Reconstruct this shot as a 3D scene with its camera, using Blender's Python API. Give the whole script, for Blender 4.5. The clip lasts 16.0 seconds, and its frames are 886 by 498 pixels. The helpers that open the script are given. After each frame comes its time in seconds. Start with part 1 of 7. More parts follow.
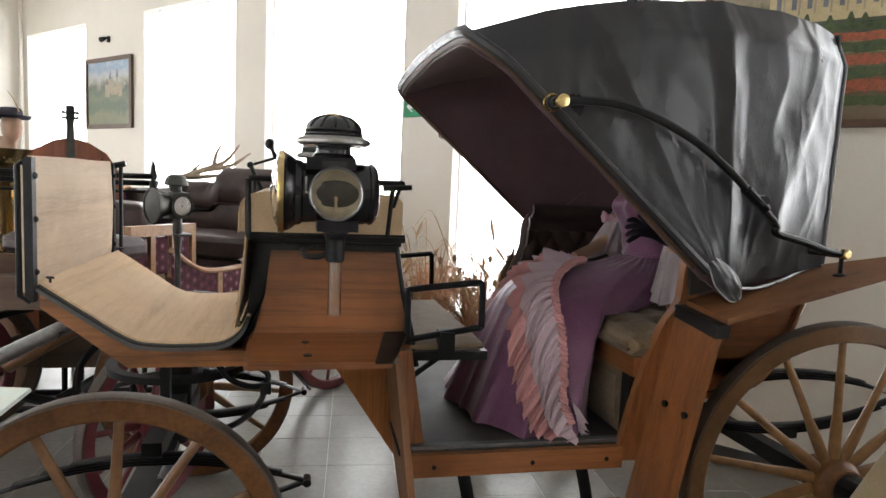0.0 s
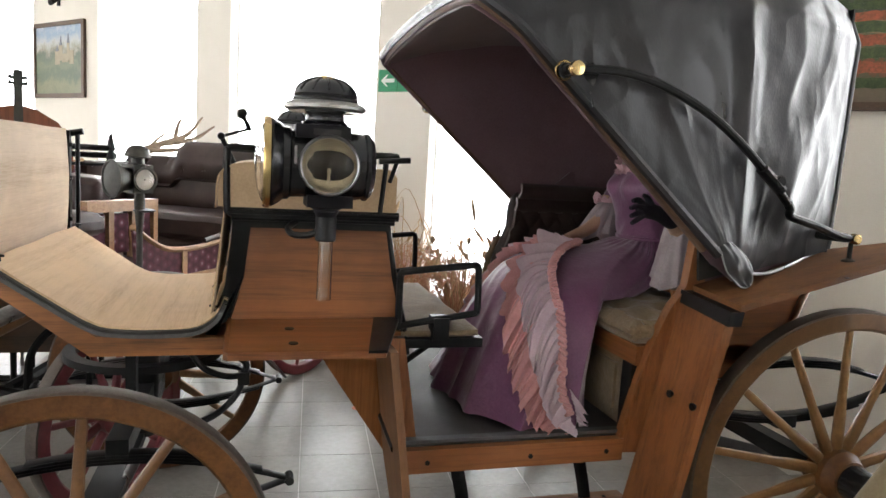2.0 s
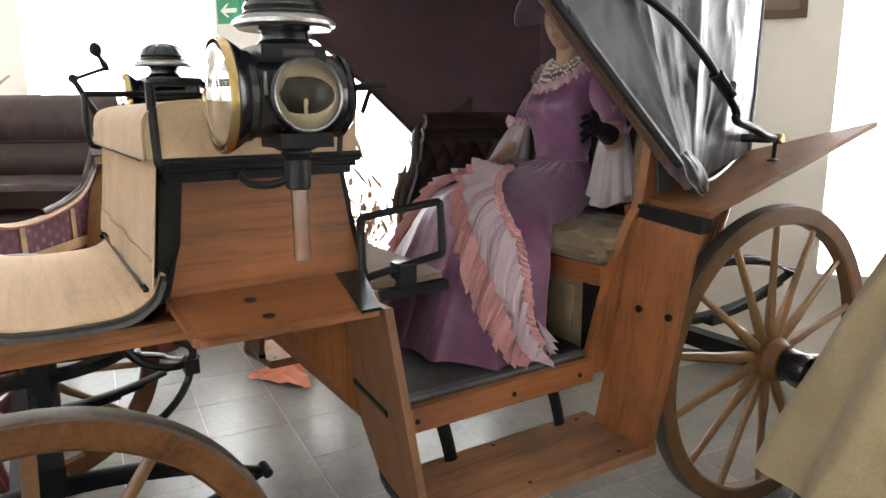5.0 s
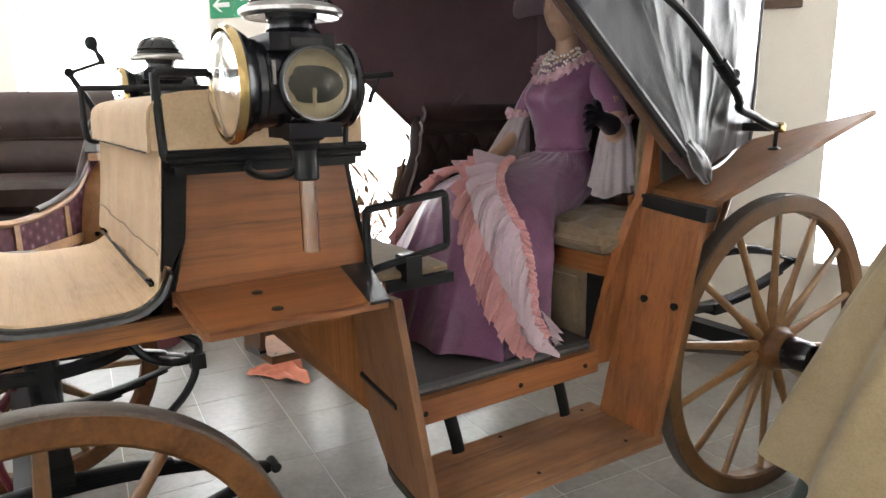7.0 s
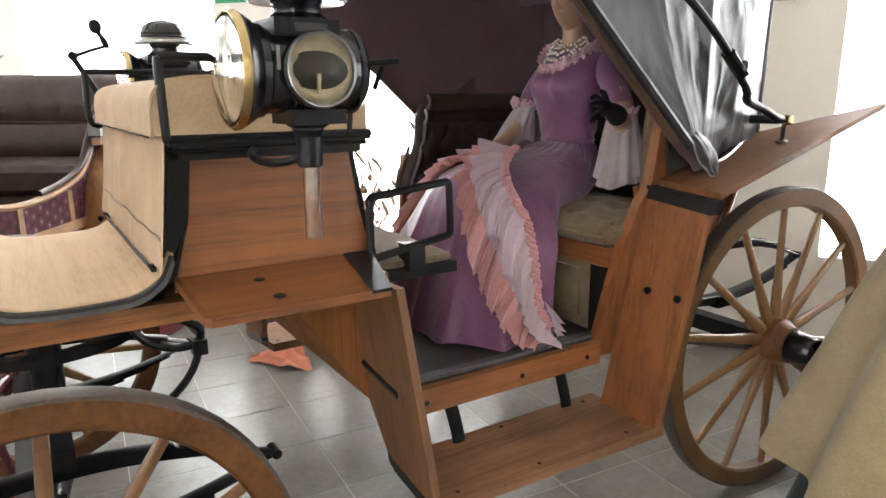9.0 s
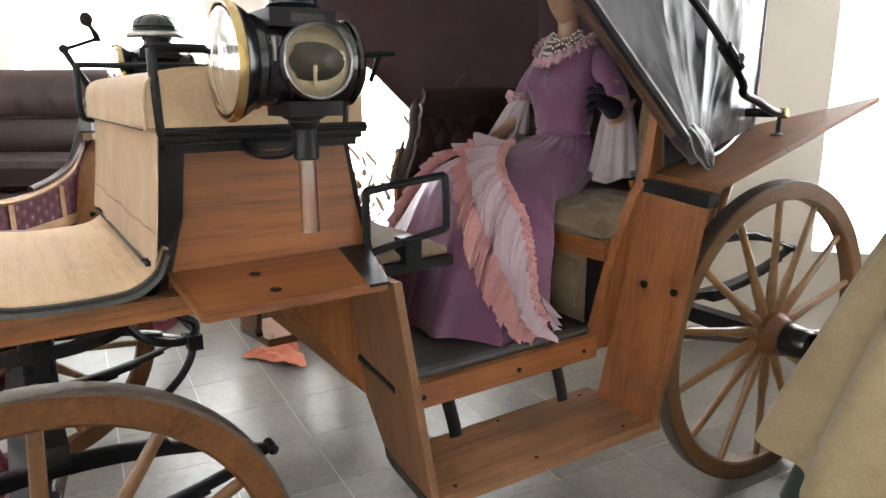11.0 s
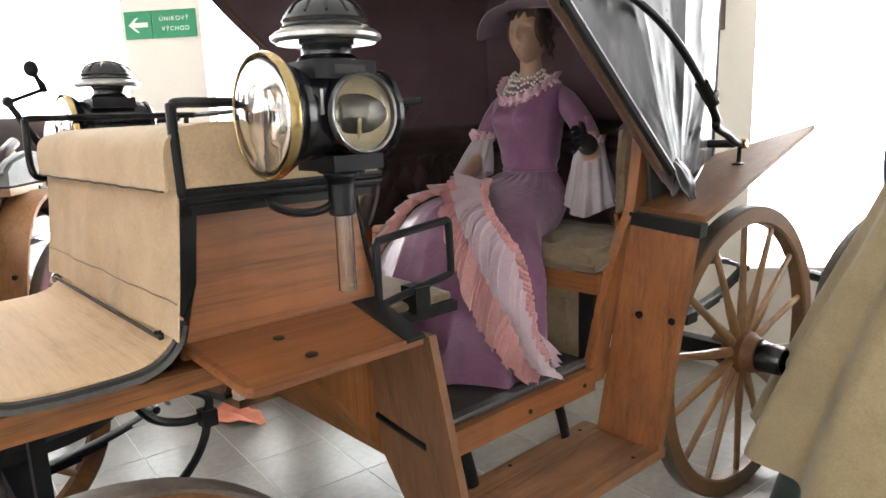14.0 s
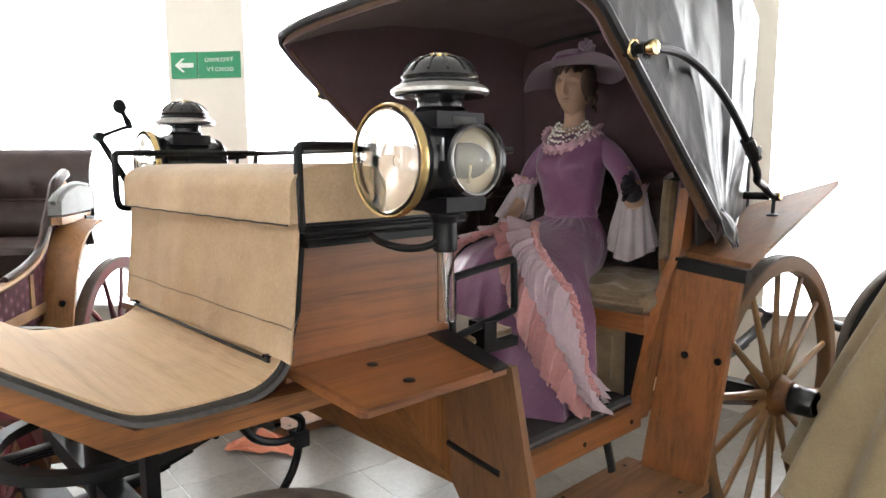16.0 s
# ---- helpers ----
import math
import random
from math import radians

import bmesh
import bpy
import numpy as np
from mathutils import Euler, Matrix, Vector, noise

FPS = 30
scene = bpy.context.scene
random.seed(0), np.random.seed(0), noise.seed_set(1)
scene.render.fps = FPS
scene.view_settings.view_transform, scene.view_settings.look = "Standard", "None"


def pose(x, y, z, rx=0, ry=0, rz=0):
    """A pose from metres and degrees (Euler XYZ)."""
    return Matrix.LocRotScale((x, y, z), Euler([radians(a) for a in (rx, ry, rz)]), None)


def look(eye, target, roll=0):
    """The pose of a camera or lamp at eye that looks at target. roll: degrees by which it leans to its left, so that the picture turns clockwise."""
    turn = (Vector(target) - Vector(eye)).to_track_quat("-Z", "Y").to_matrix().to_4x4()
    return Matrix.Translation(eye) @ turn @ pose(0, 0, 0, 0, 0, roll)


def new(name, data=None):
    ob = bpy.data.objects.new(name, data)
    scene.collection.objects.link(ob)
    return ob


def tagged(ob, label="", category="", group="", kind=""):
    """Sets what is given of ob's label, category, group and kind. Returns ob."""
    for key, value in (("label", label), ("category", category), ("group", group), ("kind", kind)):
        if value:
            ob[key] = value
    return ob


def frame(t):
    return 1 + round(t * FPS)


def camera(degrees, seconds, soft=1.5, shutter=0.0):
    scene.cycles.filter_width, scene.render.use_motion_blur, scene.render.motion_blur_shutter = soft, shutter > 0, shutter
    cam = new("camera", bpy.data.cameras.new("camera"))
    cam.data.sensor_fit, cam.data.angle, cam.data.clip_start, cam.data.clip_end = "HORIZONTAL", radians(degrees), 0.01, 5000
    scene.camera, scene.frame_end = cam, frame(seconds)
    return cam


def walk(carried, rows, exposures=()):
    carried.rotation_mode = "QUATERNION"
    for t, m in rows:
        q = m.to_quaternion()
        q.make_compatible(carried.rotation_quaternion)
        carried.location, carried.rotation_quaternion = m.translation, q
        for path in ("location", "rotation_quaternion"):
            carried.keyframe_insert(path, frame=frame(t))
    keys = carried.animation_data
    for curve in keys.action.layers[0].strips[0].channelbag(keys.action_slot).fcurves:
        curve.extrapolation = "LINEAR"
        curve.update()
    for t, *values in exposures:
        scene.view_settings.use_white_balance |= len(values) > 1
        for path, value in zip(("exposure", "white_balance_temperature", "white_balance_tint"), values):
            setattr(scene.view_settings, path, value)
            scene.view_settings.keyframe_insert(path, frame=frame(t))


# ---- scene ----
cam = camera(66.8, 16.0)
PATH = [
    (0, (-0.097, 0.232, 1.541), (0.332, 2.176, 1.344), 2.4),
    (0.5, (-0.146, 0.263, 1.533), (0.343, 2.194, 1.35), 2.2),
    (1, (-0.185, 0.291, 1.523), (0.33, 2.212, 1.314), 3.1),
    (1.5, (-0.202, 0.329, 1.517), (0.292, 2.249, 1.26), 3.3),
    (2, (-0.169, 0.417, 1.513), (0.377, 2.326, 1.268), 3.4),
    (2.5, (-0.151, 0.532, 1.51), (0.409, 2.433, 1.239), 0.7),
    (3, (-0.191, 0.599, 1.507), (0.466, 2.461, 1.188), 0.1),
    (3.5, (-0.344, 0.668, 1.5), (0.599, 2.405, 1.192), -0.8),
    (4, (-0.469, 0.729, 1.479), (0.571, 2.4, 1.127), -0.9),
    (4.5, (-0.489, 0.761, 1.47), (0.542, 2.427, 1.069), -0.6),
    (7, (-0.527, 0.811, 1.45), (0.529, 2.457, 1.033), -1.1),
    (7.5, (-0.524, 0.804, 1.449), (0.53, 2.449, 1.016), -1.1),
    (8, (-0.523, 0.813, 1.452), (0.522, 2.459, 1.006), -0.8),
    (8.5, (-0.521, 0.815, 1.451), (0.525, 2.463, 1.012), -0.6),
    (9, (-0.524, 0.818, 1.448), (0.521, 2.463, 1.0), -0.4),
    (11.5, (-0.53, 0.835, 1.439), (0.543, 2.457, 0.973), -0.4),
    (12, (-0.532, 0.846, 1.444), (0.554, 2.456, 0.965), -0.4),
    (12.5, (-0.525, 0.881, 1.437), (0.561, 2.493, 0.968), -1.4),
    (13, (-0.549, 0.939, 1.446), (0.536, 2.564, 1.018), -3.0),
    (13.5, (-0.605, 0.985, 1.469), (0.541, 2.572, 1.06), -2.3),
    (14, (-0.739, 1.056, 1.478), (0.571, 2.52, 1.103), -2.2),
    (14.5, (-0.881, 1.091, 1.484), (0.462, 2.538, 1.162), -2.1),
    (15, (-0.948, 1.092, 1.497), (0.401, 2.54, 1.209), -1.1),
    (15.5, (-0.98, 1.101, 1.49), (0.379, 2.542, 1.211), -0.5),
    (16, (-0.988, 1.117, 1.493), (0.356, 2.576, 1.238), -0.4),
]
EXPOSURES = [(0.0, 0.0), (2.5, 0.34), (4.0, 0.56), (8.5, 0.80), (12.5, 0.82), (14.0, 0.88), (16.0, 0.70)]
walk(cam, [(t, look(eye, target, roll)) for t, eye, target, roll in PATH], EXPOSURES)

# ---- world, light ----
world = bpy.data.worlds.new("sky")
scene.world = world
world.use_nodes = True
wn = world.node_tree.nodes
wsky = wn.new("ShaderNodeTexSky")
wsky.sky_type, wsky.sun_disc = "NISHITA", False
wsky.sun_elevation, wsky.sun_rotation = radians(38), radians(60)
world.node_tree.links.new(wsky.outputs[0], wn["Background"].inputs[0])
wn["Background"].inputs[1].default_value = 0.12
WINDOW_GLOW = 8.0
SOUTH_GLOW = 3.4
WEST_GLOW = 6.8
EAST_GLOW = 4.2

# ---- helpers for building ----
CY = 2.91            # centre line of the carriage
ROOM = Matrix.Translation((0.95, 5.2, 0)) @ Matrix.Rotation(math.atan2(-0.749, 0.663), 4, "Z")
# in the room's own frame: x along the window wall, y negative into the room


def origin(ob):
    p = Vector((0, 0, 0))
    while ob is not None:
        p += ob.location
        ob = ob.parent
    return p


def mesh_of(name, bm, material, smooth=35):
    bmesh.ops.recalc_face_normals(bm, faces=bm.faces)
    me = bpy.data.meshes.new(name)
    bm.to_mesh(me)
    bm.free()
    me.materials.append(material)
    if smooth:
        me.polygons.foreach_set("use_smooth", [True] * len(me.polygons))
        me.set_sharp_from_angle(angle=radians(smooth))
    return me


def part(name, bm, material, parent, label="", smooth=35):
    bmesh.ops.translate(bm, verts=bm.verts, vec=-origin(parent))
    ob = new(name, mesh_of(name, bm, material, smooth))
    ob.parent = parent
    if label:
        tagged(ob, label)
    return ob


def thing(name, at, label, category, group="", kind=""):
    ob = new(name)
    ob.empty_display_size = 0.1
    ob.location = at
    return tagged(ob, label, category, group, kind)


def solid(name, bm, material, label, category, group="", kind="", smooth=35):
    lo = Vector([min(v.co[i] for v in bm.verts) for i in range(3)])
    hi = Vector([max(v.co[i] for v in bm.verts) for i in range(3)])
    base = Vector(((lo.x + hi.x) / 2, (lo.y + hi.y) / 2, lo.z))
    bmesh.ops.translate(bm, verts=bm.verts, vec=-base)
    ob = new(name, mesh_of(name, bm, material, smooth))
    ob.location = base
    return tagged(ob, label, category, group, kind)


def raw(verts, faces):
    bm = bmesh.new()
    vs = [bm.verts.new(v) for v in verts]
    for f in faces:
        bm.faces.new([vs[i] for i in f])
    return bm


def add(*parts):
    out = bmesh.new()
    for b in parts:
        me = bpy.data.meshes.new("tmp")
        b.to_mesh(me)
        out.from_mesh(me)
        bpy.data.meshes.remove(me)
        b.free()
    return out


def moved(bm, m):
    bmesh.ops.transform(bm, matrix=m, verts=bm.verts)
    return bm


def bevelled(bm, w, seg=2):
    if w > 0:
        es = [e for e in bm.edges if len(e.link_faces) == 2 and e.calc_face_angle(0) > 0.5]
        bmesh.ops.bevel(bm, geom=es, offset=w, segments=seg, profile=0.6, affect="EDGES", clamp_overlap=True)
    return bm


def box(x0, x1, y0, y1, z0, z1, bev=0.004, seg=2):
    v = [(x0, y0, z0), (x1, y0, z0), (x1, y1, z0), (x0, y1, z0), (x0, y0, z1), (x1, y0, z1), (x1, y1, z1), (x0, y1, z1)]
    f = [(0, 3, 2, 1), (4, 5, 6, 7), (0, 1, 5, 4), (1, 2, 6, 5), (2, 3, 7, 6), (3, 0, 4, 7)]
    return bevelled(raw(v, f), bev, seg)


def prism(poly, plane, a, b, bev=0.004, seg=2):
    """A polygon in the plane xz, xy or yz, made solid from a to b along the third axis."""
    put = {"xz": lambda p, c: (p[0], c, p[1]), "xy": lambda p, c: (p[0], p[1], c), "yz": lambda p, c: (c, p[0], p[1])}[plane]
    n = len(poly)
    v = [put(p, a) for p in poly] + [put(p, b) for p in poly]
    f = [tuple(range(n))[::-1], tuple(range(n, 2 * n))] + [(i, (i + 1) % n, n + (i + 1) % n, n + i) for i in range(n)]
    return bevelled(raw(v, f), bev, seg)


def spline(pts, per=6, closed=False):
    """A smooth line through the points."""
    P = [Vector(p) for p in pts]
    n = len(P)
    out = []
    for i in range(n if closed else n - 1):
        p0 = P[(i - 1) % n] if closed or i > 0 else P[0] * 2 - P[1]
        p1, p2 = P[i], P[(i + 1) % n]
        p3 = P[(i + 2) % n] if closed or i + 2 < n else P[-1] * 2 - P[-2]
        for k in range(per):
            t = k / per
            out.append(0.5 * ((2 * p1) + (p2 - p0) * t + (2 * p0 - 5 * p1 + 4 * p2 - p3) * t * t + (3 * p1 - p0 - 3 * p2 + p3) * t ** 3))
    if not closed:
        out.append(P[-1].copy())
    return out


def tube(pts, r, n=10, closed=False, flat=1.0, up=None):
    """A round bar along a line; r one radius or one for each point; flat squeezes it across, up turns the flat side."""
    P = [Vector(p) for p in pts]
    m = len(P)
    R = r if isinstance(r, (list, tuple)) else [r] * m
    bm = bmesh.new()
    rings, side = [], None
    for i, p in enumerate(P):
        a = P[(i - 1) % m] if closed or i > 0 else p
        b = P[(i + 1) % m] if closed or i + 1 < m else p
        d = (b - a).normalized()
        if up is not None:
            side = d.cross(Vector(up)).normalized()
        elif side is None:
            side = d.cross(Vector((0, 0, 1)) if abs(d.z) < 0.9 else Vector((0, 1, 0))).normalized()
        else:
            side = (side - d * side.dot(d)).normalized()
        other = d.cross(side)
        rings.append([bm.verts.new(p + (side * math.cos(2 * math.pi * k / n) + other * math.sin(2 * math.pi * k / n) * flat) * R[i]) for k in range(n)])
    for i in range(m if closed else m - 1):
        A, B = rings[i], rings[(i + 1) % m]
        for k in range(n):
            bm.faces.new((A[k], A[(k + 1) % n], B[(k + 1) % n], B[k]))
    if not closed:
        bm.faces.new(rings[0][::-1])
        bm.faces.new(rings[-1])
    return bm


def lathe(profile, at, axis="z", n=32, cap=True):
    """Turned round an axis: profile of (radius, height)."""
    bm = bmesh.new()
    put = {"z": lambda c, s, h: (c, s, h), "x": lambda c, s, h: (h, c, s), "y": lambda c, s, h: (s, h, c)}[axis]
    rings = []
    for r, h in profile:
        rings.append([bm.verts.new(Vector(at) + Vector(put(r * math.cos(2 * math.pi * k / n), r * math.sin(2 * math.pi * k / n), h))) for k in range(n)])
    for A, B in zip(rings, rings[1:]):
        for k in range(n):
            bm.faces.new((A[k], A[(k + 1) % n], B[(k + 1) % n], B[k]))
    if cap:
        bm.faces.new(rings[0][::-1])
        bm.faces.new(rings[-1])
    return bm


def sheet(fn, nu, nv, thick=0.0, wrap=False):
    """A surface fn(u, v), u and v from 0 to 1, with a thickness to its back; wrap joins v = 1 to v = 0."""
    P = [[Vector(fn(i / (nu - 1), j / (nv if wrap else nv - 1))) for j in range(nv)] for i in range(nu)]
    bm = bmesh.new()
    V = [[bm.verts.new(p) for p in row] for row in P]
    for i in range(nu - 1):
        for j in range(nv if wrap else nv - 1):
            k = (j + 1) % nv
            bm.faces.new((V[i][j], V[i + 1][j], V[i + 1][k], V[i][k]))
    if thick:
        bmesh.ops.recalc_face_normals(bm, faces=bm.faces)
        bmesh.ops.solidify(bm, geom=list(bm.faces), thickness=thick)
    return bm


def blob(at, sx, sy, sz, n=20, m=14):
    """An ellipsoid."""
    c = Vector(at)
    return sheet_ball(c, sx, sy, sz, n, m)


def sheet_ball(c, sx, sy, sz, n, m):
    bm = bmesh.new()
    bmesh.ops.create_uvsphere(bm, u_segments=n, v_segments=m, radius=1)
    bmesh.ops.transform(bm, matrix=Matrix.Translation(c) @ Matrix.Diagonal((sx, sy, sz, 1)), verts=bm.verts)
    return bm


def cushion(x0, x1, y0, y1, z0, z1, puff=0.02, tufts=(), cuts=18, edge=0.035):
    """A soft block: rounded edges, domed top, with buttons pressed into it at tufts."""
    bm = box(x0, x1, y0, y1, z0, z1, 0)
    bmesh.ops.subdivide_edges(bm, edges=bm.edges[:], cuts=cuts, use_grid_fill=True)
    cx, cy, hx, hy, hz = (x0 + x1) / 2, (y0 + y1) / 2, (x1 - x0) / 2, (y1 - y0) / 2, (z1 - z0) / 2
    for v in bm.verts:
        u, w, q = (v.co.x - cx) / hx, (v.co.y - cy) / hy, (v.co.z - (z0 + z1) / 2) / hz
        dx, dy, dz = (1 - abs(u)) * hx, (1 - abs(w)) * hy, (1 - abs(q)) * hz
        near = sorted((dx, dy, dz))
        if near[1] < edge:
            pull = (edge - near[1]) * 0.45
            v.co.x -= math.copysign(pull * (dx < edge), u)
            v.co.y -= math.copysign(pull * (dy < edge), w)
            v.co.z -= math.copysign(pull * (dz < edge), q)
        if q > 0.99:
            v.co.z += puff * (1 - u * u) * (1 - w ** 4)
            for tx, ty in tufts:
                d2 = (v.co.x - tx) ** 2 + (v.co.y - ty) ** 2
                v.co.z -= 0.034 * math.exp(-d2 / 0.0016)
        v.co += Vector(noise.noise_vector(v.co * 9)) * 0.004
    return bm


def rings(table, u):
    """Smooth values between the rows of a table of equal-length tuples."""
    n = len(table)
    q = min(max(u, 0), n - 1.0001)
    i = int(q)
    t = q - i
    g = lambda k: np.array(table[min(max(k, 0), n - 1)], float)
    p0, p1, p2, p3 = g(i - 1), g(i), g(i + 1), g(i + 2)
    return 0.5 * ((2 * p1) + (p2 - p0) * t + (2 * p0 - 5 * p1 + 4 * p2 - p3) * t * t + (3 * p1 - p0 - 3 * p2 + p3) * t ** 3)


# ---- materials ----
def material(name):
    m = bpy.data.materials.new(name)
    m.use_nodes = True
    t = m.node_tree
    return m, t, t.nodes["Principled BSDF"]


def node(t, kind, **values):
    n = t.nodes.new("ShaderNode" + kind)
    for key, value in values.items():
        n.inputs[key.replace("_", " ")].default_value = value
    return n


def ramp(t, fac, stops):
    r = t.nodes.new("ShaderNodeValToRGB")
    while len(r.color_ramp.elements) < len(stops):
        r.color_ramp.elements.new(0.5)
    for e, (p, c) in zip(r.color_ramp.elements, stops):
        e.position, e.color = p, (*c, 1)
    t.links.new(fac, r.inputs[0])
    return r.outputs[0]


def coords(t, scale=(1, 1, 1), turn=(0, 0, 0)):
    c = t.nodes.new("ShaderNodeTexCoord")
    m = t.nodes.new("ShaderNodeMapping")
    m.inputs["Scale"].default_value = scale
    m.inputs["Rotation"].default_value = [radians(a) for a in turn]
    t.links.new(c.outputs["Object"], m.inputs[0])
    return m.outputs[0]


def bump(t, bsdf, height, strength, distance=0.004):
    b = node(t, "Bump", Strength=strength, Distance=distance)
    t.links.new(height, b.inputs["Height"])
    t.links.new(b.outputs[0], bsdf.inputs["Normal"])
    return b


def plain(name, c0, c1, rough=0.6, metal=0.0, grain=60, stain=5, rough_var=0.12, relief=0.15, dist=0.002, coat=0.0, stretch=(1, 1, 1), sheen=0.0, vary=False):
    """Two colours mixed by broad stains and fine grain, with a fine relief and uneven gloss."""
    m, t, b = material(name)
    v = coords(t, stretch)
    if vary:
        info, geo = t.nodes.new("ShaderNodeObjectInfo"), t.nodes.new("ShaderNodeNewGeometry")
        both = node(t, "Math")
        both.operation = "ADD"
        t.links.new(info.outputs["Random"], both.inputs[0])
        t.links.new(geo.outputs["Random Per Island"], both.inputs[1])
        far_off = node(t, "Math")
        far_off.operation = "MULTIPLY"
        far_off.inputs[1].default_value = 61.0
        t.links.new(both.outputs[0], far_off.inputs[0])
        put = node(t, "VectorMath")
        put.operation = "ADD"
        t.links.new(v, put.inputs[0])
        t.links.new(far_off.outputs[0], put.inputs[1])
        v = put.outputs[0]
    big = node(t, "TexNoise", Scale=stain, Detail=4, Roughness=0.6)
    fine = node(t, "TexNoise", Scale=grain, Detail=5, Roughness=0.7)
    for n in (big, fine):
        t.links.new(v, n.inputs["Vector"])
    mix = node(t, "Math")
    mix.operation = "MULTIPLY_ADD"
    t.links.new(fine.outputs[0], mix.inputs[0])
    mix.inputs[1].default_value = 0.45
    half = node(t, "Math")
    half.operation = "MULTIPLY"
    half.inputs[1].default_value = 0.6
    t.links.new(big.outputs[0], half.inputs[0])
    t.links.new(half.outputs[0], mix.inputs[2])
    t.links.new(ramp(t, mix.outputs[0], ((0.34, c0), (0.7, c1))), b.inputs["Base Color"])
    r = node(t, "MapRange")
    r.inputs["To Min"].default_value, r.inputs["To Max"].default_value = max(0.02, rough - rough_var), min(1, rough + rough_var)
    t.links.new(big.outputs[0], r.inputs["Value"])
    t.links.new(r.outputs[0], b.inputs["Roughness"])
    b.inputs["Metallic"].default_value = metal
    b.inputs["Coat Weight"].default_value = coat
    b.inputs["Coat Roughness"].default_value = 0.15
    b.inputs["Sheen Weight"].default_value = sheen
    if relief:
        bump(t, b, fine.outputs[0], relief, dist)
    return m


def wood(name, dark, light, along="x", rough=0.4, ring=9.0, coat=0.12, wear=0.3):
    """Varnished wood: long soft grain, fine pores, a few knots and worn patches."""
    m, t, b = material(name)
    pick = {"x": lambda a, c: (a, c, c), "y": lambda a, c: (c, a, c), "z": lambda a, c: (c, c, a)}[along]
    info = t.nodes.new("ShaderNodeObjectInfo")
    mul = node(t, "Math")
    mul.operation = "MULTIPLY"
    mul.inputs[1].default_value = 37.0
    t.links.new(info.outputs["Random"], mul.inputs[0])

    def streaks(a, c, detail, bend):
        shift = node(t, "VectorMath")
        shift.operation = "ADD"
        t.links.new(coords(t, pick(a, c)), shift.inputs[0])
        t.links.new(mul.outputs[0], shift.inputs[1])
        n = node(t, "TexNoise", Scale=1.0, Detail=detail, Roughness=0.6, Distortion=bend)
        t.links.new(shift.outputs[0], n.inputs["Vector"])
        return n.outputs[0]

    def mixed(p, q, k):
        n = node(t, "Math")
        n.operation = "MULTIPLY_ADD"
        t.links.new(p, n.inputs[0])
        n.inputs[1].default_value = k
        t.links.new(q, n.inputs[2])
        return n.outputs[0]

    wide = streaks(0.45, ring * 2.2, 3, 0.7)
    grain = streaks(1.9, ring * 10, 6, 0.35)
    pores = streaks(11.0, ring * 55, 3, 0.0)
    figure = streaks(1.1, ring * 0.55, 2, 0.6)
    turns = node(t, "Math")
    turns.operation = "MULTIPLY"
    turns.inputs[1].default_value = 13.0
    t.links.new(figure, turns.inputs[0])
    saw = node(t, "Math")
    saw.operation = "PINGPONG"
    saw.inputs[1].default_value = 0.5
    t.links.new(turns.outputs[0], saw.inputs[0])
    total = mixed(saw.outputs[0], mixed(pores, mixed(grain, wide, 0.85), 0.75), 0.20)
    half = node(t, "Math")
    half.operation = "MULTIPLY"
    half.inputs[1].default_value = 0.5
    t.links.new(total, half.inputs[0])
    col = ramp(t, half.outputs[0], ((0.46, dark), (0.58, tuple((a * 0.45 + c * 0.55) for a, c in zip(dark, light))), (0.74, light)))
    broad = node(t, "TexNoise", Scale=3.5, Detail=4, Roughness=0.6)
    t.links.new(coords(t), broad.inputs["Vector"])
    shade = node(t, "MapRange")
    shade.inputs["From Min"].default_value, shade.inputs["From Max"].default_value = 0.25, 0.75
    shade.inputs["To Min"].default_value, shade.inputs["To Max"].default_value = 1 - wear, 1 + wear
    t.links.new(broad.outputs[0], shade.inputs["Value"])
    hsv = node(t, "HueSaturation")
    t.links.new(shade.outputs[0], hsv.inputs["Value"])
    t.links.new(col, hsv.inputs["Color"])
    t.links.new(hsv.outputs[0], b.inputs["Base Color"])
    r = node(t, "MapRange")
    r.inputs["To Min"].default_value, r.inputs["To Max"].default_value = rough - 0.12, rough + 0.2
    t.links.new(broad.outputs[0], r.inputs["Value"])
    t.links.new(r.outputs[0], b.inputs["Roughness"])
    b.inputs["Coat Weight"].default_value = coat
    b.inputs["Coat Roughness"].default_value = 0.22
    bump(t, b, mixed(pores, grain, 0.7), 0.22, 0.0015)
    return m


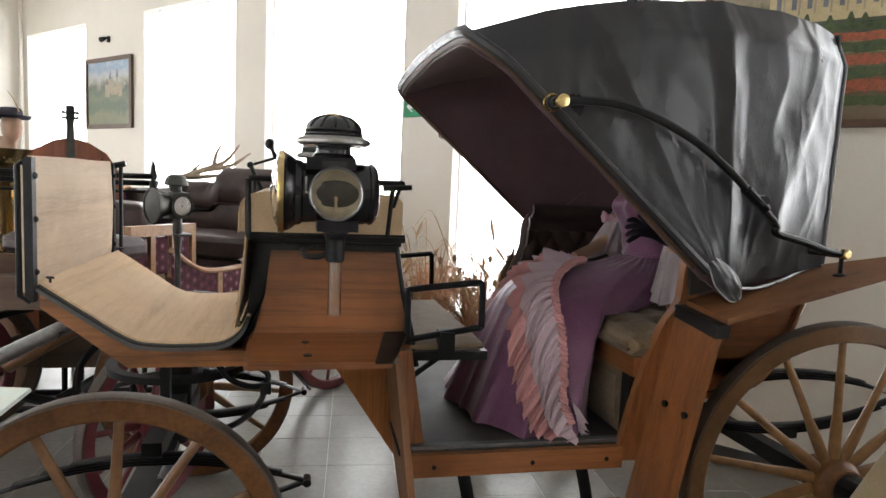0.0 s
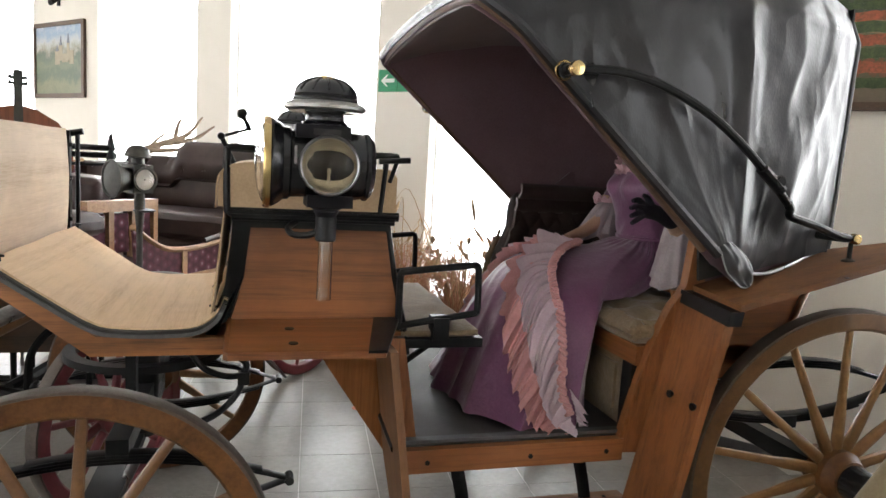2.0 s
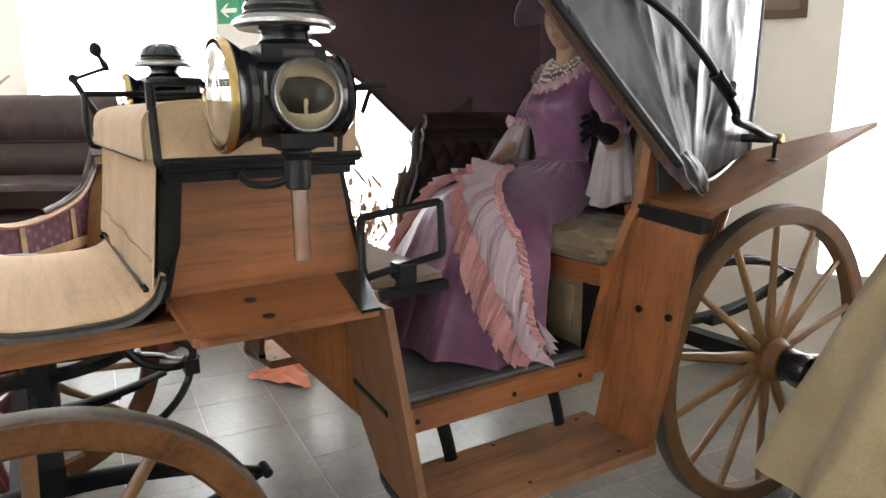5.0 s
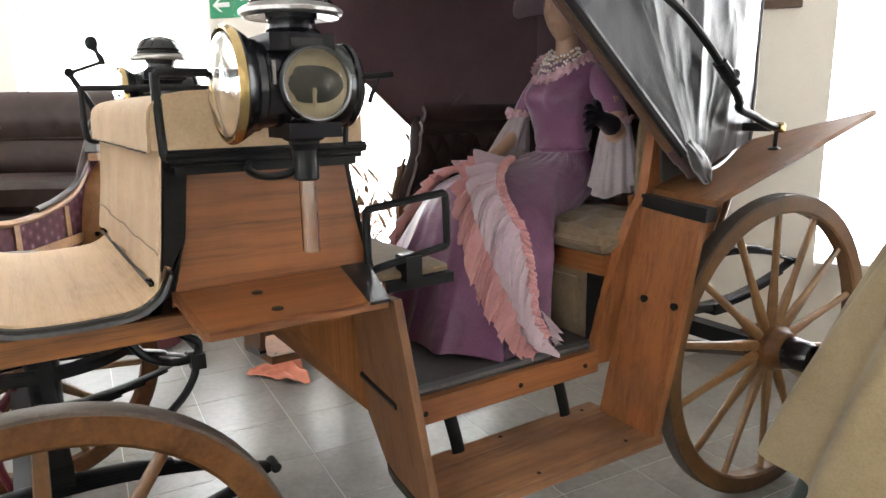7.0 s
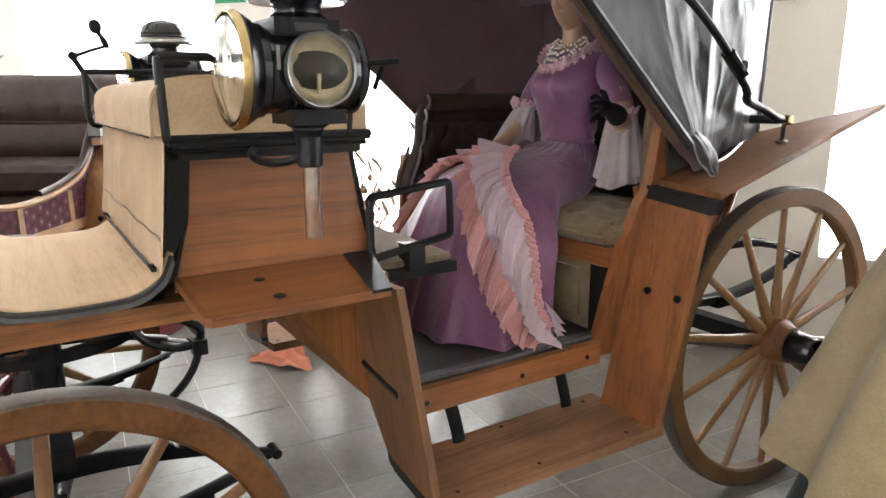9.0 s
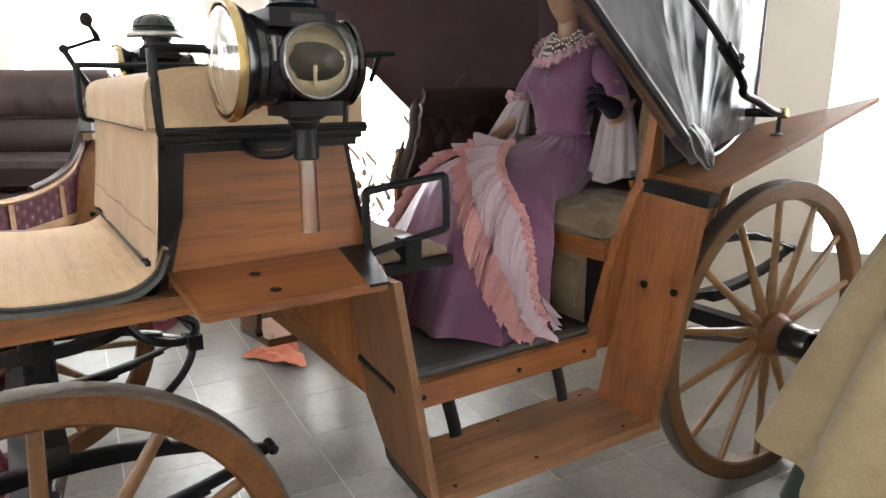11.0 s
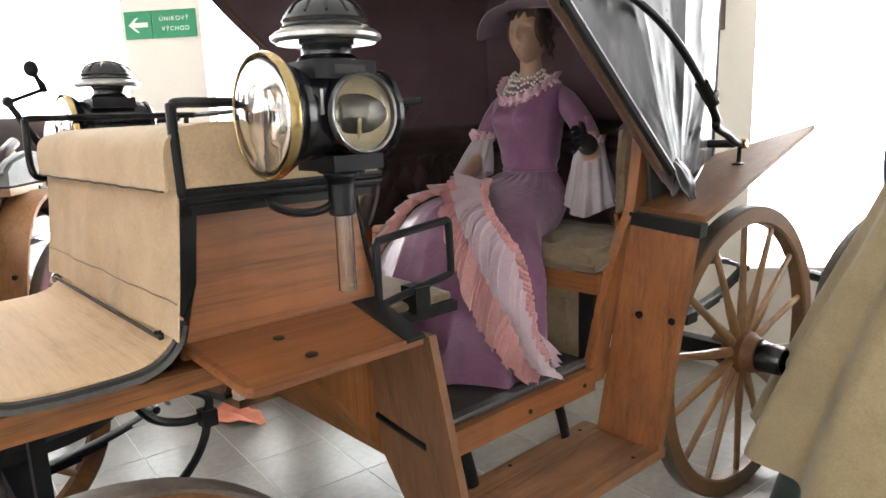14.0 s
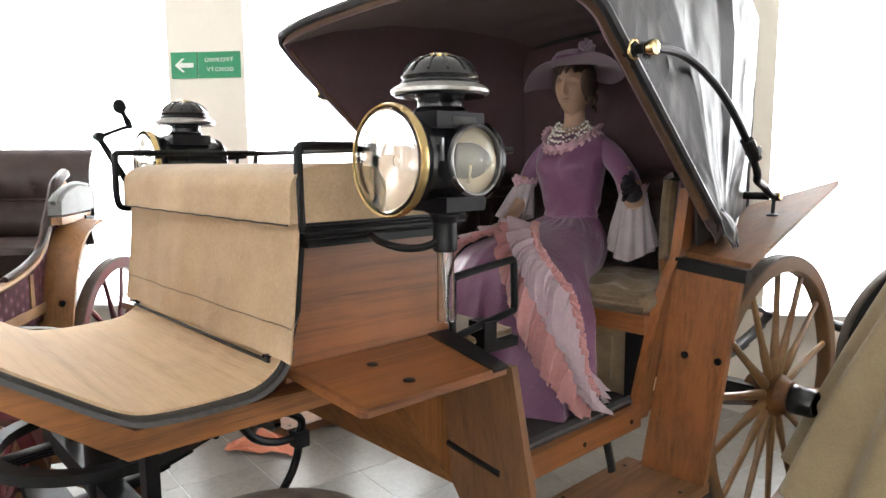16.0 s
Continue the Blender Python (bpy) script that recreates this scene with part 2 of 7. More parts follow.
def weave(name, c0, c1, size=400, rough=0.85, strength=0.25, sheen=0.2, stain=4, crease=0.0, see=1.0):
    """Woven cloth: crossing threads in the relief, soft stains in the colour."""
    m, t, b = material(name)
    v = coords(t)
    heights = []
    for i, axis in enumerate(("X", "Y", "Z")):
        w = node(t, "TexWave", Scale=size / 3.4, Distortion=2.5, Detail=2)
        w.bands_direction = axis
        t.links.new(v, w.inputs["Vector"])
        heights.append(w.outputs["Fac"])
    s = node(t, "Math")
    s.operation = "ADD"
    t.links.new(heights[0], s.inputs[0])
    t.links.new(heights[1], s.inputs[1])
    s2 = node(t, "Math")
    s2.operation = "ADD"
    t.links.new(s.outputs[0], s2.inputs[0])
    t.links.new(heights[2], s2.inputs[1])
    big = node(t, "TexNoise", Scale=stain, Detail=6, Roughness=0.65)
    t.links.new(v, big.inputs["Vector"])
    fine = node(t, "TexNoise", Scale=130, Detail=3)
    t.links.new(v, fine.inputs["Vector"])
    mix = node(t, "Math")
    mix.operation = "MULTIPLY_ADD"
    t.links.new(fine.outputs[0], mix.inputs[0])
    mix.inputs[1].default_value = 0.35
    hb = node(t, "Math")
    hb.operation = "MULTIPLY"
    hb.inputs[1].default_value = 0.7
    t.links.new(big.outputs[0], hb.inputs[0])
    t.links.new(hb.outputs[0], mix.inputs[2])
    t.links.new(ramp(t, mix.outputs[0], ((0.33, c0), (0.68, c1))), b.inputs["Base Color"])
    b.inputs["Roughness"].default_value = rough
    b.inputs["Sheen Weight"].default_value = sheen
    threads = bump(t, b, s2.outputs[0], strength, 0.0004)
    b.inputs["Alpha"].default_value = see
    if crease:
        rum = node(t, "TexNoise", Scale=stain * 3, Detail=4, Roughness=0.55, Distortion=1.5)
        t.links.new(v, rum.inputs["Vector"])
        cb = node(t, "Bump", Strength=crease, Distance=0.02)
        t.links.new(rum.outputs[0], cb.inputs["Height"])
        t.links.new(cb.outputs[0], threads.inputs["Normal"])
    return m


def hide(name, c0, c1, rough=0.3, scale=90, strength=0.3, creases=6.0):
    """Leather: pebbled grain over broad creases."""
    m, t, b = material(name)
    v = coords(t)
    vor = node(t, "TexVoronoi", Scale=scale)
    big = node(t, "TexNoise", Scale=creases, Detail=5, Roughness=0.6, Distortion=0.8)
    for n in (vor, big):
        t.links.new(v, n.inputs["Vector"])
    t.links.new(ramp(t, big.outputs[0], ((0.3, c0), (0.7, c1))), b.inputs["Base Color"])
    r = node(t, "MapRange")
    r.inputs["To Min"].default_value, r.inputs["To Max"].default_value = max(0.05, rough - 0.12), rough + 0.15
    t.links.new(big.outputs[0], r.inputs["Value"])
    t.links.new(r.outputs[0], b.inputs["Roughness"])
    s = node(t, "Math")
    s.operation = "MULTIPLY_ADD"
    t.links.new(vor.outputs["Distance"], s.inputs[0])
    s.inputs[1].default_value = 0.2
    t.links.new(big.outputs[0], s.inputs[2])
    bump(t, b, s.outputs[0], strength, 0.006)
    return m


def glass(name, tint=(1, 1, 1), rough=0.02):
    m, t, b = material(name)
    b.inputs["Base Color"].default_value = (*tint, 1)
    b.inputs["Transmission Weight"].default_value = 1.0
    b.inputs["Roughness"].default_value = rough
    b.inputs["IOR"].default_value = 1.45
    return m


def glow(name, colour, strength):
    m, t, b = material(name)
    b.inputs["Base Color"].default_value = (0, 0, 0, 1)
    b.inputs["Emission Color"].default_value = (*colour, 1)
    b.inputs["Emission Strength"].default_value = strength
    return m


PLASTER = plain("cream_plaster", (0.74, 0.69, 0.61), (0.83, 0.785, 0.71), 0.85, grain=120, stain=1.2, relief=0.12)
CEILING = plain("white_plaster", (0.76, 0.75, 0.72), (0.82, 0.81, 0.78), 0.9, grain=120, stain=1.0, relief=0.08)
TILE = plain("grey_stone_tile", (0.132, 0.121, 0.105), (0.252, 0.234, 0.206), 0.34, grain=34, stain=2.4, relief=0.05, rough_var=0.10, vary=True)
GROUT = plain("pale_grout", (0.44, 0.42, 0.38), (0.56, 0.54, 0.49), 0.9, grain=150, stain=6)
SKIRTING = plain("dark_skirting_tile", (0.05, 0.045, 0.04), (0.09, 0.085, 0.08), 0.4, grain=60, stain=6)
PINE = wood("varnished_pine", (0.070, 0.024, 0.008), (0.245, 0.089, 0.028), "x", 0.36)
PINE_Y = wood("varnished_pine_across", (0.070, 0.024, 0.008), (0.245, 0.089, 0.028), "y", 0.36)
PINE_Z = wood("varnished_pine_upright", (0.070, 0.024, 0.008), (0.245, 0.089, 0.028), "z", 0.36)
# Pine copy without gloss: the heel panel's shade put into the material.
SHADEDPINE = wood("shaded_pine", (0.10, 0.040, 0.014), (0.24, 0.10, 0.036), "z", 0.8, coat=0.0)
SHADEDPINE.node_tree.nodes["Principled BSDF"].inputs["Specular IOR Level"].default_value = 0.1
# Darker and rougher than the other pine boards.
DULLPINE = wood("dull_dark_pine", (0.060, 0.025, 0.010), (0.165, 0.075, 0.030), "z", 0.6, coat=0.0)
GUARDPINE = wood("dark_varnished_pine", (0.055, 0.022, 0.009), (0.165, 0.072, 0.028), "x", 0.5, coat=0.0)
GUARDPINE.node_tree.nodes["Principled BSDF"].inputs["Specular IOR Level"].default_value = 0.25
WORN = wood("worn_pine", (0.070, 0.031, 0.014), (0.235, 0.112, 0.050), "x", 0.6, coat=0.0, wear=0.4)
ASH = plain("bent_ash", (0.075, 0.036, 0.014), (0.175, 0.086, 0.034), 0.42, grain=45, stain=7, relief=0.2, coat=0.15)
FRONT_ASH = plain("dark_bent_ash", (0.050, 0.020, 0.006), (0.165, 0.068, 0.020), 0.5, grain=70, stain=9, relief=0.4, coat=0.0)
FRONT_ASH.node_tree.nodes["Principled BSDF"].inputs["Specular IOR Level"].default_value = 0.3
SPOKE = plain("turned_ash", (0.135, 0.066, 0.025), (0.27, 0.145, 0.058), 0.4, grain=50, stain=9, relief=0.15, coat=0.15)
FRONT_SPOKE = plain("dark_turned_ash", (0.10, 0.045, 0.016), (0.20, 0.095, 0.035), 0.4, grain=50, stain=9, relief=0.15, coat=0.15)
DARKWOOD = wood("dark_brown_wood", (0.035, 0.018, 0.010), (0.10, 0.055, 0.030), "x", 0.45)
IRON = plain("black_painted_iron", (0.0045, 0.0045, 0.005), (0.012, 0.012, 0.013), 0.40, 0.0, grain=90, stain=8, relief=0.2, coat=0.05)
IRON.node_tree.nodes["Principled BSDF"].inputs["Specular IOR Level"].default_value = 0.18
TYRE = plain("worn_iron_tyre", (0.055, 0.042, 0.034), (0.12, 0.10, 0.085), 0.55, 0.4, grain=120, stain=14, relief=0.3)
DULL = plain("dull_steel", (0.16, 0.16, 0.165), (0.34, 0.34, 0.345), 0.3, 1.0, grain=120, stain=14, relief=0.1)
STEEL = plain("bright_steel", (0.42, 0.42, 0.42), (0.62, 0.62, 0.62), 0.2, 1.0, grain=150, stain=10, relief=0.05)
SILVER = plain("silvered_reflector", (0.36, 0.30, 0.23), (0.52, 0.45, 0.36), 0.34, 0.8, grain=40, stain=14, relief=0.0)
GUNMETAL = plain("dull_gunmetal", (0.24, 0.235, 0.22), (0.46, 0.45, 0.43), 0.30, 0.9, grain=120, stain=14, relief=0.1)
BRASS = plain("polished_brass", (0.46, 0.335, 0.14), (0.68, 0.52, 0.26), 0.24, 1.0, grain=120, stain=12, relief=0.06)
LACQUER = plain("black_lacquer", (0.004, 0.004, 0.0055), (0.010, 0.010, 0.0125), 0.20, 0.0, grain=60, stain=10, relief=0.04, coat=0.15, rough_var=0.08)
CANVAS = weave("tan_canvas", (0.35, 0.240, 0.135), (0.52, 0.380, 0.235), 420, 0.9, 0.35, stain=5, crease=0.10)
MAT = wood("figured_tan_matting", (0.44, 0.295, 0.165), (0.62, 0.445, 0.275), "y", 0.7, ring=5.0, coat=0.0, wear=0.1)
FACING = wood("pale_figured_facing", (0.50, 0.375, 0.26), (0.68, 0.545, 0.41), "y", 0.75, ring=5.0, coat=0.0, wear=0.14)
CORD = weave("beige_corduroy", (0.115, 0.078, 0.042), (0.215, 0.152, 0.088), 260, 0.9, 0.4, stain=7, crease=0.25)
RUBBER = plain("grey_rubber_edge", (0.055, 0.056, 0.060), (0.11, 0.112, 0.115), 0.6, grain=80, stain=7)
BINDING = plain("dull_black_binding", (0.012, 0.011, 0.010), (0.028, 0.026, 0.024), 0.6, grain=90, stain=9)
FLOORMAT = plain("worn_dark_floor_mat", (0.016, 0.015, 0.013), (0.050, 0.045, 0.040), 0.6, grain=40, stain=7, relief=0.3)
def hood_leather():
    """Black coated leather: glossy, with long soft wrinkles and a fine grain."""
    m, t, b = material("black_hood_leather")
    v = coords(t, (1.0, 1.0, 0.6))
    soft = node(t, "TexNoise", Scale=2.6, Detail=2, Roughness=0.4, Distortion=0.25)
    sharp = node(t, "TexNoise", Scale=4.4, Detail=2, Roughness=0.45, Distortion=0.35)
    grain = node(t, "TexVoronoi", Scale=160)
    worn = node(t, "TexNoise", Scale=2.6, Detail=5, Roughness=0.6)
    for n in (soft, sharp, grain, worn):
        t.links.new(v, n.inputs["Vector"])
    # ridged wrinkles: the fold of the noise about its middle
    mid = node(t, "Math")
    mid.operation = "SUBTRACT"
    mid.inputs[1].default_value = 0.5
    t.links.new(sharp.outputs[0], mid.inputs[0])
    ridge = node(t, "Math")
    ridge.operation = "ABSOLUTE"
    t.links.new(mid.outputs[0], ridge.inputs[0])
    low = node(t, "Math")
    low.operation = "MULTIPLY_ADD"
    t.links.new(ridge.outputs[0], low.inputs[0])
    low.inputs[1].default_value = -0.9
    t.links.new(soft.outputs[0], low.inputs[2])
    fine = node(t, "Math")
    fine.operation = "MULTIPLY_ADD"
    t.links.new(grain.outputs["Distance"], fine.inputs[0])
    fine.inputs[1].default_value = 0.008
    t.links.new(low.outputs[0], fine.inputs[2])
    bump(t, b, fine.outputs[0], 0.6, 0.045)
    t.links.new(ramp(t, worn.outputs[0], ((0.3, (0.008, 0.008, 0.010)), (0.72, (0.024, 0.023, 0.026)))), b.inputs["Base Color"])
    r = node(t, "MapRange")
    r.inputs["From Min"].default_value, r.inputs["From Max"].default_value = 0.3, 0.7
    r.inputs["To Min"].default_value, r.inputs["To Max"].default_value = 0.24, 0.42
    t.links.new(worn.outputs[0], r.inputs["Value"])
    t.links.new(r.outputs[0], b.inputs["Roughness"])
    b.inputs["Specular IOR Level"].default_value = 0.45
    return m


HOOD_OUT = hood_leather()
HOOD_IN = weave("brown_hood_lining", (0.082, 0.045, 0.053), (0.128, 0.075, 0.085), 380, 0.9, 0.2)
SOFA = hide("dark_brown_leather", (0.028, 0.017, 0.015), (0.060, 0.038, 0.034), 0.34, 90, 0.25, 5.0)
SOFA.node_tree.nodes["Principled BSDF"].inputs["Specular IOR Level"].default_value = 0.32
REDPAINT = plain("dark_red_paint", (0.09, 0.012, 0.018), (0.17, 0.028, 0.035), 0.4, grain=70, stain=8, coat=0.2)
GLASS = glass("clear_glass")
LAMPGLASS = glass("thin_lamp_glass", (1.0, 0.985, 0.95), 0.0)
LAMPGLASS.node_tree.nodes["Principled BSDF"].inputs["IOR"].default_value = 1.10
LAMPGLASS.node_tree.nodes["Principled BSDF"].inputs["Coat Weight"].default_value = 0.8
LAMPGLASS.node_tree.nodes["Principled BSDF"].inputs["Coat Roughness"].default_value = 0.02
SIDEGLASS = glass("smoky_lamp_glass", (0.97, 0.95, 0.90), 0.02)
SIDEGLASS.node_tree.nodes["Principled BSDF"].inputs["IOR"].default_value = 1.15
DAY_SOUTH = glow("daylight_behind", (0.965, 0.98, 1.0), SOUTH_GLOW)
DAY_WEST = glow("daylight_at_the_end", (0.965, 0.98, 1.0), WEST_GLOW)
FILL_EAST = glow("far_end_fill", (0.965, 0.98, 1.0), EAST_GLOW)
DAY = glow("daylight", (0.97, 0.985, 1.0), WINDOW_GLOW)

# ---- room ----
WINDOWS = [(-6.92, -5.35), (-4.07, -2.48), (-2.03, -0.39), (0.11, 1.72), (3.29, 4.90), (5.4, 7.0)]
SILL, HEAD, TOP = 0.55, 3.25, 4.0
S0, S1, DEEP = -7.1, 8.0, -6.4
REVEAL = 0.12
SOUTH = [(-6.0, -4.4), (-3.6, -2.0), (-1.2, 0.4), (1.2, 2.8)]


def room(bm):
    return moved(bm, ROOM)


def build_room():
    # window wall: piers, breast and lintel butted round the openings
    pieces = [box(S0, S1, 0, REVEAL, 0, SILL, 0), box(S0, S1, 0, REVEAL, HEAD, TOP, 0)]
    xs = [S0] + [x for w in WINDOWS for x in w] + [S1]
    for a, b in zip(xs[0::2], xs[1::2]):
        pieces.append(box(a, b, 0, REVEAL, SILL, HEAD, 0))
    solid("wall_north", room(add(*pieces)), PLASTER, "cream plastered wall with tall bright windows", "wall", kind="structure")
    solid("wall_west", room(add(box(S0 - 0.3, S0, DEEP, REVEAL, 0, SILL, 0), box(S0 - 0.3, S0, DEEP, REVEAL, HEAD, TOP, 0), box(S0 - 0.3, S0, DEEP, -5.6, SILL, HEAD, 0), box(S0 - 0.3, S0, -4.0, -3.4, SILL, HEAD, 0), box(S0 - 0.3, S0, -1.8, REVEAL, SILL, HEAD, 0))), PLASTER, "cream plastered end wall with tall windows", "wall", kind="structure")
    solid("backdrop", room(box(S0 - 1.3, S0 - 1.28, DEEP, 0, -0.5, 6.0, 0)), DAY_WEST, "blank overcast daylight beyond the end windows", "sky", kind="structure")
    # Unseen window and glow added to brighten the lamp glass and hood.
    solid("wall_east", room(add(box(S1, S1 + 0.3, DEEP, REVEAL, 0, SILL, 0), box(S1, S1 + 0.3, DEEP, REVEAL, HEAD, TOP, 0), box(S1, S1 + 0.3, DEEP, -3.3, SILL, HEAD, 0), box(S1, S1 + 0.3, -1.3, REVEAL, SILL, HEAD, 0))), PLASTER, "unseen cream end wall with a window added for light", "wall", kind="structure")
    solid("backdrop", room(box(S1 + 1.28, S1 + 1.3, DEEP, 0, -0.5, 6.0, 0)), FILL_EAST, "glow added beyond the unseen far end window", "sky", kind="structure")
    pieces = [box(S0 - 0.3, S1 + 0.3, DEEP - 0.3, DEEP, 0, SILL, 0), box(S0 - 0.3, S1 + 0.3, DEEP - 0.3, DEEP, HEAD, TOP, 0)]
    xs = [S0 - 0.3] + [x for w in SOUTH for x in w] + [S1 + 0.3]
    for a, b in zip(xs[0::2], xs[1::2]):
        pieces.append(box(a, b, DEEP - 0.3, DEEP, SILL, HEAD, 0))
    solid("wall_south", room(add(*pieces)), PLASTER, "plain cream plastered wall with windows behind the walk", "wall", kind="structure")
    solid("ceiling", room(box(S0 - 0.3, S1 + 0.3, DEEP - 0.3, REVEAL, TOP, TOP + 0.2, 0)), CEILING, "plain white plastered ceiling", "ceiling", kind="structure")
    solid("baseboard", room(box(S0, S1, -0.012, 0, 0, 0.075, 0.002)), SKIRTING, "low dark tile skirting along the window wall", "baseboard", kind="structure")
    for i, (a, b) in enumerate(WINDOWS):
        w = thing("window_%d" % (i + 1), ROOM @ Vector(((a + b) / 2, REVEAL - 0.04, SILL)), "tall window washed out by daylight, white frame", "window", kind="structure")
        f = 0.006
        part("window_frame", room(add(box(a, a + f, 0.09, 0.115, SILL, HEAD, 0), box(b - f, b, 0.09, 0.115, SILL, HEAD, 0),
                                       box(a + f, b - f, 0.09, 0.115, SILL, SILL + f, 0), box(a + f, b - f, 0.09, 0.115, HEAD - f, HEAD, 0),
                                       )), CEILING, w)
        p = part("pane", room(box(a + f, b - f, 0.098, 0.104, SILL + f, HEAD - f, 0)), GLASS, w)
        p.visible_shadow = False
        part("window_sill", room(box(a + 0.004, b - 0.004, -0.03, 0.088, SILL, SILL + 0.02, 0.004)), CEILING, w)
    for a, b in SOUTH:
        p = solid("window_pane", room(box(a, b, DEEP - 0.2, DEEP - 0.194, SILL, HEAD, 0)), GLASS, "tall bright window pane behind the walk", "window", kind="structure")
        p.visible_shadow = False
    solid("backdrop", room(box(S0 - 2, S1 + 2, DEEP - 1.2, DEEP - 1.18, -0.5, 6.0, 0)), DAY_SOUTH, "blank overcast daylight beyond the rear windows", "sky", kind="structure")
    solid("backdrop", room(box(S0 - 14, S1 + 6, 1.6, 1.62, -0.5, 6.0, 0)), DAY, "blank bright overcast daylight beyond the windows", "sky", kind="structure")


build_room()

# ---- the large carriage ----
def mir(y):
    return 2 * CY - y


carriage = thing("carriage", (0.5, CY, 0), "varnished pine carriage with black leather hood and wooden spoked wheels", "carriage")


def wheel(parent, at, radius, spokes, side, name="wheel", rim_mat=ASH, spoke_mat=SPOKE, hub_mat=FRONT_ASH, turn=0.0, yaw=0.0, turned=True, cap=0.12):
    """A spoked wheel in the xz plane, its hub cap towards side (-1: nearer the path)."""
    m = Matrix.Translation(at) @ Matrix.Rotation(yaw, 4, "Z")
    r0, r1 = radius - 0.068, radius - 0.009
    rim = lathe([(r0, -0.022), (r0 + 0.008, -0.029), (r1, -0.029), (r1, 0.029), (r0 + 0.008, 0.029), (r0, 0.022), (r0, -0.022)], (0, 0, 0), "y", 72, False)
    w = part(name, moved(rim, m), rim_mat, parent)
    tyre = lathe([(r1, -0.027), (radius - 0.002, -0.026), (radius, -0.022), (radius, 0.022), (radius - 0.002, 0.026), (r1, 0.027)], (0, 0, 0), "y", 72, False)
    part("tyre", moved(tyre, m), TYRE, w, "worn grey iron tyre")
    hub = lathe([(0.045, 0.10), (0.06, 0.095), (0.072, 0.05), (0.085, 0.035), (0.085, -0.035), (0.072, -0.05), (0.066, -0.075), (0.05, -0.08)], (0, 0, 0), "y", 28)
    part("hub", moved(hub, m @ Matrix.Diagonal((1, -side, 1, 1))), hub_mat, w)
    c = lathe([(0.056, -0.070), (0.060, -0.085), (0.057, -0.10), (0.055, -0.08 - cap), (0.050, -0.09 - cap), (0.042, -0.09 - cap), (0.040, -0.07 - cap)], (0, 0, 0), "y", 28)
    part("hub_cap", moved(c, m @ Matrix.Diagonal((1, -side, 1, 1))), LACQUER, w)
    for i in range(spokes):
        a = 2 * math.pi * (i + turn) / spokes
        ln = r0 + 0.004 - 0.07
        prof = [(0.019, 0.07), (0.021, 0.07 + ln * 0.1), (0.020, 0.07 + ln * 0.3), (0.0155, 0.07 + ln * 0.42), (0.0145, 0.07 + ln * 0.7), (0.0135, 0.07 + ln * 0.97), (0.0135, 0.07 + ln)]
        s = lathe(prof, (0, 0, 0), "z", 10)
        part("spoke", moved(s, m @ Matrix.Rotation(a, 4, "Y") @ Matrix.Diagonal((1, 0.82, 1, 1))), spoke_mat, w)
    return w


REAR_R, FRONT_R = 0.563, 0.475
wheel(carriage, (1.745, 2.137, REAR_R), REAR_R, 14, -1, "rear_wheel", turn=0.95, yaw=radians(-2.7), cap=0.075)
wheel(carriage, (1.745, mir(2.137), REAR_R), REAR_R, 14, 1, "rear_wheel", turn=0.1, yaw=radians(2.7), cap=0.075)
wheel(carriage, (-0.57, 2.10, FRONT_R), FRONT_R, 12, -1, "front_wheel", FRONT_ASH, FRONT_SPOKE, turn=0.12)
wheel(carriage, (-0.57, mir(2.10), FRONT_R), FRONT_R, 12, 1, "front_wheel", FRONT_ASH, SPOKE, turn=0.2)


def leaf_spring(x, y, z, half, gap, parent):
    """An elliptic spring: two bowed stacks of leaves joined at the ends."""
    sp = part("spring", box(x - 0.04, x + 0.04, y - 0.028, y + 0.028, z - gap - 0.045, z - gap - 0.002, 0.004), IRON, parent)
    for q in (-1, 1):
        part("eye", lathe([(0.010, -0.026), (0.0135, -0.024), (0.0135, 0.024), (0.010, 0.026)], (x + q * half, y, z), "y", 14), IRON, sp)
    for sgn in (1, -1):
        for k in range(4):
            h = half * (1 - 0.17 * k)
            pts = [(x + h * t, y, z + sgn * (gap * (1 - (t * h / half) ** 2) + 0.009 * k)) for t in [i / 8 - 1 for i in range(17)]]
            part("leaf", tube(pts, 0.023, 8, flat=0.2, up=(0, 0, 1)), IRON, sp)
    return sp


for y in (2.45, mir(2.45)):
    leaf_spring(-0.52, y - 0.05 if y < CY else y - 0.02, 0.545, 0.475, 0.085, carriage)
    leaf_spring(1.70, y + (-0.11 if y < CY else 0.11), 0.784, 0.50, 0.09, carriage)
part("front_axle", add(box(-0.60, -0.54, 2.16, mir(2.16), 0.44, 0.50, 0.01), box(-0.62, -0.52, 2.38, mir(2.38), 0.485, 0.515, 0.005)), IRON, carriage)
part("rear_axle", add(box(1.67, 1.73, 2.16, mir(2.16), 0.54, 0.60, 0.01)), IRON, carriage)
part("turntable", add(lathe([(0.22, 0), (0.26, 0), (0.26, 0.025), (0.22, 0.025), (0.22, 0)], (-0.52, CY, 0.80), "z", 40, False),
                       lathe([(0.03, 0.5), (0.04, 0.55), (0.045, 0.8), (0.08, 0.86), (0.08, 0.90)], (-0.52, CY, 0), "z", 20),
                       box(-0.55, -0.49, 2.38, mir(2.38), 0.645, 0.70, 0.015), box(-0.53, -0.50, 2.565, 2.605, 0.69, 0.93, 0.012), box(-0.53, -0.50, mir(2.605), mir(2.565), 0.69, 0.93, 0.012)), IRON, carriage)
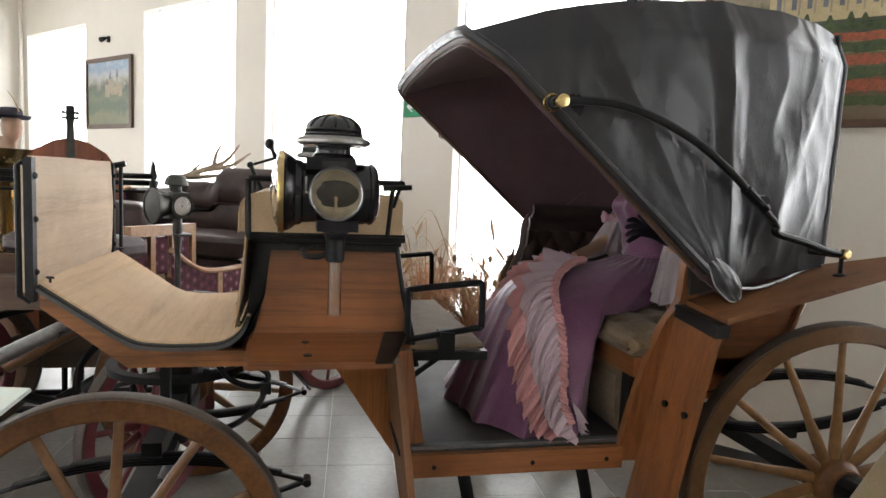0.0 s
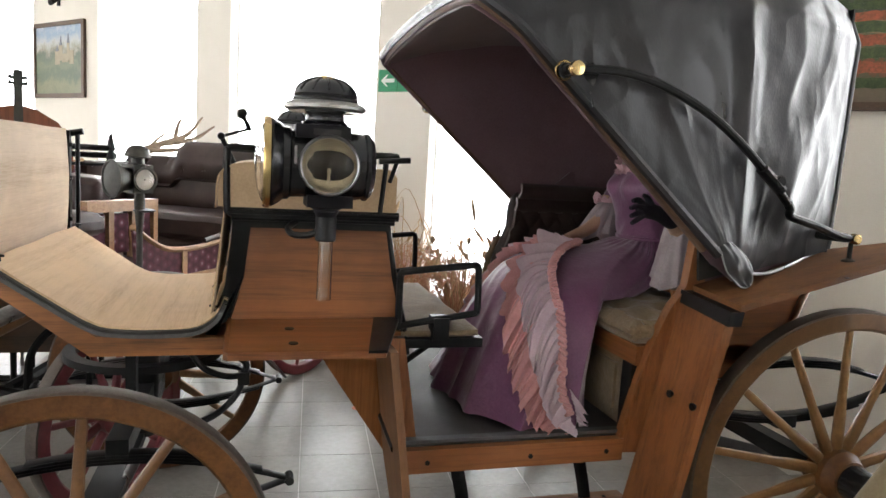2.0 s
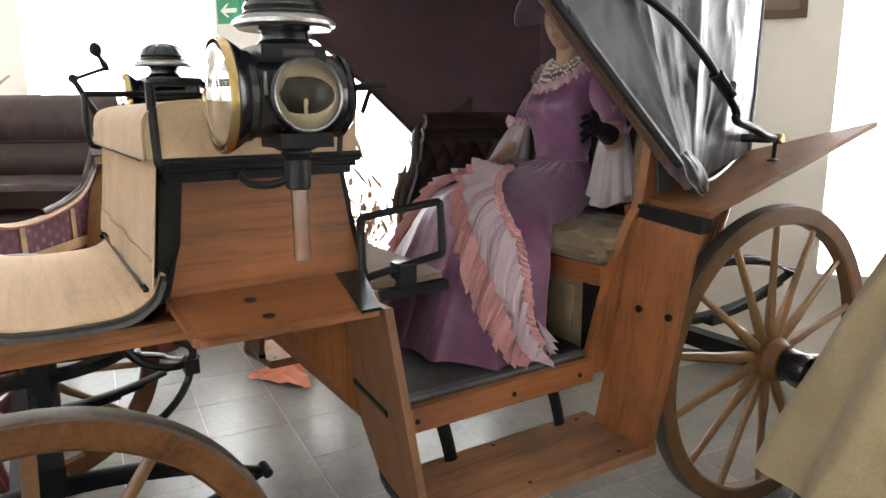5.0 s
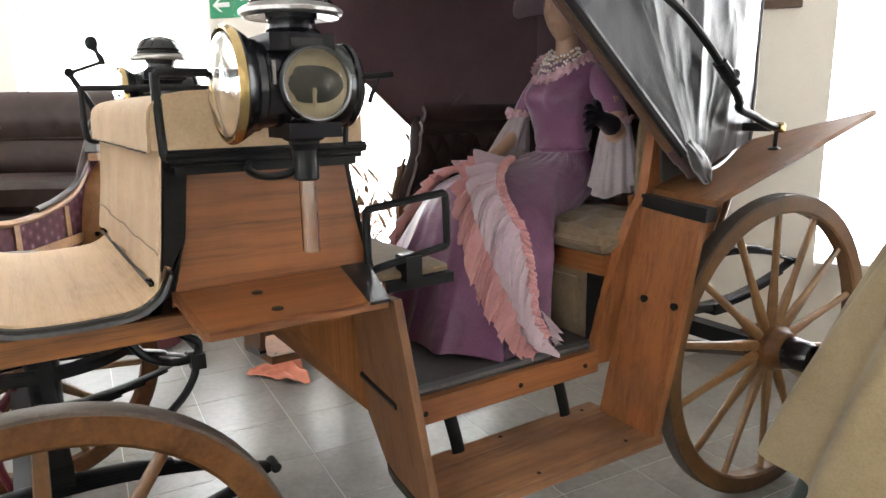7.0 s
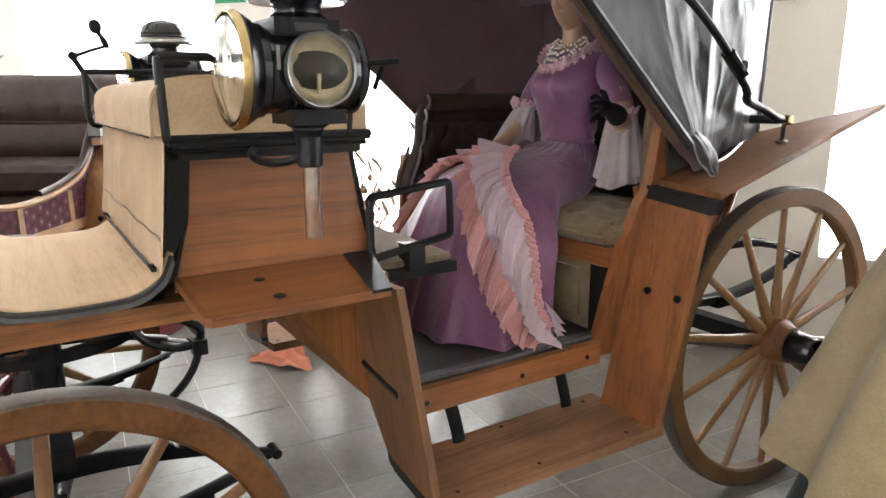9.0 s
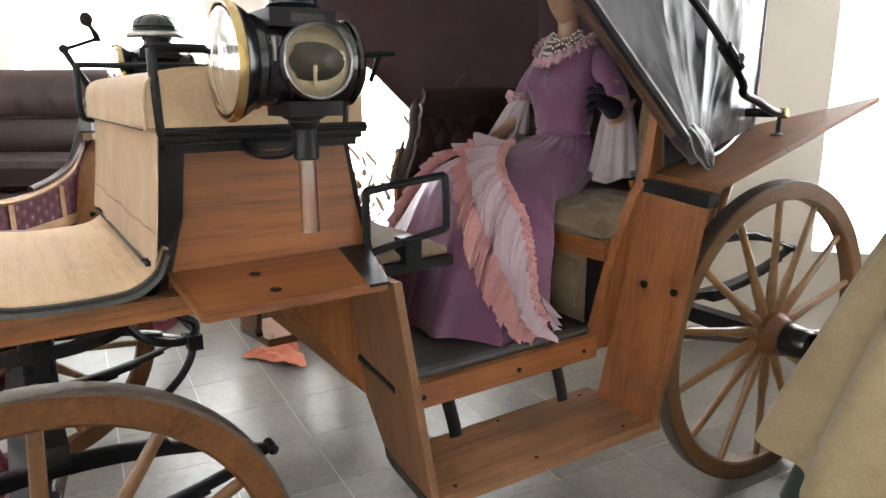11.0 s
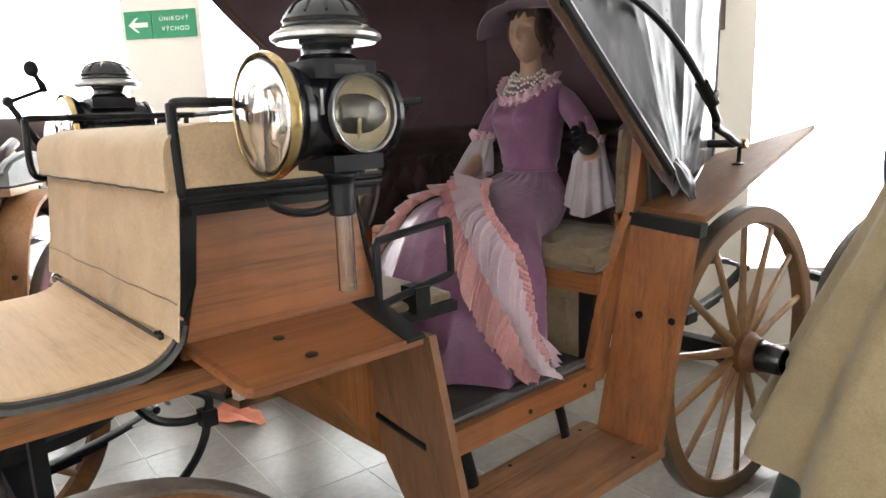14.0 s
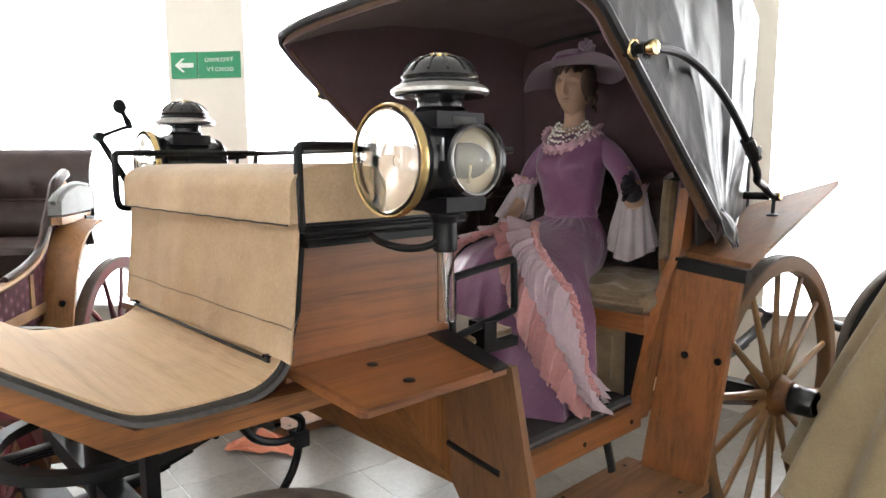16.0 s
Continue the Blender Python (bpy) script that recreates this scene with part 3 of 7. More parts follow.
for y in (2.56, mir(2.56)):
    part("scroll_iron", tube(spline([(-0.34, y - 0.05, 0.91), (-0.30, y - 0.05, 0.86), (-0.24, y - 0.05, 0.835), (-0.19, y - 0.05, 0.84), (-0.18, y - 0.05, 0.875), (-0.22, y - 0.05, 0.905)], 6), 0.010, 8), IRON, carriage)
    part("stay_iron", tube(spline([(-0.185, y - 0.05, 0.84), (-0.20, y - 0.06, 0.79), (-0.24, y - 0.08, 0.745), (-0.30, y - 0.10, 0.715), (-0.42, y - 0.10, 0.69)], 6), 0.010, 8), IRON, carriage)
    part("stay_block", box(-0.203, -0.168, y - 0.068, y - 0.032, 0.81, 0.848, 0.006), IRON, carriage)
part("body_iron", tube(spline([(-0.30, 3.02, 0.905), (-0.22, 3.08, 0.86), (-0.12, 3.18, 0.72), (-0.02, 3.28, 0.575)], 5), 0.010, 8, flat=0.6), DULL, carriage)
part("drag_bar", tube([(-0.494, 2.62, 0.563), (-0.544, 2.50, 0.467), (-0.60, 2.37, 0.36)], 0.016, 12), DULL, carriage, "dull steel bar")


FOOTPINE = wood("deep_grained_pine", (0.030, 0.010, 0.003), (0.27, 0.105, 0.030), "x", 0.45, ring=8.0, wear=0.4)
PINE_LIP = wood("dark_worn_pine", (0.07, 0.024, 0.008), (0.20, 0.075, 0.024), "x", 0.45)

# driver's box
FOOT = [(-0.845, 1.115), (-0.60, 0.925), (-0.25, 0.925), (0.02, 0.925), (0.02, 0.965), (-0.27, 0.975), (-0.585, 0.982), (-0.845, 1.163)]
for y0 in (2.435, mir(2.47)):
    part("footboard_side", prism(FOOT, "xz", y0, y0 + 0.035, 0.005), FOOTPINE, carriage)
part("back_rail", tube([(0.235, 2.377, 1.531), (0.240, CY, 1.533), (0.235, 3.428, 1.531)], 0.0085, 8), IRON, carriage)
part("footboard", prism([(-0.835, 1.13), (-0.59, 0.945), (0.0, 0.945), (0.0, 0.965), (-0.585, 0.97), (-0.835, 1.152)], "xz", 2.47, mir(2.47), 0), PINE, carriage)


def foot_line(k):
    """The line of the foot mat, from the dashboard to the seat front, k from 0 to 1."""
    pts = spline([(-0.85, 0, 1.178), (-0.72, 0, 1.088), (-0.60, 0, 1.010), (-0.52, 0, 0.992), (-0.40, 0, 0.990), (-0.32, 0, 0.998), (-0.27, 0, 1.03), (-0.245, 0, 1.08)], 10)
    q = k * (len(pts) - 1)
    i = min(int(q), len(pts) - 2)
    return pts[i].lerp(pts[i + 1], q - i)


def strip_along(y0, y1, lift, thick, nv=3, wob=0.0):
    def f(u, v):
        p = foot_line(u)
        y = y0 + (y1 - y0) * v
        return (p.x, y, p.z + lift + wob * noise.noise(Vector((p.x * 5, y * 4, 3))))
    return sheet(f, 60, nv, thick)


part("mat_edge", strip_along(2.428, mir(2.428), -0.002, 0.010), RUBBER, carriage, "grey rubber underlay edge")
part("mat_binding", strip_along(2.434, mir(2.434), 0.007, 0.010), BINDING, carriage, "black mat binding")
part("foot_mat", strip_along(2.452, mir(2.452), 0.014, 0.012, 30, 0.006), MAT, carriage, "tan woven foot mat")
for y in (2.48, mir(2.48)):
    for x, z in ((-0.83, 1.185), (-0.275, 1.045)):
        part("mat_stud", add(lathe([(0.004, 0), (0.004, 0.012), (0.009, 0.013), (0.009, 0.018), (0.003, 0.02)], (x, y, z), "z", 12), tube([(x - 0.012, y + 0.006, z + 0.016), (x + 0.012, y - 0.006, z + 0.016)], 0.004, 6)), IRON, carriage)

# dashboard
dash = part("dashboard", sheet(lambda u, v: (-0.885 + 0.01 * math.sin(v * 3.1) + 0.006 * noise.noise(Vector((u * 4, v * 6, 1))), 2.475 + u * (mir(2.475) - 2.475), 1.17 + v * 0.40), 24, 16, 0.012), FACING, carriage, "tan canvas-faced upright dashboard")
for y in (2.455, mir(2.455)):
    part("dash_post", box(-0.886, -0.862, y - 0.016, y + 0.016, 1.13, 1.565, 0.004), IRON, dash)
    part("dash_edge", box(-0.895, -0.8865, y - 0.012, y + 0.012, 1.16, 1.55, 0.003), FACING, dash)
    part("dash_rail", tube([(-0.87, y - 0.01, 1.13), (-0.902, y - 0.012, 1.15), (-0.902, y - 0.012, 1.54), (-0.885, y - 0.012, 1.55)], 0.009, 8), IRON, dash)
    for z in (1.22, 1.38, 1.51):
        part("bolt", lathe([(0.011, 0), (0.011, 0.008), (0.006, 0.014)], (-0.868, y + (0.006 if y < CY else -0.006), z), "x", 10), IRON, dash)
part("dash_handle", add(tube([(-0.885, mir(2.44), 1.55), (-0.82, mir(2.44), 1.565)], 0.013, 10), tube([(-0.84, mir(2.44), 1.16), (-0.84, mir(2.44), 1.56)], 0.009, 8)), IRON, dash)

for y0, y1 in ((2.478, 2.50), (mir(2.50), mir(2.478))):
    part("box_side", prism([(-0.175, 1.325), (0.228, 1.325), (0.258, 1.15), (0.298, 0.985), (-0.235, 0.985), (-0.200, 1.12)], "xz", y0, y1, 0.004), PINE, carriage)
    part("box_edge", prism([(-0.225, 1.325), (-0.172, 1.325), (-0.192, 1.15), (-0.232, 1.02), (-0.285, 0.985), (-0.30, 0.965), (-0.27, 0.965), (-0.245, 1.12)], "xz", y0 - 0.004, y1 + 0.004, 0.003), IRON, carriage)
    part("back_edge", tube([(0.236, (y0 + y1) / 2, 1.32), (0.266, (y0 + y1) / 2, 1.15), (0.303, (y0 + y1) / 2, 1.0), (0.322, (y0 + y1) / 2, 0.90)], 0.012, 8), IRON, carriage)
part("box_front", prism([(-0.225, 1.325), (-0.20, 1.325), (-0.225, 1.05), (-0.25, 1.05)], "xz", 2.50, mir(2.50), 0), PINE_Y, carriage)
part("box_back", prism([(0.19, 1.325), (0.215, 1.325), (0.29, 0.985), (0.265, 0.985)], "xz", 2.50, mir(2.50), 0), PINE_Y, carriage)
seat_rim = part("seat_rim", add(box(-0.238, 0.248, 2.372, mir(2.372), 1.340, 1.366, 0.006), box(-0.228, 0.238, 2.382, mir(2.382), 1.326, 1.341, 0.006), box(-0.216, 0.228, 2.392, mir(2.392), 1.308, 1.3265, 0.006), tube([(-0.238, 2.372, 1.353), (0.248, 2.372, 1.353)], 0.007, 10), tube([(-0.228, 2.382, 1.333), (0.238, 2.382, 1.333)], 0.005, 8)), IRON, carriage, "black moulded seat rim")
part("seat_cushion", prism([(0.238, 1.366), (0.238, 1.468), (0.225, 1.484), (0.19, 1.491), (0.0, 1.493), (-0.15, 1.491), (-0.20, 1.487), (-0.238, 1.475), (-0.257, 1.455), (-0.264, 1.42), (-0.264, 1.366)], "xz", 2.373, mir(2.403), 0.007, 3), CANVAS, carriage, "tan canvas seat cushion")
part("cushion_piping", tube(spline([(0.236, 2.376, 1.466), (0.222, 2.376, 1.482), (0.19, 2.376, 1.490), (0.0, 2.376, 1.492), (-0.15, 2.376, 1.490), (-0.20, 2.376, 1.486), (-0.238, 2.376, 1.476), (-0.258, 2.376, 1.452)], 4), 0.0045, 6), CANVAS, carriage)


def apron(u, v):
    """Canvas over the cushion's front, falling to the foot mat: u across, v downwards."""
    y = 2.375 + u * (mir(2.405) - 2.375)
    line = spline([(-0.238, 0, 1.44), (-0.245, 0, 1.425), (-0.25, 0, 1.41), (-0.25, 0, 1.385), (-0.246, 0, 1.36), (-0.25, 0, 1.30), (-0.262, 0, 1.18), (-0.272, 0, 1.09), (-0.275, 0, 1.062)], 6)
    q = v * (len(line) - 1)
    i = min(int(q), len(line) - 2)
    p = line[i].lerp(line[i + 1], q - i)
    pl = 0.005 * math.sin(y * 16 + 0.6 * math.sin(v * 5)) * max(0, v - 0.35) * 1.4 + 0.0025 * math.sin(y * 41 + 3 * v) * max(0, v - 0.3)
    return (p.x - 0.004 + pl + 0.004 * noise.noise(Vector((y * 7, v * 5, 2))), y, p.z)


part("front_apron", sheet(apron, 60, 46, 0.004), CANVAS, carriage, "hanging tan canvas seat apron")


def seat_cover(u, v):
    """Canvas laid over the whole cushion with a rounded front edge: u across, v from the back to the hanging hem."""
    y = 2.370 + u * (mir(2.402) - 2.370)
    line = spline([(-0.10, 0, 1.4945), (-0.15, 0, 1.4935), (-0.20, 0, 1.489), (-0.24, 0, 1.478), (-0.262, 0, 1.458), (-0.2695, 0, 1.43), (-0.2705, 0, 1.395), (-0.272, 0, 1.362)], 6)
    q = v * (len(line) - 1)
    i = min(int(q), len(line) - 2)
    p = line[i].lerp(line[i + 1], q - i)
    rum = 0.0012 * noise.noise(Vector((y * 9, v * 7, 5))) + 0.0015 * math.sin(y * 60 + 3 * math.sin(v * 6)) * max(0, v - 0.6)
    return (p.x + rum - 0.004 * max(0, v - 0.8) * math.sin(y * 11), y, p.z + rum)


part("apron_fold", sheet(seat_cover, 70, 60, 0.005), CANVAS, carriage, "tan canvas seat cover with a hanging front edge")
part("apron_seam", sheet(lambda u, v: Vector(seat_cover(u, 0.985)) + Vector((-0.0045, 0, -0.004 * v)), 60, 3, 0.0015), BINDING, carriage)
part("apron_hem", tube([Vector(apron(i / 60, 0.80)) + Vector((-0.003, 0, 0)) for i in range(61)], 0.0018, 6), CORD, carriage, "stitched seam across the apron")
# Black rod that draws in the dark gap between apron and mat.
part("mat_gap_line", tube([(-0.2805, 2.47, 1.050), (-0.2805, mir(2.47), 1.050)], 0.0045, 8), BINDING, carriage, "thin black line where the apron meets the mat")
for s in (1, -1):
    y = 2.377 if s > 0 else 3.428
    fx = 0.0 if s > 0 else -0.045
    part("seat_rail", tube(spline([(-0.232, y, 1.352), (-0.240 + fx, y, 1.368), (-0.242 + fx, y, 1.512), (-0.238 + fx, y, 1.526), (-0.222 + fx, y, 1.531), (-0.15, y, 1.531), (0.05, y, 1.531), (0.205, y, 1.531), (0.235, y, 1.531)], 5), 0.0105, 10), IRON, carriage)
    part("rail_prop", tube([(0.19, y, 1.355), (0.205, y, 1.531)], 0.009, 8), IRON, carriage)
    part("lamp_bracket", add(tube(spline([(0.015, y - s * 0.18, 1.335), (-0.025, y - s * 0.165, 1.312), (-0.065, y - s * 0.13, 1.308), (-0.075, y - s * 0.06, 1.318), (-0.05, y + s * 0.01, 1.328)], 6), 0.009, 8)), IRON, carriage)
    # step plate over the front wheel
    yy2 = (lambda y: y) if s > 0 else mir
    slope = Matrix(((1, 0, 0, 0), (0, 1, 0, 0), (0, s * 0.064, 1, -s * 0.064 * yy2(2.172)), (0, 0, 0, 1)))
    plate = part("wheel_guard", moved(prism([(-0.224, yy2(2.172)), (-0.236, yy2(2.184)), (-0.236, yy2(2.476)), (0.285, yy2(2.476)), (0.19, yy2(2.172))], "xy", 0.984, 1.003, 0.006, 3), slope), PINE, carriage, "varnished board over the front wheel")
    part("guard_strip", moved(prism([(0.140, yy2(2.168)), (0.193, yy2(2.168)), (0.288, yy2(2.476)), (0.205, yy2(2.476))], "xy", 0.9985, 1.0065, 0.002), slope), IRON, plate)
    part("guard_lip", moved(add(prism([(-0.236, yy2(2.184)), (-0.224, yy2(2.172)), (0.139, yy2(2.172)), (0.139, yy2(2.184)), (-0.220, yy2(2.184))], "xy", 1.0005, 1.0055, 0.002), prism([(-0.236, yy2(2.185)), (-0.224, yy2(2.185)), (-0.224, yy2(2.474)), (-0.236, yy2(2.474))], "xy", 1.0005, 1.0055, 0.002)), slope), PINE_LIP, plate, "darker worn edge moulding")
    for x, yv in ((-0.06, 2.375), (-0.055, 2.245)):
        part("screw", moved(lathe([(0.014, 0), (0.013, 0.003), (0.004, 0.004)], (x, yy2(yv), 1.0025), "z", 14), slope), IRON, plate)
    part("wing_board", moved(prism([(2.165, 1.0), (2.425, 0.985), (2.425, 0.60), (2.34, 0.45), (2.31, 0.43), (2.105, 0.395)] if s > 0 else [(mir(2.165), 1.0), (mir(2.425), 0.985), (mir(2.425), 0.60), (mir(2.34), 0.45), (mir(2.31), 0.43), (mir(2.105), 0.395)], "yz", 0, 0.022, 0.004), Matrix(((1, 0, -0.115, 0.315), (0, 1, 0, 0), (0, 0, 1, 0), (0, 0, 0, 1)))), DULLPINE, carriage, "dull dark pine board")
    part("wing_edging", moved(prism([(yy2(2.10), 0.388), (yy2(2.315), 0.424), (yy2(2.345), 0.444), (yy2(2.345), 0.475), (yy2(2.31), 0.455), (yy2(2.10), 0.418)], "yz", -0.003, 0.0255, 0.002), Matrix(((1, 0, -0.115, 0.315), (0, 1, 0, 0), (0, 0, 1, 0), (0, 0, 0, 1)))), IRON, carriage)
    part("step_board", prism([(0.262, 2.105), (1.09, 2.075), (1.07, 2.375), (0.30, 2.375)] if s > 0 else [(0.262, mir(2.105)), (1.09, mir(2.075)), (1.07, mir(2.375)), (0.30, mir(2.375))], "xy", 0.398, 0.432, 0.005), WORN, carriage, "worn pine step board")
    for x, yv in ((0.33, 2.34), (0.35, 2.13), (0.62, 2.12), (0.66, 2.35), (0.96, 2.11), (1.0, 2.34)):
        part("screw", lathe([(0.007, 0), (0.0065, 0.0015), (0.002, 0.002)], (x, yy2(yv), 0.4318), "z", 10), IRON, carriage)
    for x in (0.36, 0.70, 0.97):
        part("screw", lathe([(0.008, -0.002), (0.0075, -0.0005), (0.008, 0.001)], (x, yy2(2.299), 0.612), "y", 10), IRON, carriage)
    for x in (0.50, 0.93):
        part("step_strap", tube(spline([(x - 0.03, yy2(2.42), 0.60), (x - 0.028, yy2(2.385), 0.585), (x - 0.022, yy2(2.36), 0.55), (x - 0.008, yy2(2.35), 0.48), (x, yy2(2.345), 0.43)], 4), 0.022, 8, flat=0.35, up=(0, 1, 0)), IRON, carriage)
    part("rear_wing_board", moved(prism([(yy2(2.035), 1.135), (yy2(2.262), 1.153), (yy2(2.305), 0.432), (yy2(2.075), 0.432)], "yz", 0, 0.03, 0.005), Matrix(((1, 0, 0.175, 0.972), (0, 1, 0, 0), (0, 0, 1, 0), (0, 0, 0, 1)))), PINE_Z, carriage)
    for x, yy in ((1.112, 2.19), (1.112, 2.075)):
        part("bolt", lathe([(0.012, -0.01), (0.012, -0.004), (0.007, 0.004)], (x + 0.004, yy if s > 0 else mir(yy), 0.842), "x", 12), IRON, carriage)
    part("wing_cap", moved(prism([(yy2(2.02), 1.10), (yy2(2.268), 1.123), (yy2(2.268), 1.163), (yy2(2.02), 1.142)], "yz", -0.006, 0.04, 0.003), Matrix(((1, 0, 0.175, 0.972), (0, 1, 0, 0), (0, 0, 1, 0), (0, 0, 0, 1)))), IRON, carriage, "black iron cap")
    # long board over the rear wheel
    def guard(u, v, s=s):
        x = 1.200 + u * 1.085
        near = 2.021 + 0.087 * u
        wide = 2.248 + 0.184 * u if u < 0.5 else 2.34 - (u - 0.5) / 0.5 * (2.34 - 2.118)
        y = near + v * (wide - near)
        return (x, y if s > 0 else mir(y), 1.143 + 0.242 * u + 0.018 * v * (1 - u))
    part("rear_guard", sheet(guard, 29, 5, -0.02 if s > 0 else 0.02), GUARDPINE, carriage, "long dark varnished board over the rear wheel")
    for x, yy in ((1.645, 2.27), (1.60, 2.06), (1.83, 2.085)):
        part("screw", lathe([(0.014, 0), (0.013, 0.003), (0.004, 0.004)], (x, yy if s > 0 else mir(yy), 1.145 + 0.223 * (x - 1.20) + 0.008), "z", 12), IRON, carriage)
    # door opening: sill, posts, curved seat side
    y0, y1 = (2.30, 2.33) if s > 0 else (mir(2.33), mir(2.30))
    part("sill", box(0.265, 1.03, y0, y1, 0.578, 0.652, 0.006), PINE, carriage)
    part("door_post", prism([(0.205, 0.985), (0.285, 0.985), (0.34, 0.652), (0.265, 0.578)], "xz", y0 + s * 0.07, y1 + s * 0.07, 0.004), PINE_Z, carriage)
    seatside = spline([(1.008, 0, 0.60), (1.022, 0, 0.66), (1.048, 0, 0.80), (1.074, 0, 0.915), (1.100, 0, 1.005), (1.134, 0, 1.098), (1.162, 0, 1.14), (1.180, 0, 1.178)], 6)
    poly = [(p.x, p.z) for p in seatside] + [(1.188, 1.40), (1.228, 1.40), (1.245, 1.19)] + [(p.x + 0.060 + 0.045 * (1.18 - p.z), p.z - 0.004) for p in reversed(seatside[:-1])]
    ya, yb = (2.275, 2.312) if s > 0 else (mir(2.312), mir(2.275))
    part("seat_side", moved(prism(poly, "xz", ya, yb, 0.007, 3), Matrix(((1, 0, 0, 0), (0, 1, -s * 0.095, s * 0.095 * 0.98), (0, 0, 1, 0), (0, 0, 0, 1)))), PINE_Z, carriage)
    part("quarter_panel", prism([(1.17, 1.15), (1.24, 0.88), (1.32, 0.835), (1.50, 0.86), (1.585, 0.93), (1.64, 1.03), (1.70, 1.16), (1.70, 1.22)], "xz", y0 + s * 0.012, y1 - s * 0.002, 0.005), PINE, carriage)
    part("side_lining", prism([(1.205, 1.155), (1.245, 1.42), (1.36, 1.52), (1.55, 1.56), (1.70, 1.50), (1.70, 1.18)], "xz", y0 - s * 0.002 if s > 0 else y1 + 0.002, y0 + 0.008 if s > 0 else y1 + 0.012, 0.002), HOOD_IN, carriage, "dark cloth side lining under the hood")
    part("quarter_edge", tube(spline([(1.24, y0, 0.865), (1.32, y0, 0.828), (1.50, y0, 0.853), (1.59, y0, 0.925), (1.645, y0, 1.03), (1.70, y0, 1.16)], 5), 0.012, 8), PINE, carriage)

part("heel_rod", tube(spline([(0.228, 2.60, 0.752), (0.232, 2.58, 0.748), (0.236, 2.40, 0.715), (0.24, 2.235, 0.692)], 4), 0.0115, 8), IRON, carriage)
part("heel_panel", prism([(0.02, 0.945), (0.02, 0.965), (0.285, 0.99), (0.30, 0.60), (0.27, 0.578), (0.25, 0.60)], "xz", 2.425, mir(2.425), 0.003), SHADEDPINE, carriage)
part("floor_pan", box(0.27, 1.16, 2.33, mir(2.33), 0.60, 0.645, 0.004), PINE, carriage)
part("floor_mat", sheet(lambda u, v: (0.285 + u * 0.82, 2.335 + v * (mir(2.335) - 2.335), 0.656 + 0.004 * noise.noise(Vector((u * 6, v * 8, 7)))), 30, 40, 0.008), FLOORMAT, carriage, "worn dark floor mat")
part("mat_lip", box(0.29, 1.05, 2.331, 2.362, 0.660, 0.671, 0.004), RUBBER, carriage, "dark rubber lip of the floor mat")
part("seat_frame", add(box(1.055, 1.60, 2.312, mir(2.312), 0.897, 0.962, 0.006)), PINE_Y, carriage)
part("seat_base", add(box(1.075, 1.15, 2.385, mir(2.385), 0.656, 0.897, 0.008), box(1.064, 1.076, 2.45, mir(2.45), 0.70, 0.865, 0.006)), CORD, carriage, "beige cloth seat front with raised panel")
part("seat_end", add(box(1.052, 1.125, 2.325, 2.384, 0.656, 0.896, 0.006)), IRON, carriage)
rear_pad = cushion(1.03, 1.50, 2.295, mir(2.33), 0.962, 1.050, 0.026, [(1.11 + 0.13 * i + 0.0, 2.385 + 0.143 * j + 0.07 * (i % 2)) for i in range(3) for j in range(8)], 44)
for v in rear_pad.verts:
    # narrower behind the seat side, where the quarter panel closes it in
    v.co.y = max(v.co.y, 2.295 + 0.045 * min(1, max(0, (v.co.x - 1.13) / 0.05)))
part("rear_cushion", rear_pad, CORD, carriage, "beige buttoned seat cushion")
part("cushion_seam", tube([(1.024, 2.30, 0.998), (1.024, mir(2.335), 0.998)], 0.006, 8), CORD, carriage)
part("body_back", prism([(1.585, 0.897), (1.615, 0.897), (1.72, 1.20), (1.69, 1.20)], "xz", 2.33, mir(2.33), 0.003), PINE_Y, carriage)


def wing_edge(z):
    """How far forward the far wing of the seat back reaches at a height."""
    return float(rings([(0.965,), (0.978,), (1.008,), (1.030,), (1.034,), (1.040,), (1.065,)], (z - 1.04) / 0.40 * 6)[0])


def padded(u, v):
    """Buttoned seat back, wrapping round both ends: u along, v upwards."""
    z = 1.04 + v * 0.395
    end = wing_edge(z)
    line = spline([(1.30, 2.345, 0), (1.42, 2.348, 0), (1.55, 2.40, 0), (1.59, 2.60, 0), (1.60, CY, 0), (1.59, mir(2.60), 0), (1.55, mir(2.40), 0), (1.40, mir(2.355), 0), ((1.40 + end) / 2, mir(2.36), 0), (end, mir(2.365), 0)], 12)
    q = u * (len(line) - 1)
    i = min(int(q), len(line) - 2)
    p = line[i].lerp(line[i + 1], q - i)
    d = (line[i + 1] - line[i]).normalized()
    inward = Vector((-d.y, d.x, 0))
    if inward.dot(Vector((1.25, CY, 0)) - p) < 0:
        inward = -inward
    if v < 0.72:
        a, b = q / 12 * 2.0, v * 4.4
        puff = 0.016 * (abs(math.sin(math.pi * (a + b / 2))) * abs(math.sin(math.pi * (a - b / 2)))) ** 0.7 + 0.010
    else:
        puff = 0.010 + 0.030 * abs(math.sin(math.pi * (v - 0.72) / 0.14)) ** 0.7
    return p + inward * puff + Vector((0.10 * v * (p.x > 1.5), 0, z))


part("seat_back", sheet(padded, 150, 60, 0.02), SOFA, carriage, "dark brown buttoned leather seat back")

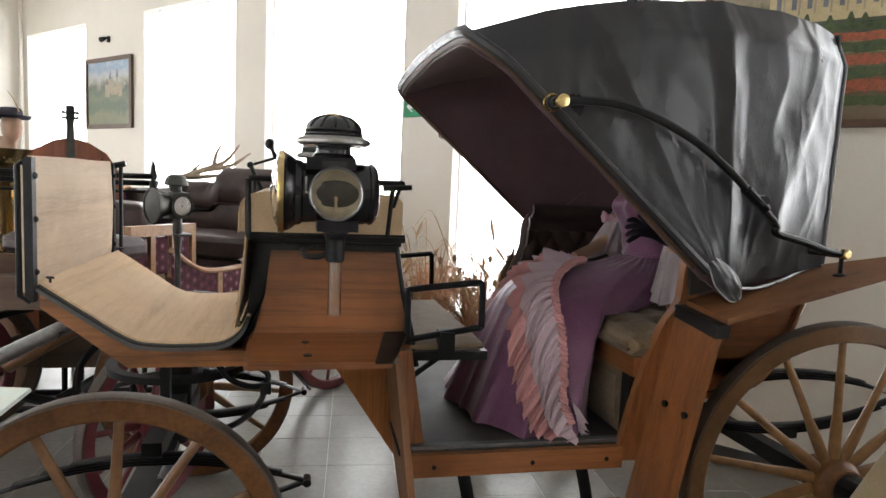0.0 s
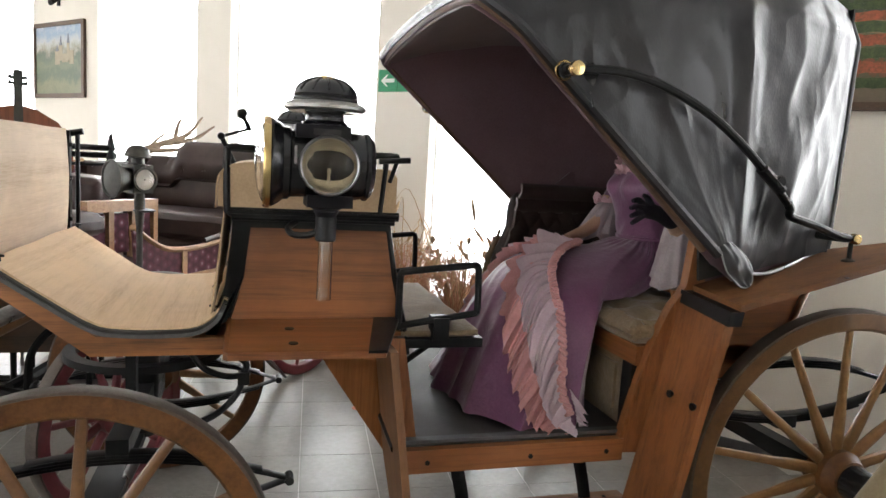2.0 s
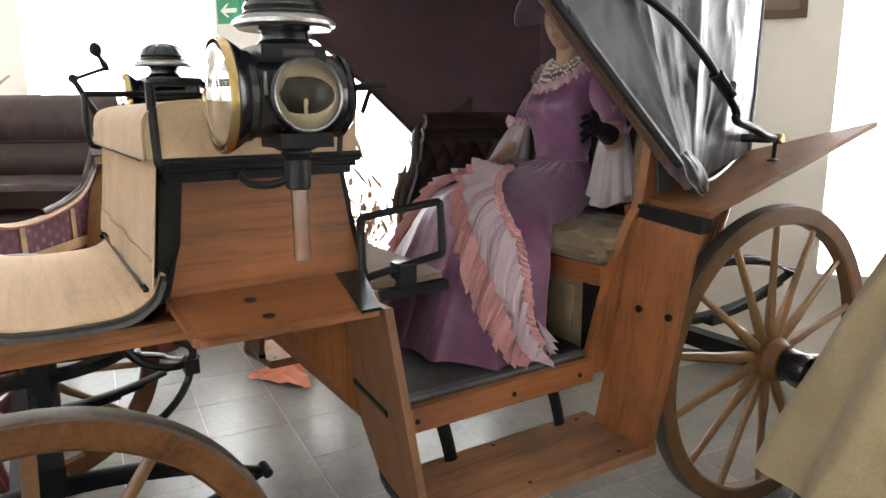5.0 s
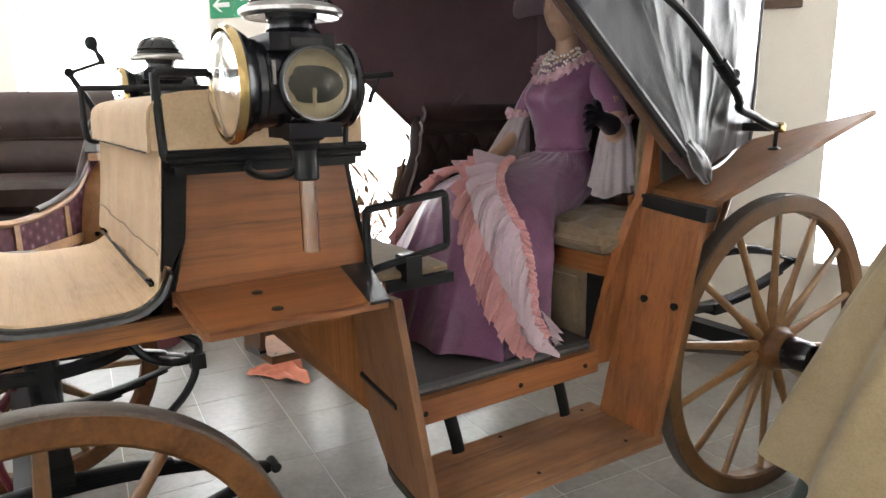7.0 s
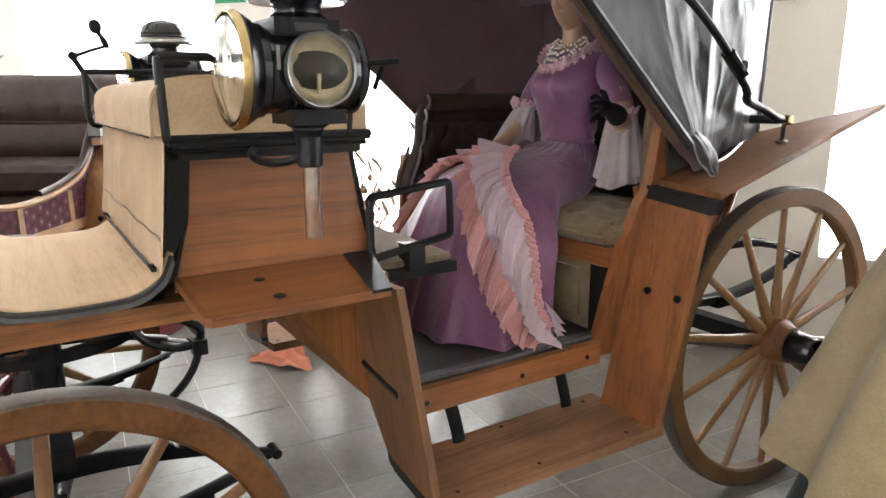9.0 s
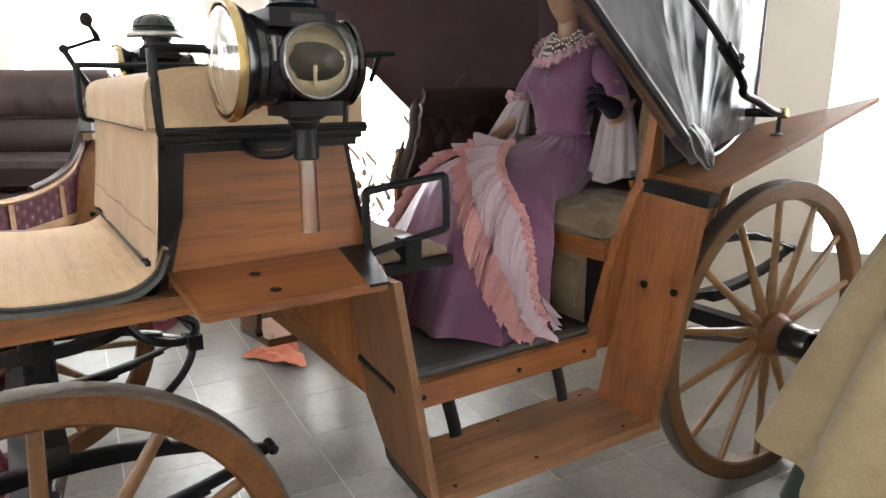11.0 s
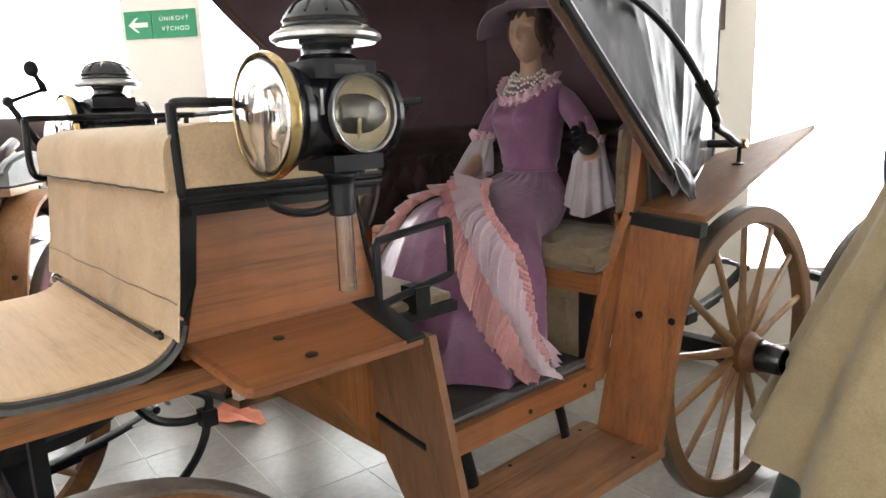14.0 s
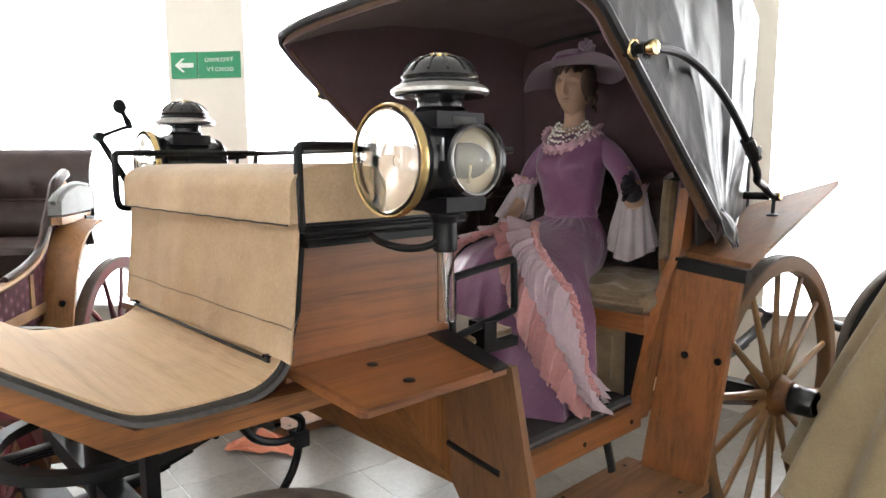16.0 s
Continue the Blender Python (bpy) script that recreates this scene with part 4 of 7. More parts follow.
part("seat_piping", tube(spline([(1.300, 2.37, 1.05), (1.292, 2.37, 1.15), (1.294, 2.37, 1.32), (1.31, 2.37, 1.42)], 5), 0.028, 10), CORD, carriage, "beige seat edge piping")
part("wing_roll", tube([(wing_edge(z) + 0.012, mir(2.348), z) for z in [1.03 + 0.0125 * k for k in range(31)]], [0.030] * 26 + [0.027, 0.024, 0.019, 0.013, 0.006], 12), SOFA, carriage)
part("seat_piping", tube([(wing_edge(z) - 0.030, mir(2.33), z) for z in [1.02 + 0.0125 * k for k in range(17)]], [0.015] * 8 + [0.015 - 0.001 * k for k in range(9)], 8), CORD, carriage, "beige seat edge piping")
part("far_post", prism([(0.945, 0.66), (1.005, 0.66), (1.018, 1.05), (1.005, 1.19), (0.965, 1.185), (0.957, 1.05)], "xz", 3.49, 3.52, 0.006), PINE_Z, carriage)

# folding seat behind the driver's box
fold = part("child_seat", cushion(0.285, 0.565, 2.475, mir(2.475), 0.955, 0.985, 0.006, edge=0.012), CORD, carriage, "narrow beige folding seat pad")
part("seat_board", box(0.28, 0.572, 2.466, mir(2.466), 0.925, 0.956, 0.004), IRON, fold)
for y in (2.62, mir(2.62)):
    part("seat_strut", tube([(0.30, y, 0.80), (0.48, y, 0.93)], 0.011, 8), IRON, fold)
for s in (1, -1):
    y = 2.458 if s > 0 else mir(2.458)
    part("arm_loop", tube(spline([(0.282, y, 1.0), (0.281, y, 1.15), (0.286, y, 1.168), (0.302, y, 1.177), (0.515, y, 1.199), (0.533, y, 1.196), (0.540, y, 1.18), (0.543, y, 1.062), (0.538, y, 1.045), (0.52, y, 1.039), (0.305, y, 1.005), (0.288, y, 0.993)], 4, True), 0.0115, 10, True), IRON, fold)
    part("arm_block", box(0.395, 0.447, y - 0.016, y + 0.05, 0.952, 1.028, 0.007) if s > 0 else box(0.395, 0.447, y - 0.05, y + 0.016, 0.952, 1.028, 0.007), IRON, fold)

# ---- hood ----
HN, HF = 2.135, 3.60      # its near and far sides
BOWS = [  # base x, z; top x, z; how far the sides draw in
    ((1.190, 1.295), (0.378, 2.000), 0.000), ((1.215, 1.285), (0.62, 2.082), 0.0), ((1.250, 1.262), (0.90, 2.142), 0.005), ((1.285, 1.24), (1.20, 2.165), 0.02),
    ((1.37, 1.245), (1.45, 2.166), 0.05), ((1.50, 1.262), (1.62, 2.152), 0.09), ((1.66, 1.285), (1.735, 2.128), 0.13), ((1.745, 1.30), (1.770, 2.108), 0.15)]


def bow(k):
    k = min(max(k, 0), len(BOWS) - 1.0001)
    i = int(k)
    t = k - i
    g = lambda a, b: a + (b - a) * t
    (a, b, c), (d, e, f) = BOWS[i], BOWS[i + 1]
    return (g(a[0], d[0]), g(a[1], d[1])), (g(b[0], e[0]), g(b[1], e[1])), g(c, f)


def hood_point(u, v, inset=0.0):
    base, top, draw = bow(u * (len(BOWS) - 1))
    n, f = HN + draw + inset, HF - draw - inset
    # v: 0..0.36 up the near side, 0.36..0.64 across the top, then down the far side
    r = 0.05
    if v < 0.36 or v > 0.64:
        t = v / 0.36 if v < 0.36 else (1 - v) / 0.36
        x, z = base[0] + (top[0] - base[0]) * t, base[1] + (top[1] - base[1]) * t
        y = n if v < 0.36 else f
        lean = 0.05 * max(0, t - 0.86) / 0.14
        y += (lean if v < 0.36 else -lean)
        z -= 0.35 * lean
    else:
        t = (v - 0.36) / 0.28
        y = n + 0.05 + (f - n - 0.1) * t
        x, z = top
        z += 0.030 * math.sin(math.pi * t) - 0.0175 * abs(1 - 2 * t) ** 8
    return Vector((x, y, z - inset * 1.35))


def hood_skin(u, v):
    p = hood_point(u, v)
    side = min(v, 1 - v) / 0.36
    if side < 1:
        sgn = 1 if v < 0.5 else -1
        slack = math.sin(math.pi * min(1, side)) * math.sin(math.pi * u)
        # long soft folds that hang from the bows and gather at the foot
        ridge = lambda a, b, c, k: (1 - abs(noise.noise(Vector((a, b, c + 2 * sgn))))) ** k
        lean = (1 - side) * (u - 0.42) * 2.2
        rear = min(1, max(0, (u - 0.38) / 0.2))
        fold = 0.012 * ridge(u * 3.0 + lean, side * 1.1, 1.7, 2) + 0.012 * noise.noise(Vector((u * 2.6 + lean * 0.6, side * 1.6, 3 + sgn)))
        crumple = 0.007 * ridge(u * 5.0 + side * 1.2 + lean, side * 3.4 - u, 4.1, 3) + 0.003 * ridge(u * 9 + side * 5, side * 8, 9.3, 3)
        # a fan of creases that runs up from the gathered foot
        ang = math.atan2(side + 0.02, (u - 0.30) * 1.6 + 0.02)
        fan = 0.008 * (ridge(ang * 3.6, side * 0.6, 6.2, 3) - 0.5) * math.exp(-(side / 0.42) ** 2) * min(1, side / 0.05)
        dent = -0.020 * math.exp(-((u - 0.52) / 0.10) ** 2 - ((side - 0.17) / 0.10) ** 2) + 0.014 * math.exp(-((u - 0.66) / 0.06) ** 2 - ((side - 0.24) / 0.16) ** 2)
        rib = 0.018 * (max(0, 1 - abs(u - 0.43) / 0.05) ** 1.3 + 0.7 * max(0, 1 - abs(u - 0.20) / 0.06) ** 1.3) * min(1, side * 1.4)
        p.y -= sgn * (fold * (0.3 + 0.7 * rear) * (0.35 + 0.9 * slack) + crumple * (0.35 + 0.65 * rear) * (0.3 + slack) + (fan * (0.15 + 0.85 * rear) + dent * rear) + rib + 0.006 * slack)
        p.x += 0.01 * slack * noise.noise(Vector((u * 5, side * 5, 2)))
    else:
        p.z -= 0.016 * abs(math.sin(u * math.pi * 3)) + 0.005 * noise.noise(Vector((u * 14, v * 20, 5)))
    return p


hood = part("hood", sheet(hood_skin, 180, 140, 0.006), HOOD_OUT, carriage, "black creased leather folding hood")
part("lining", sheet(lambda u, v: hood_point(0.004 + u * 0.99, v, 0.026) + Vector((0, 0, 0.004 * noise.noise(Vector((u * 9, v * 12, 0))))), 60, 70, 0.004), HOOD_IN, hood, "dark brown hood lining")
part("hood_back", sheet(lambda u, v: (1.755 + 0.02 * math.sin(math.pi * v) - 0.01 * u, HN + 0.155 + (HF - HN - 0.31) * v, 1.29 + 0.82 * u + 0.030 * u * math.sin(math.pi * v)), 24, 30, 0.006), HOOD_OUT, hood)
rimline = [hood_point(0.0, i / 60) for i in range(61)]
part("hood_rim", tube(rimline, 0.016, 8), HOOD_OUT, hood)
part("rim_bow", tube([hood_point(0.012, 0.02 + 0.96 * i / 60, 0.02) for i in range(61)], 0.017, 8, flat=0.6), DARKWOOD, hood)
part("rim_piping", tube([p + Vector((-0.006, 0, 0.004)) for p in rimline], 0.006, 6), RUBBER, hood)
for s in (1, -1):
    yy = (lambda y: y) if s > 0 else (lambda y: HN + HF - y)
    def flap(u, v):
        """A rounded leather ear that hangs from the foot of the hood."""
        w = 0.047 * math.sqrt(max(0.0, 1 - (max(0, u - 0.48) / 0.525) ** 2)) * (0.5 + 0.5 * min(1, u / 0.48)) * (2 * v - 1)
        bulge = 0.016 * math.sin(math.pi * v) * math.sin(math.pi * min(1, u + 0.1)) + 0.009 * noise.noise(Vector((u * 3.0 + v * 2, v * 3.5 - u, 3.3)))
        return (1.208 + 0.082 * u + 0.85 * w, yy(2.118 - 0.012 * u + 0.16 * w - bulge + 0.02 * (1 - u) ** 2), 1.330 - 0.128 * u + 0.42 * w)
    # Flat dark sheet that fills the gap behind the ear.
    part("hood_dark_sheet", prism([(1.155, 1.345), (1.25, 1.36), (1.33, 1.30), (1.315, 1.245), (1.25, 1.225), (1.172, 1.205)], "xz", min(yy(2.190), yy(2.200)), max(yy(2.190), yy(2.200)), 0.002), BINDING, hood)
    tip = part("hood_flap", sheet(flap, 26, 20, 0.005), HOOD_OUT, hood)
    part("flap_edge", tube([flap(k / 40, 0) for k in range(41)] + [flap(1 - k / 40, 1) for k in range(1, 39)], 0.0025, 6), DULL, tip)
    part("rear_binding", tube([hood_skin(0.996, (0.004 + 0.35 * k / 40) if s > 0 else 1 - (0.004 + 0.35 * k / 40)) for k in range(41)], 0.009, 8), RUBBER, hood)
    part("lower_piping", tube(spline([(1.31, yy(2.16), 1.235), (1.42, yy(2.19), 1.232), (1.54, yy(2.23), 1.252), (1.66, yy(2.27), 1.285), (1.75, yy(2.29), 1.305)], 5), 0.006, 6), DULL, hood, "pale worn piping")
    stay = part("hood_stay", tube(spline([(0.66, yy(2.075), 1.789), (0.74, yy(2.08), 1.793), (0.83, yy(2.083), 1.787), (0.946, yy(2.085), 1.757), (1.083, yy(2.087), 1.697), (1.20, yy(2.088), 1.620), (1.285, yy(2.088), 1.550), (1.388, yy(2.098), 1.462)], 6), 0.0125, 10), IRON, hood, "curved black iron hood stay")
    part("stay_joint", add(tube([(1.27, yy(2.086), 1.560), (1.345, yy(2.086), 1.500)], 0.023, 10, flat=0.7), lathe([(0.016, -0.022), (0.018, 0), (0.016, 0.022)], (1.325, yy(2.086), 1.525), "y", 12)), IRON, stay)
    part("stay_foot", tube(spline([(1.388, yy(2.098), 1.462), (1.402, yy(2.10), 1.444), (1.400, yy(2.10), 1.430), (1.425, yy(2.105), 1.418), (1.53, yy(2.125), 1.396), (1.64, yy(2.147), 1.366), (1.70, yy(2.158), 1.356)], 5), 0.0135, 10), IRON, stay)
    part("stay_rod", tube([(1.66, yy(2.33), 1.358), (1.668, yy(2.292), 1.357), (1.671, yy(2.283), 1.357), (1.708, yy(2.175), 1.356)], [0.021, 0.021, 0.015, 0.015], 12), IRON, stay)
    part("stay_pin", lathe([(0.012, -0.016), (0.017, -0.012), (0.018, 0.010), (0.014, 0.014)], (1.719, yy(2.152), 1.355), "y", 16), BRASS, stay, "brass pin head")
    part("stay_bolt", add(tube([(1.717, yy(2.162), 1.352), (1.720, yy(2.166), 1.278)], 0.0075, 8), lathe([(0.024, 0), (0.022, 0.006), (0.010, 0.012)], (1.720, yy(2.166), 1.278), "z", 16)), IRON, stay)
    part("stay_knob", add(lathe([(0.010, -0.026), (0.019, -0.024), (0.021, -0.012), (0.016, 0.004)], (0.640, yy(2.085), 1.788), "y", 18)), BRASS, stay, "brass knob")
    part("knob_neck", lathe([(0.020, 0.03), (0.021, -0.004), (0.015, -0.008), (0.014, -0.03)], (0.631, yy(2.118), 1.787), "y", 24), IRON, stay)
    part("knob_ring", lathe([(0.021, -0.003), (0.026, -0.004), (0.028, 0.0), (0.026, 0.005), (0.021, 0.005), (0.021, -0.003)], (0.627, yy(2.118), 1.787), "y", 28, False), BRASS, stay)


part("back_lining", sheet(lambda u, v: (1.728 + 0.015 * math.sin(math.pi * v), HN + 0.16 + (HF - HN - 0.32) * v, 1.29 + 0.755 * u + 0.04 * u * math.sin(math.pi * v)), 16, 20, 0.003), HOOD_IN, hood)

# ---- lamps ----
PEWTER = plain("dull_pewter", (0.026, 0.026, 0.023), (0.075, 0.072, 0.062), 0.46, 0.5, grain=80, stain=12, relief=0.25)
BLACKING = plain("black_stoved_enamel", (0.0035, 0.003, 0.0045), (0.008, 0.007, 0.010), 0.45, grain=90, stain=9, relief=0.1)
BLACKING.node_tree.nodes["Principled BSDF"].inputs["Specular IOR Level"].default_value = 0.22
TUBEGLASS = glass("candle_tube_glass", (0.93, 0.95, 0.92), 0.02)
TUBEGLASS.node_tree.nodes["Principled BSDF"].inputs["IOR"].default_value = 1.40

TARNISH = plain("tarnished_brass_dish", (0.42, 0.37, 0.28), (0.66, 0.59, 0.46), 0.36, 0.5, grain=40, stain=16, relief=0.05)


def carriage_lamp(y, side):
    """A large carriage lamp that looks forwards, with a side glass away from the body."""
    L = thing("carriage_lamp", (0.015, y, 1.14), "black lacquered carriage lamp with brass lens rim and side glass", "lamp", "carriage lamps")
    zc = 1.497
    c = (0.0, y, zc)
    body = part("barrel", lathe([(0.110, -0.132), (0.113, -0.126), (0.100, -0.105), (0.094, -0.10), (0.092, -0.085), (0.086, -0.08), (0.084, -0.03), (0.088, -0.028), (0.088, 0.088), (0.085, 0.104), (0.089, 0.108), (0.089, 0.116), (0.074, 0.130), (0.035, 0.138)], c, "x", 48), LACQUER, L)
    part("lens_rim", lathe([(0.1085, -0.140), (0.110, -0.147), (0.1135, -0.148), (0.117, -0.140), (0.116, -0.131), (0.1095, -0.129), (0.1085, -0.140)], c, "x", 56, False), BRASS, body, "polished brass lens rim")
    part("lens", lathe([(0.108, -0.142), (0.097, -0.152), (0.075, -0.161), (0.045, -0.167), (0.012, -0.170), (0.012, -0.166), (0.045, -0.163), (0.075, -0.157), (0.104, -0.138)], c, "x", 48), GLASS, body).visible_shadow = False
    part("reflector", lathe([(0.103, -0.136), (0.085, -0.117), (0.055, -0.104), (0.02, -0.1), (0.004, -0.0995)], c, "x", 40, False), SILVER, body, "bright dished reflector")
    part("burner", add(lathe([(0.012, -0.03), (0.014, 0.0), (0.008, 0.015), (0.003, 0.03)], (-0.125, y, zc), "z", 14)), BRASS, body)
    f = side
    part("side_tube", lathe([(0.074, 0.03), (0.074, 0.10), (0.070, 0.104)], (0.010, y, zc), "y", 40, False) if f > 0 else lathe([(0.074, -0.03), (0.074, -0.10), (0.070, -0.104)], (0.010, y, zc), "y", 40, False), LACQUER, body)
    part("side_rim", lathe([(0.068, 0.098 * f), (0.068, 0.107 * f), (0.072, 0.109 * f), (0.0755, 0.104 * f), (0.0755, 0.096 * f)], (0.010, y, zc), "y", 40, False), DULL, body, "nickel side glass rim")
    part("side_glass", lathe([(0.066, 0.098 * f), (0.05, 0.108 * f), (0.025, 0.114 * f), (0.004, 0.116 * f), (0.004, 0.112 * f), (0.025, 0.110 * f), (0.066, 0.094 * f)], (0.010, y, zc), "y", 36), SIDEGLASS, body).visible_shadow = False
    part("side_reflector", lathe([(0.068, 0.096 * f), (0.062, 0.088 * f), (0.045, 0.081 * f), (0.022, 0.077 * f), (0.002, 0.076 * f)], (0.010, y, zc), "y", 36, False), TARNISH, body)
    part("flame_holder", lathe([(0.004, -0.046), (0.004, -0.020), (0.006, -0.017), (0.006, -0.010), (0.002, -0.004)], (0.010, y + 0.084 * f, zc), "z", 16), TARNISH, body)
    part("top_box", box(-0.072, 0.064, y - 0.074, y + 0.074, zc + 0.066, zc + 0.099, 0.007, 3), BLACKING, body)
    part("name_plate", box(-0.030, 0.038, y + f * 0.0735, y + f * 0.0752, zc + 0.074, zc + 0.090, 0.0008), BINDING, body)
    ch = part("chimney", lathe([(0.058, 1.588), (0.060, 1.600), (0.056, 1.606), (0.050, 1.610), (0.048, 1.626), (0.053, 1.630), (0.053, 1.642)], (0.004, y, 0), "z", 40), LACQUER, L)
    part("brim", lathe([(0.05, 1.640), (0.098, 1.634), (0.105, 1.638), (0.106, 1.645), (0.098, 1.652), (0.086, 1.657), (0.05, 1.66)], (0.004, y, 0), "z", 48), GUNMETAL, ch, "dull metal chimney brim")
    # Separate black face that makes the metal brim darker from below.
    part("brim_underside", lathe([(0.05, 1.638), (0.096, 1.6315), (0.098, 1.6335), (0.05, 1.6395)], (0.004, y, 0), "z", 48), LACQUER, ch, "black underside of the brim")
    cap = [(0.082, 1.656), (0.085, 1.662), (0.080, 1.668), (0.083, 1.674), (0.078, 1.682), (0.066, 1.698), (0.05, 1.709), (0.03, 1.715)]
    part("cap", lathe(cap, (0.004, y, 0), "z", 48), LACQUER, ch)
    for i in range(12):
        a = 2 * math.pi * i / 12
        part("cap_rib", tube([(0.004 + r * math.cos(a), y + r * math.sin(a), z + 0.0015) for r, z in cap[4:]], 0.0025, 6), LACQUER, ch)
    part("cap_button", lathe([(0.030, 1.713), (0.031, 1.718), (0.022, 1.722), (0.005, 1.723)], (0.004, y, 0), "z", 30), BRASS, ch)
    part("bottom_box", add(box(-0.040, 0.076, y - 0.066, y + 0.066, 1.390, 1.420, 0.007, 3), lathe([(0.027, 1.362), (0.030, 1.372), (0.033, 1.376), (0.033, 1.381), (0.044, 1.386), (0.046, 1.391)], (0.015, y, 0), "z", 30)), BLACKING, L)
    so = part("socket", add(lathe([(0.024, 1.298), (0.0275, 1.302), (0.0275, 1.360), (0.025, 1.365)], (0.016, y, 0), "z", 28)), IRON, L)
    part("candle_tube", lathe([(0.0185, 1.14), (0.020, 1.143), (0.0195, 1.150), (0.0185, 1.31), (0.0165, 1.31), (0.0165, 1.14), (0.0185, 1.14)], (0.017, y, 0), "z", 26, False), TUBEGLASS, L, "clear glass candle tube").visible_shadow = False
    part("handle", add(tube([(0.15, y, 1.515), (0.235, y, 1.522)], 0.008, 8), tube([(0.20, y, 1.52), (0.185, y + 0.02 * -f, 1.46)], 0.006, 8)), IRON, L)
    for k in (0.05,):
        part("hinge", box(-0.075, -0.069, y + 0.088 * f - 0.003, y + 0.088 * f + 0.003, zc + k - 0.05, zc + k - 0.005, 0.001), DULL, body)
    return L


carriage_lamp(2.20, -1)
carriage_lamp(mir(2.20) - 0.05, 1)

# brake crank beside the driver's seat
crank = thing("brake_crank", (-0.20, 3.5, 1.35), "black iron brake crank with ball handle on the carriage side", "crank")
part("lever", tube([(-0.20, 3.47, 1.36), (-0.309, 3.505, 1.583)], [0.013, 0.010], 10), IRON, crank)
part("arm", tube(spline([(-0.309, 3.505, 1.583), (-0.25, 3.53, 1.605), (-0.195, 3.55, 1.625)], 5), 0.0065, 8), IRON, crank)
part("joint", lathe([(0.014, -0.02), (0.017, 0.0), (0.014, 0.02)], (-0.309, 3.505, 1.585), "y", 14), IRON, crank)
part("handle", add(tube(spline([(-0.192, 3.55, 1.615), (-0.200, 3.55, 1.635), (-0.208, 3.549, 1.652), (-0.220, 3.547, 1.675)], 4), [0.008, 0.009, 0.010, 0.011, 0.012, 0.012, 0.011, 0.010, 0.009, 0.008, 0.008, 0.009, 0.010], 10), blob((-0.225, 3.547, 1.688), 0.022, 0.022, 0.025, 16, 12)), IRON, crank)

# ---- seated mannequin and her clothes ----
SATIN = weave("mauve_satin", (0.125, 0.043, 0.098), (0.212, 0.082, 0.168), 900, 0.40, 0.012, 0.35, 4, crease=0.22)
LAVENDER = weave("lavender_chiffon", (0.46, 0.345, 0.395), (0.60, 0.475, 0.525), 600, 0.7, 0.12, 0.3, 6, see=0.93)
PINK = weave("salmon_pink_chiffon", (0.48, 0.21, 0.21), (0.66, 0.34, 0.33), 600, 0.6, 0.12, 0.3, 6, see=0.93)
SHEER = weave("sheer_pink_lace", (0.42, 0.35, 0.37), (0.56, 0.48, 0.50), 600, 0.7, 0.15, 0.3, 8, see=0.62)
FRILL = weave("pink_lace_frill", (0.40, 0.23, 0.27), (0.54, 0.34, 0.38), 600, 0.7, 0.12, 0.2, 8)
BLACKLACE = weave("black_lace", (0.004, 0.003, 0.008), (0.012, 0.009, 0.020), 500, 0.75, 0.3, 0.0)
HATCLOTH = weave("mauve_felt", (0.25, 0.175, 0.225), (0.37, 0.275, 0.335), 500, 0.9, 0.25)
SKIN = plain("matt_mannequin_paint", (0.34, 0.205, 0.135), (0.42, 0.27, 0.185), 0.5, grain=90, stain=5, relief=0.05)
HAIR = plain("brown_wig_hair", (0.025, 0.013, 0.008), (0.07, 0.038, 0.022), 0.45, grain=200, stain=20, relief=0.5, stretch=(1, 1, 0.2))
PEARL = plain("pearl", (0.62, 0.58, 0.50), (0.75, 0.71, 0.63), 0.18, grain=60, stain=9, relief=0.0, coat=0.5)

MY = 2.87


# each ring of the skirt: its centre, then its front, near, back and far points
SKIRT = [(1.385, 2.875, 1.262, 1.300, 2.875, 1.262, 1.385, 2.757, 1.262, 1.470, 2.875, 1.262, 1.385, 2.993, 1.262),
         (1.350, 2.870, 1.180, 1.225, 2.860, 1.245, 1.330, 2.672, 1.180, 1.475, 2.870, 1.130, 1.335, 3.065, 1.180),
         (1.170, 2.860, 1.105, 1.100, 2.850, 1.224, 1.180, 2.600, 1.085, 1.260, 2.860, 1.064, 1.170, 3.105, 1.085),
         (1.000, 2.840, 1.070, 0.915, 2.840, 1.205, 1.020, 2.520, 1.035, 1.050, 2.840, 1.064, 1.000, 3.125, 1.050),
         (0.920, 2.830, 0.980, 0.765, 2.830, 1.145, 0.960, 2.460, 0.950, 1.015, 2.840, 0.920, 0.950, 3.140, 0.950),
         (0.860, 2.825, 0.870, 0.670, 2.820, 0.985, 0.905, 2.430, 0.840, 0.990, 2.840, 0.800, 0.880, 3.160, 0.850),
         (0.800, 2.820, 0.760, 0.590, 2.820, 0.810, 0.860, 2.405, 0.740, 0.970, 2.820, 0.720, 0.830, 3.190, 0.740),
         (0.760, 2.800, 0.664, 0.525, 2.810, 0.664, 0.815, 2.372, 0.664, 0.950, 2.800, 0.664, 0.780, 3.210, 0.664)]


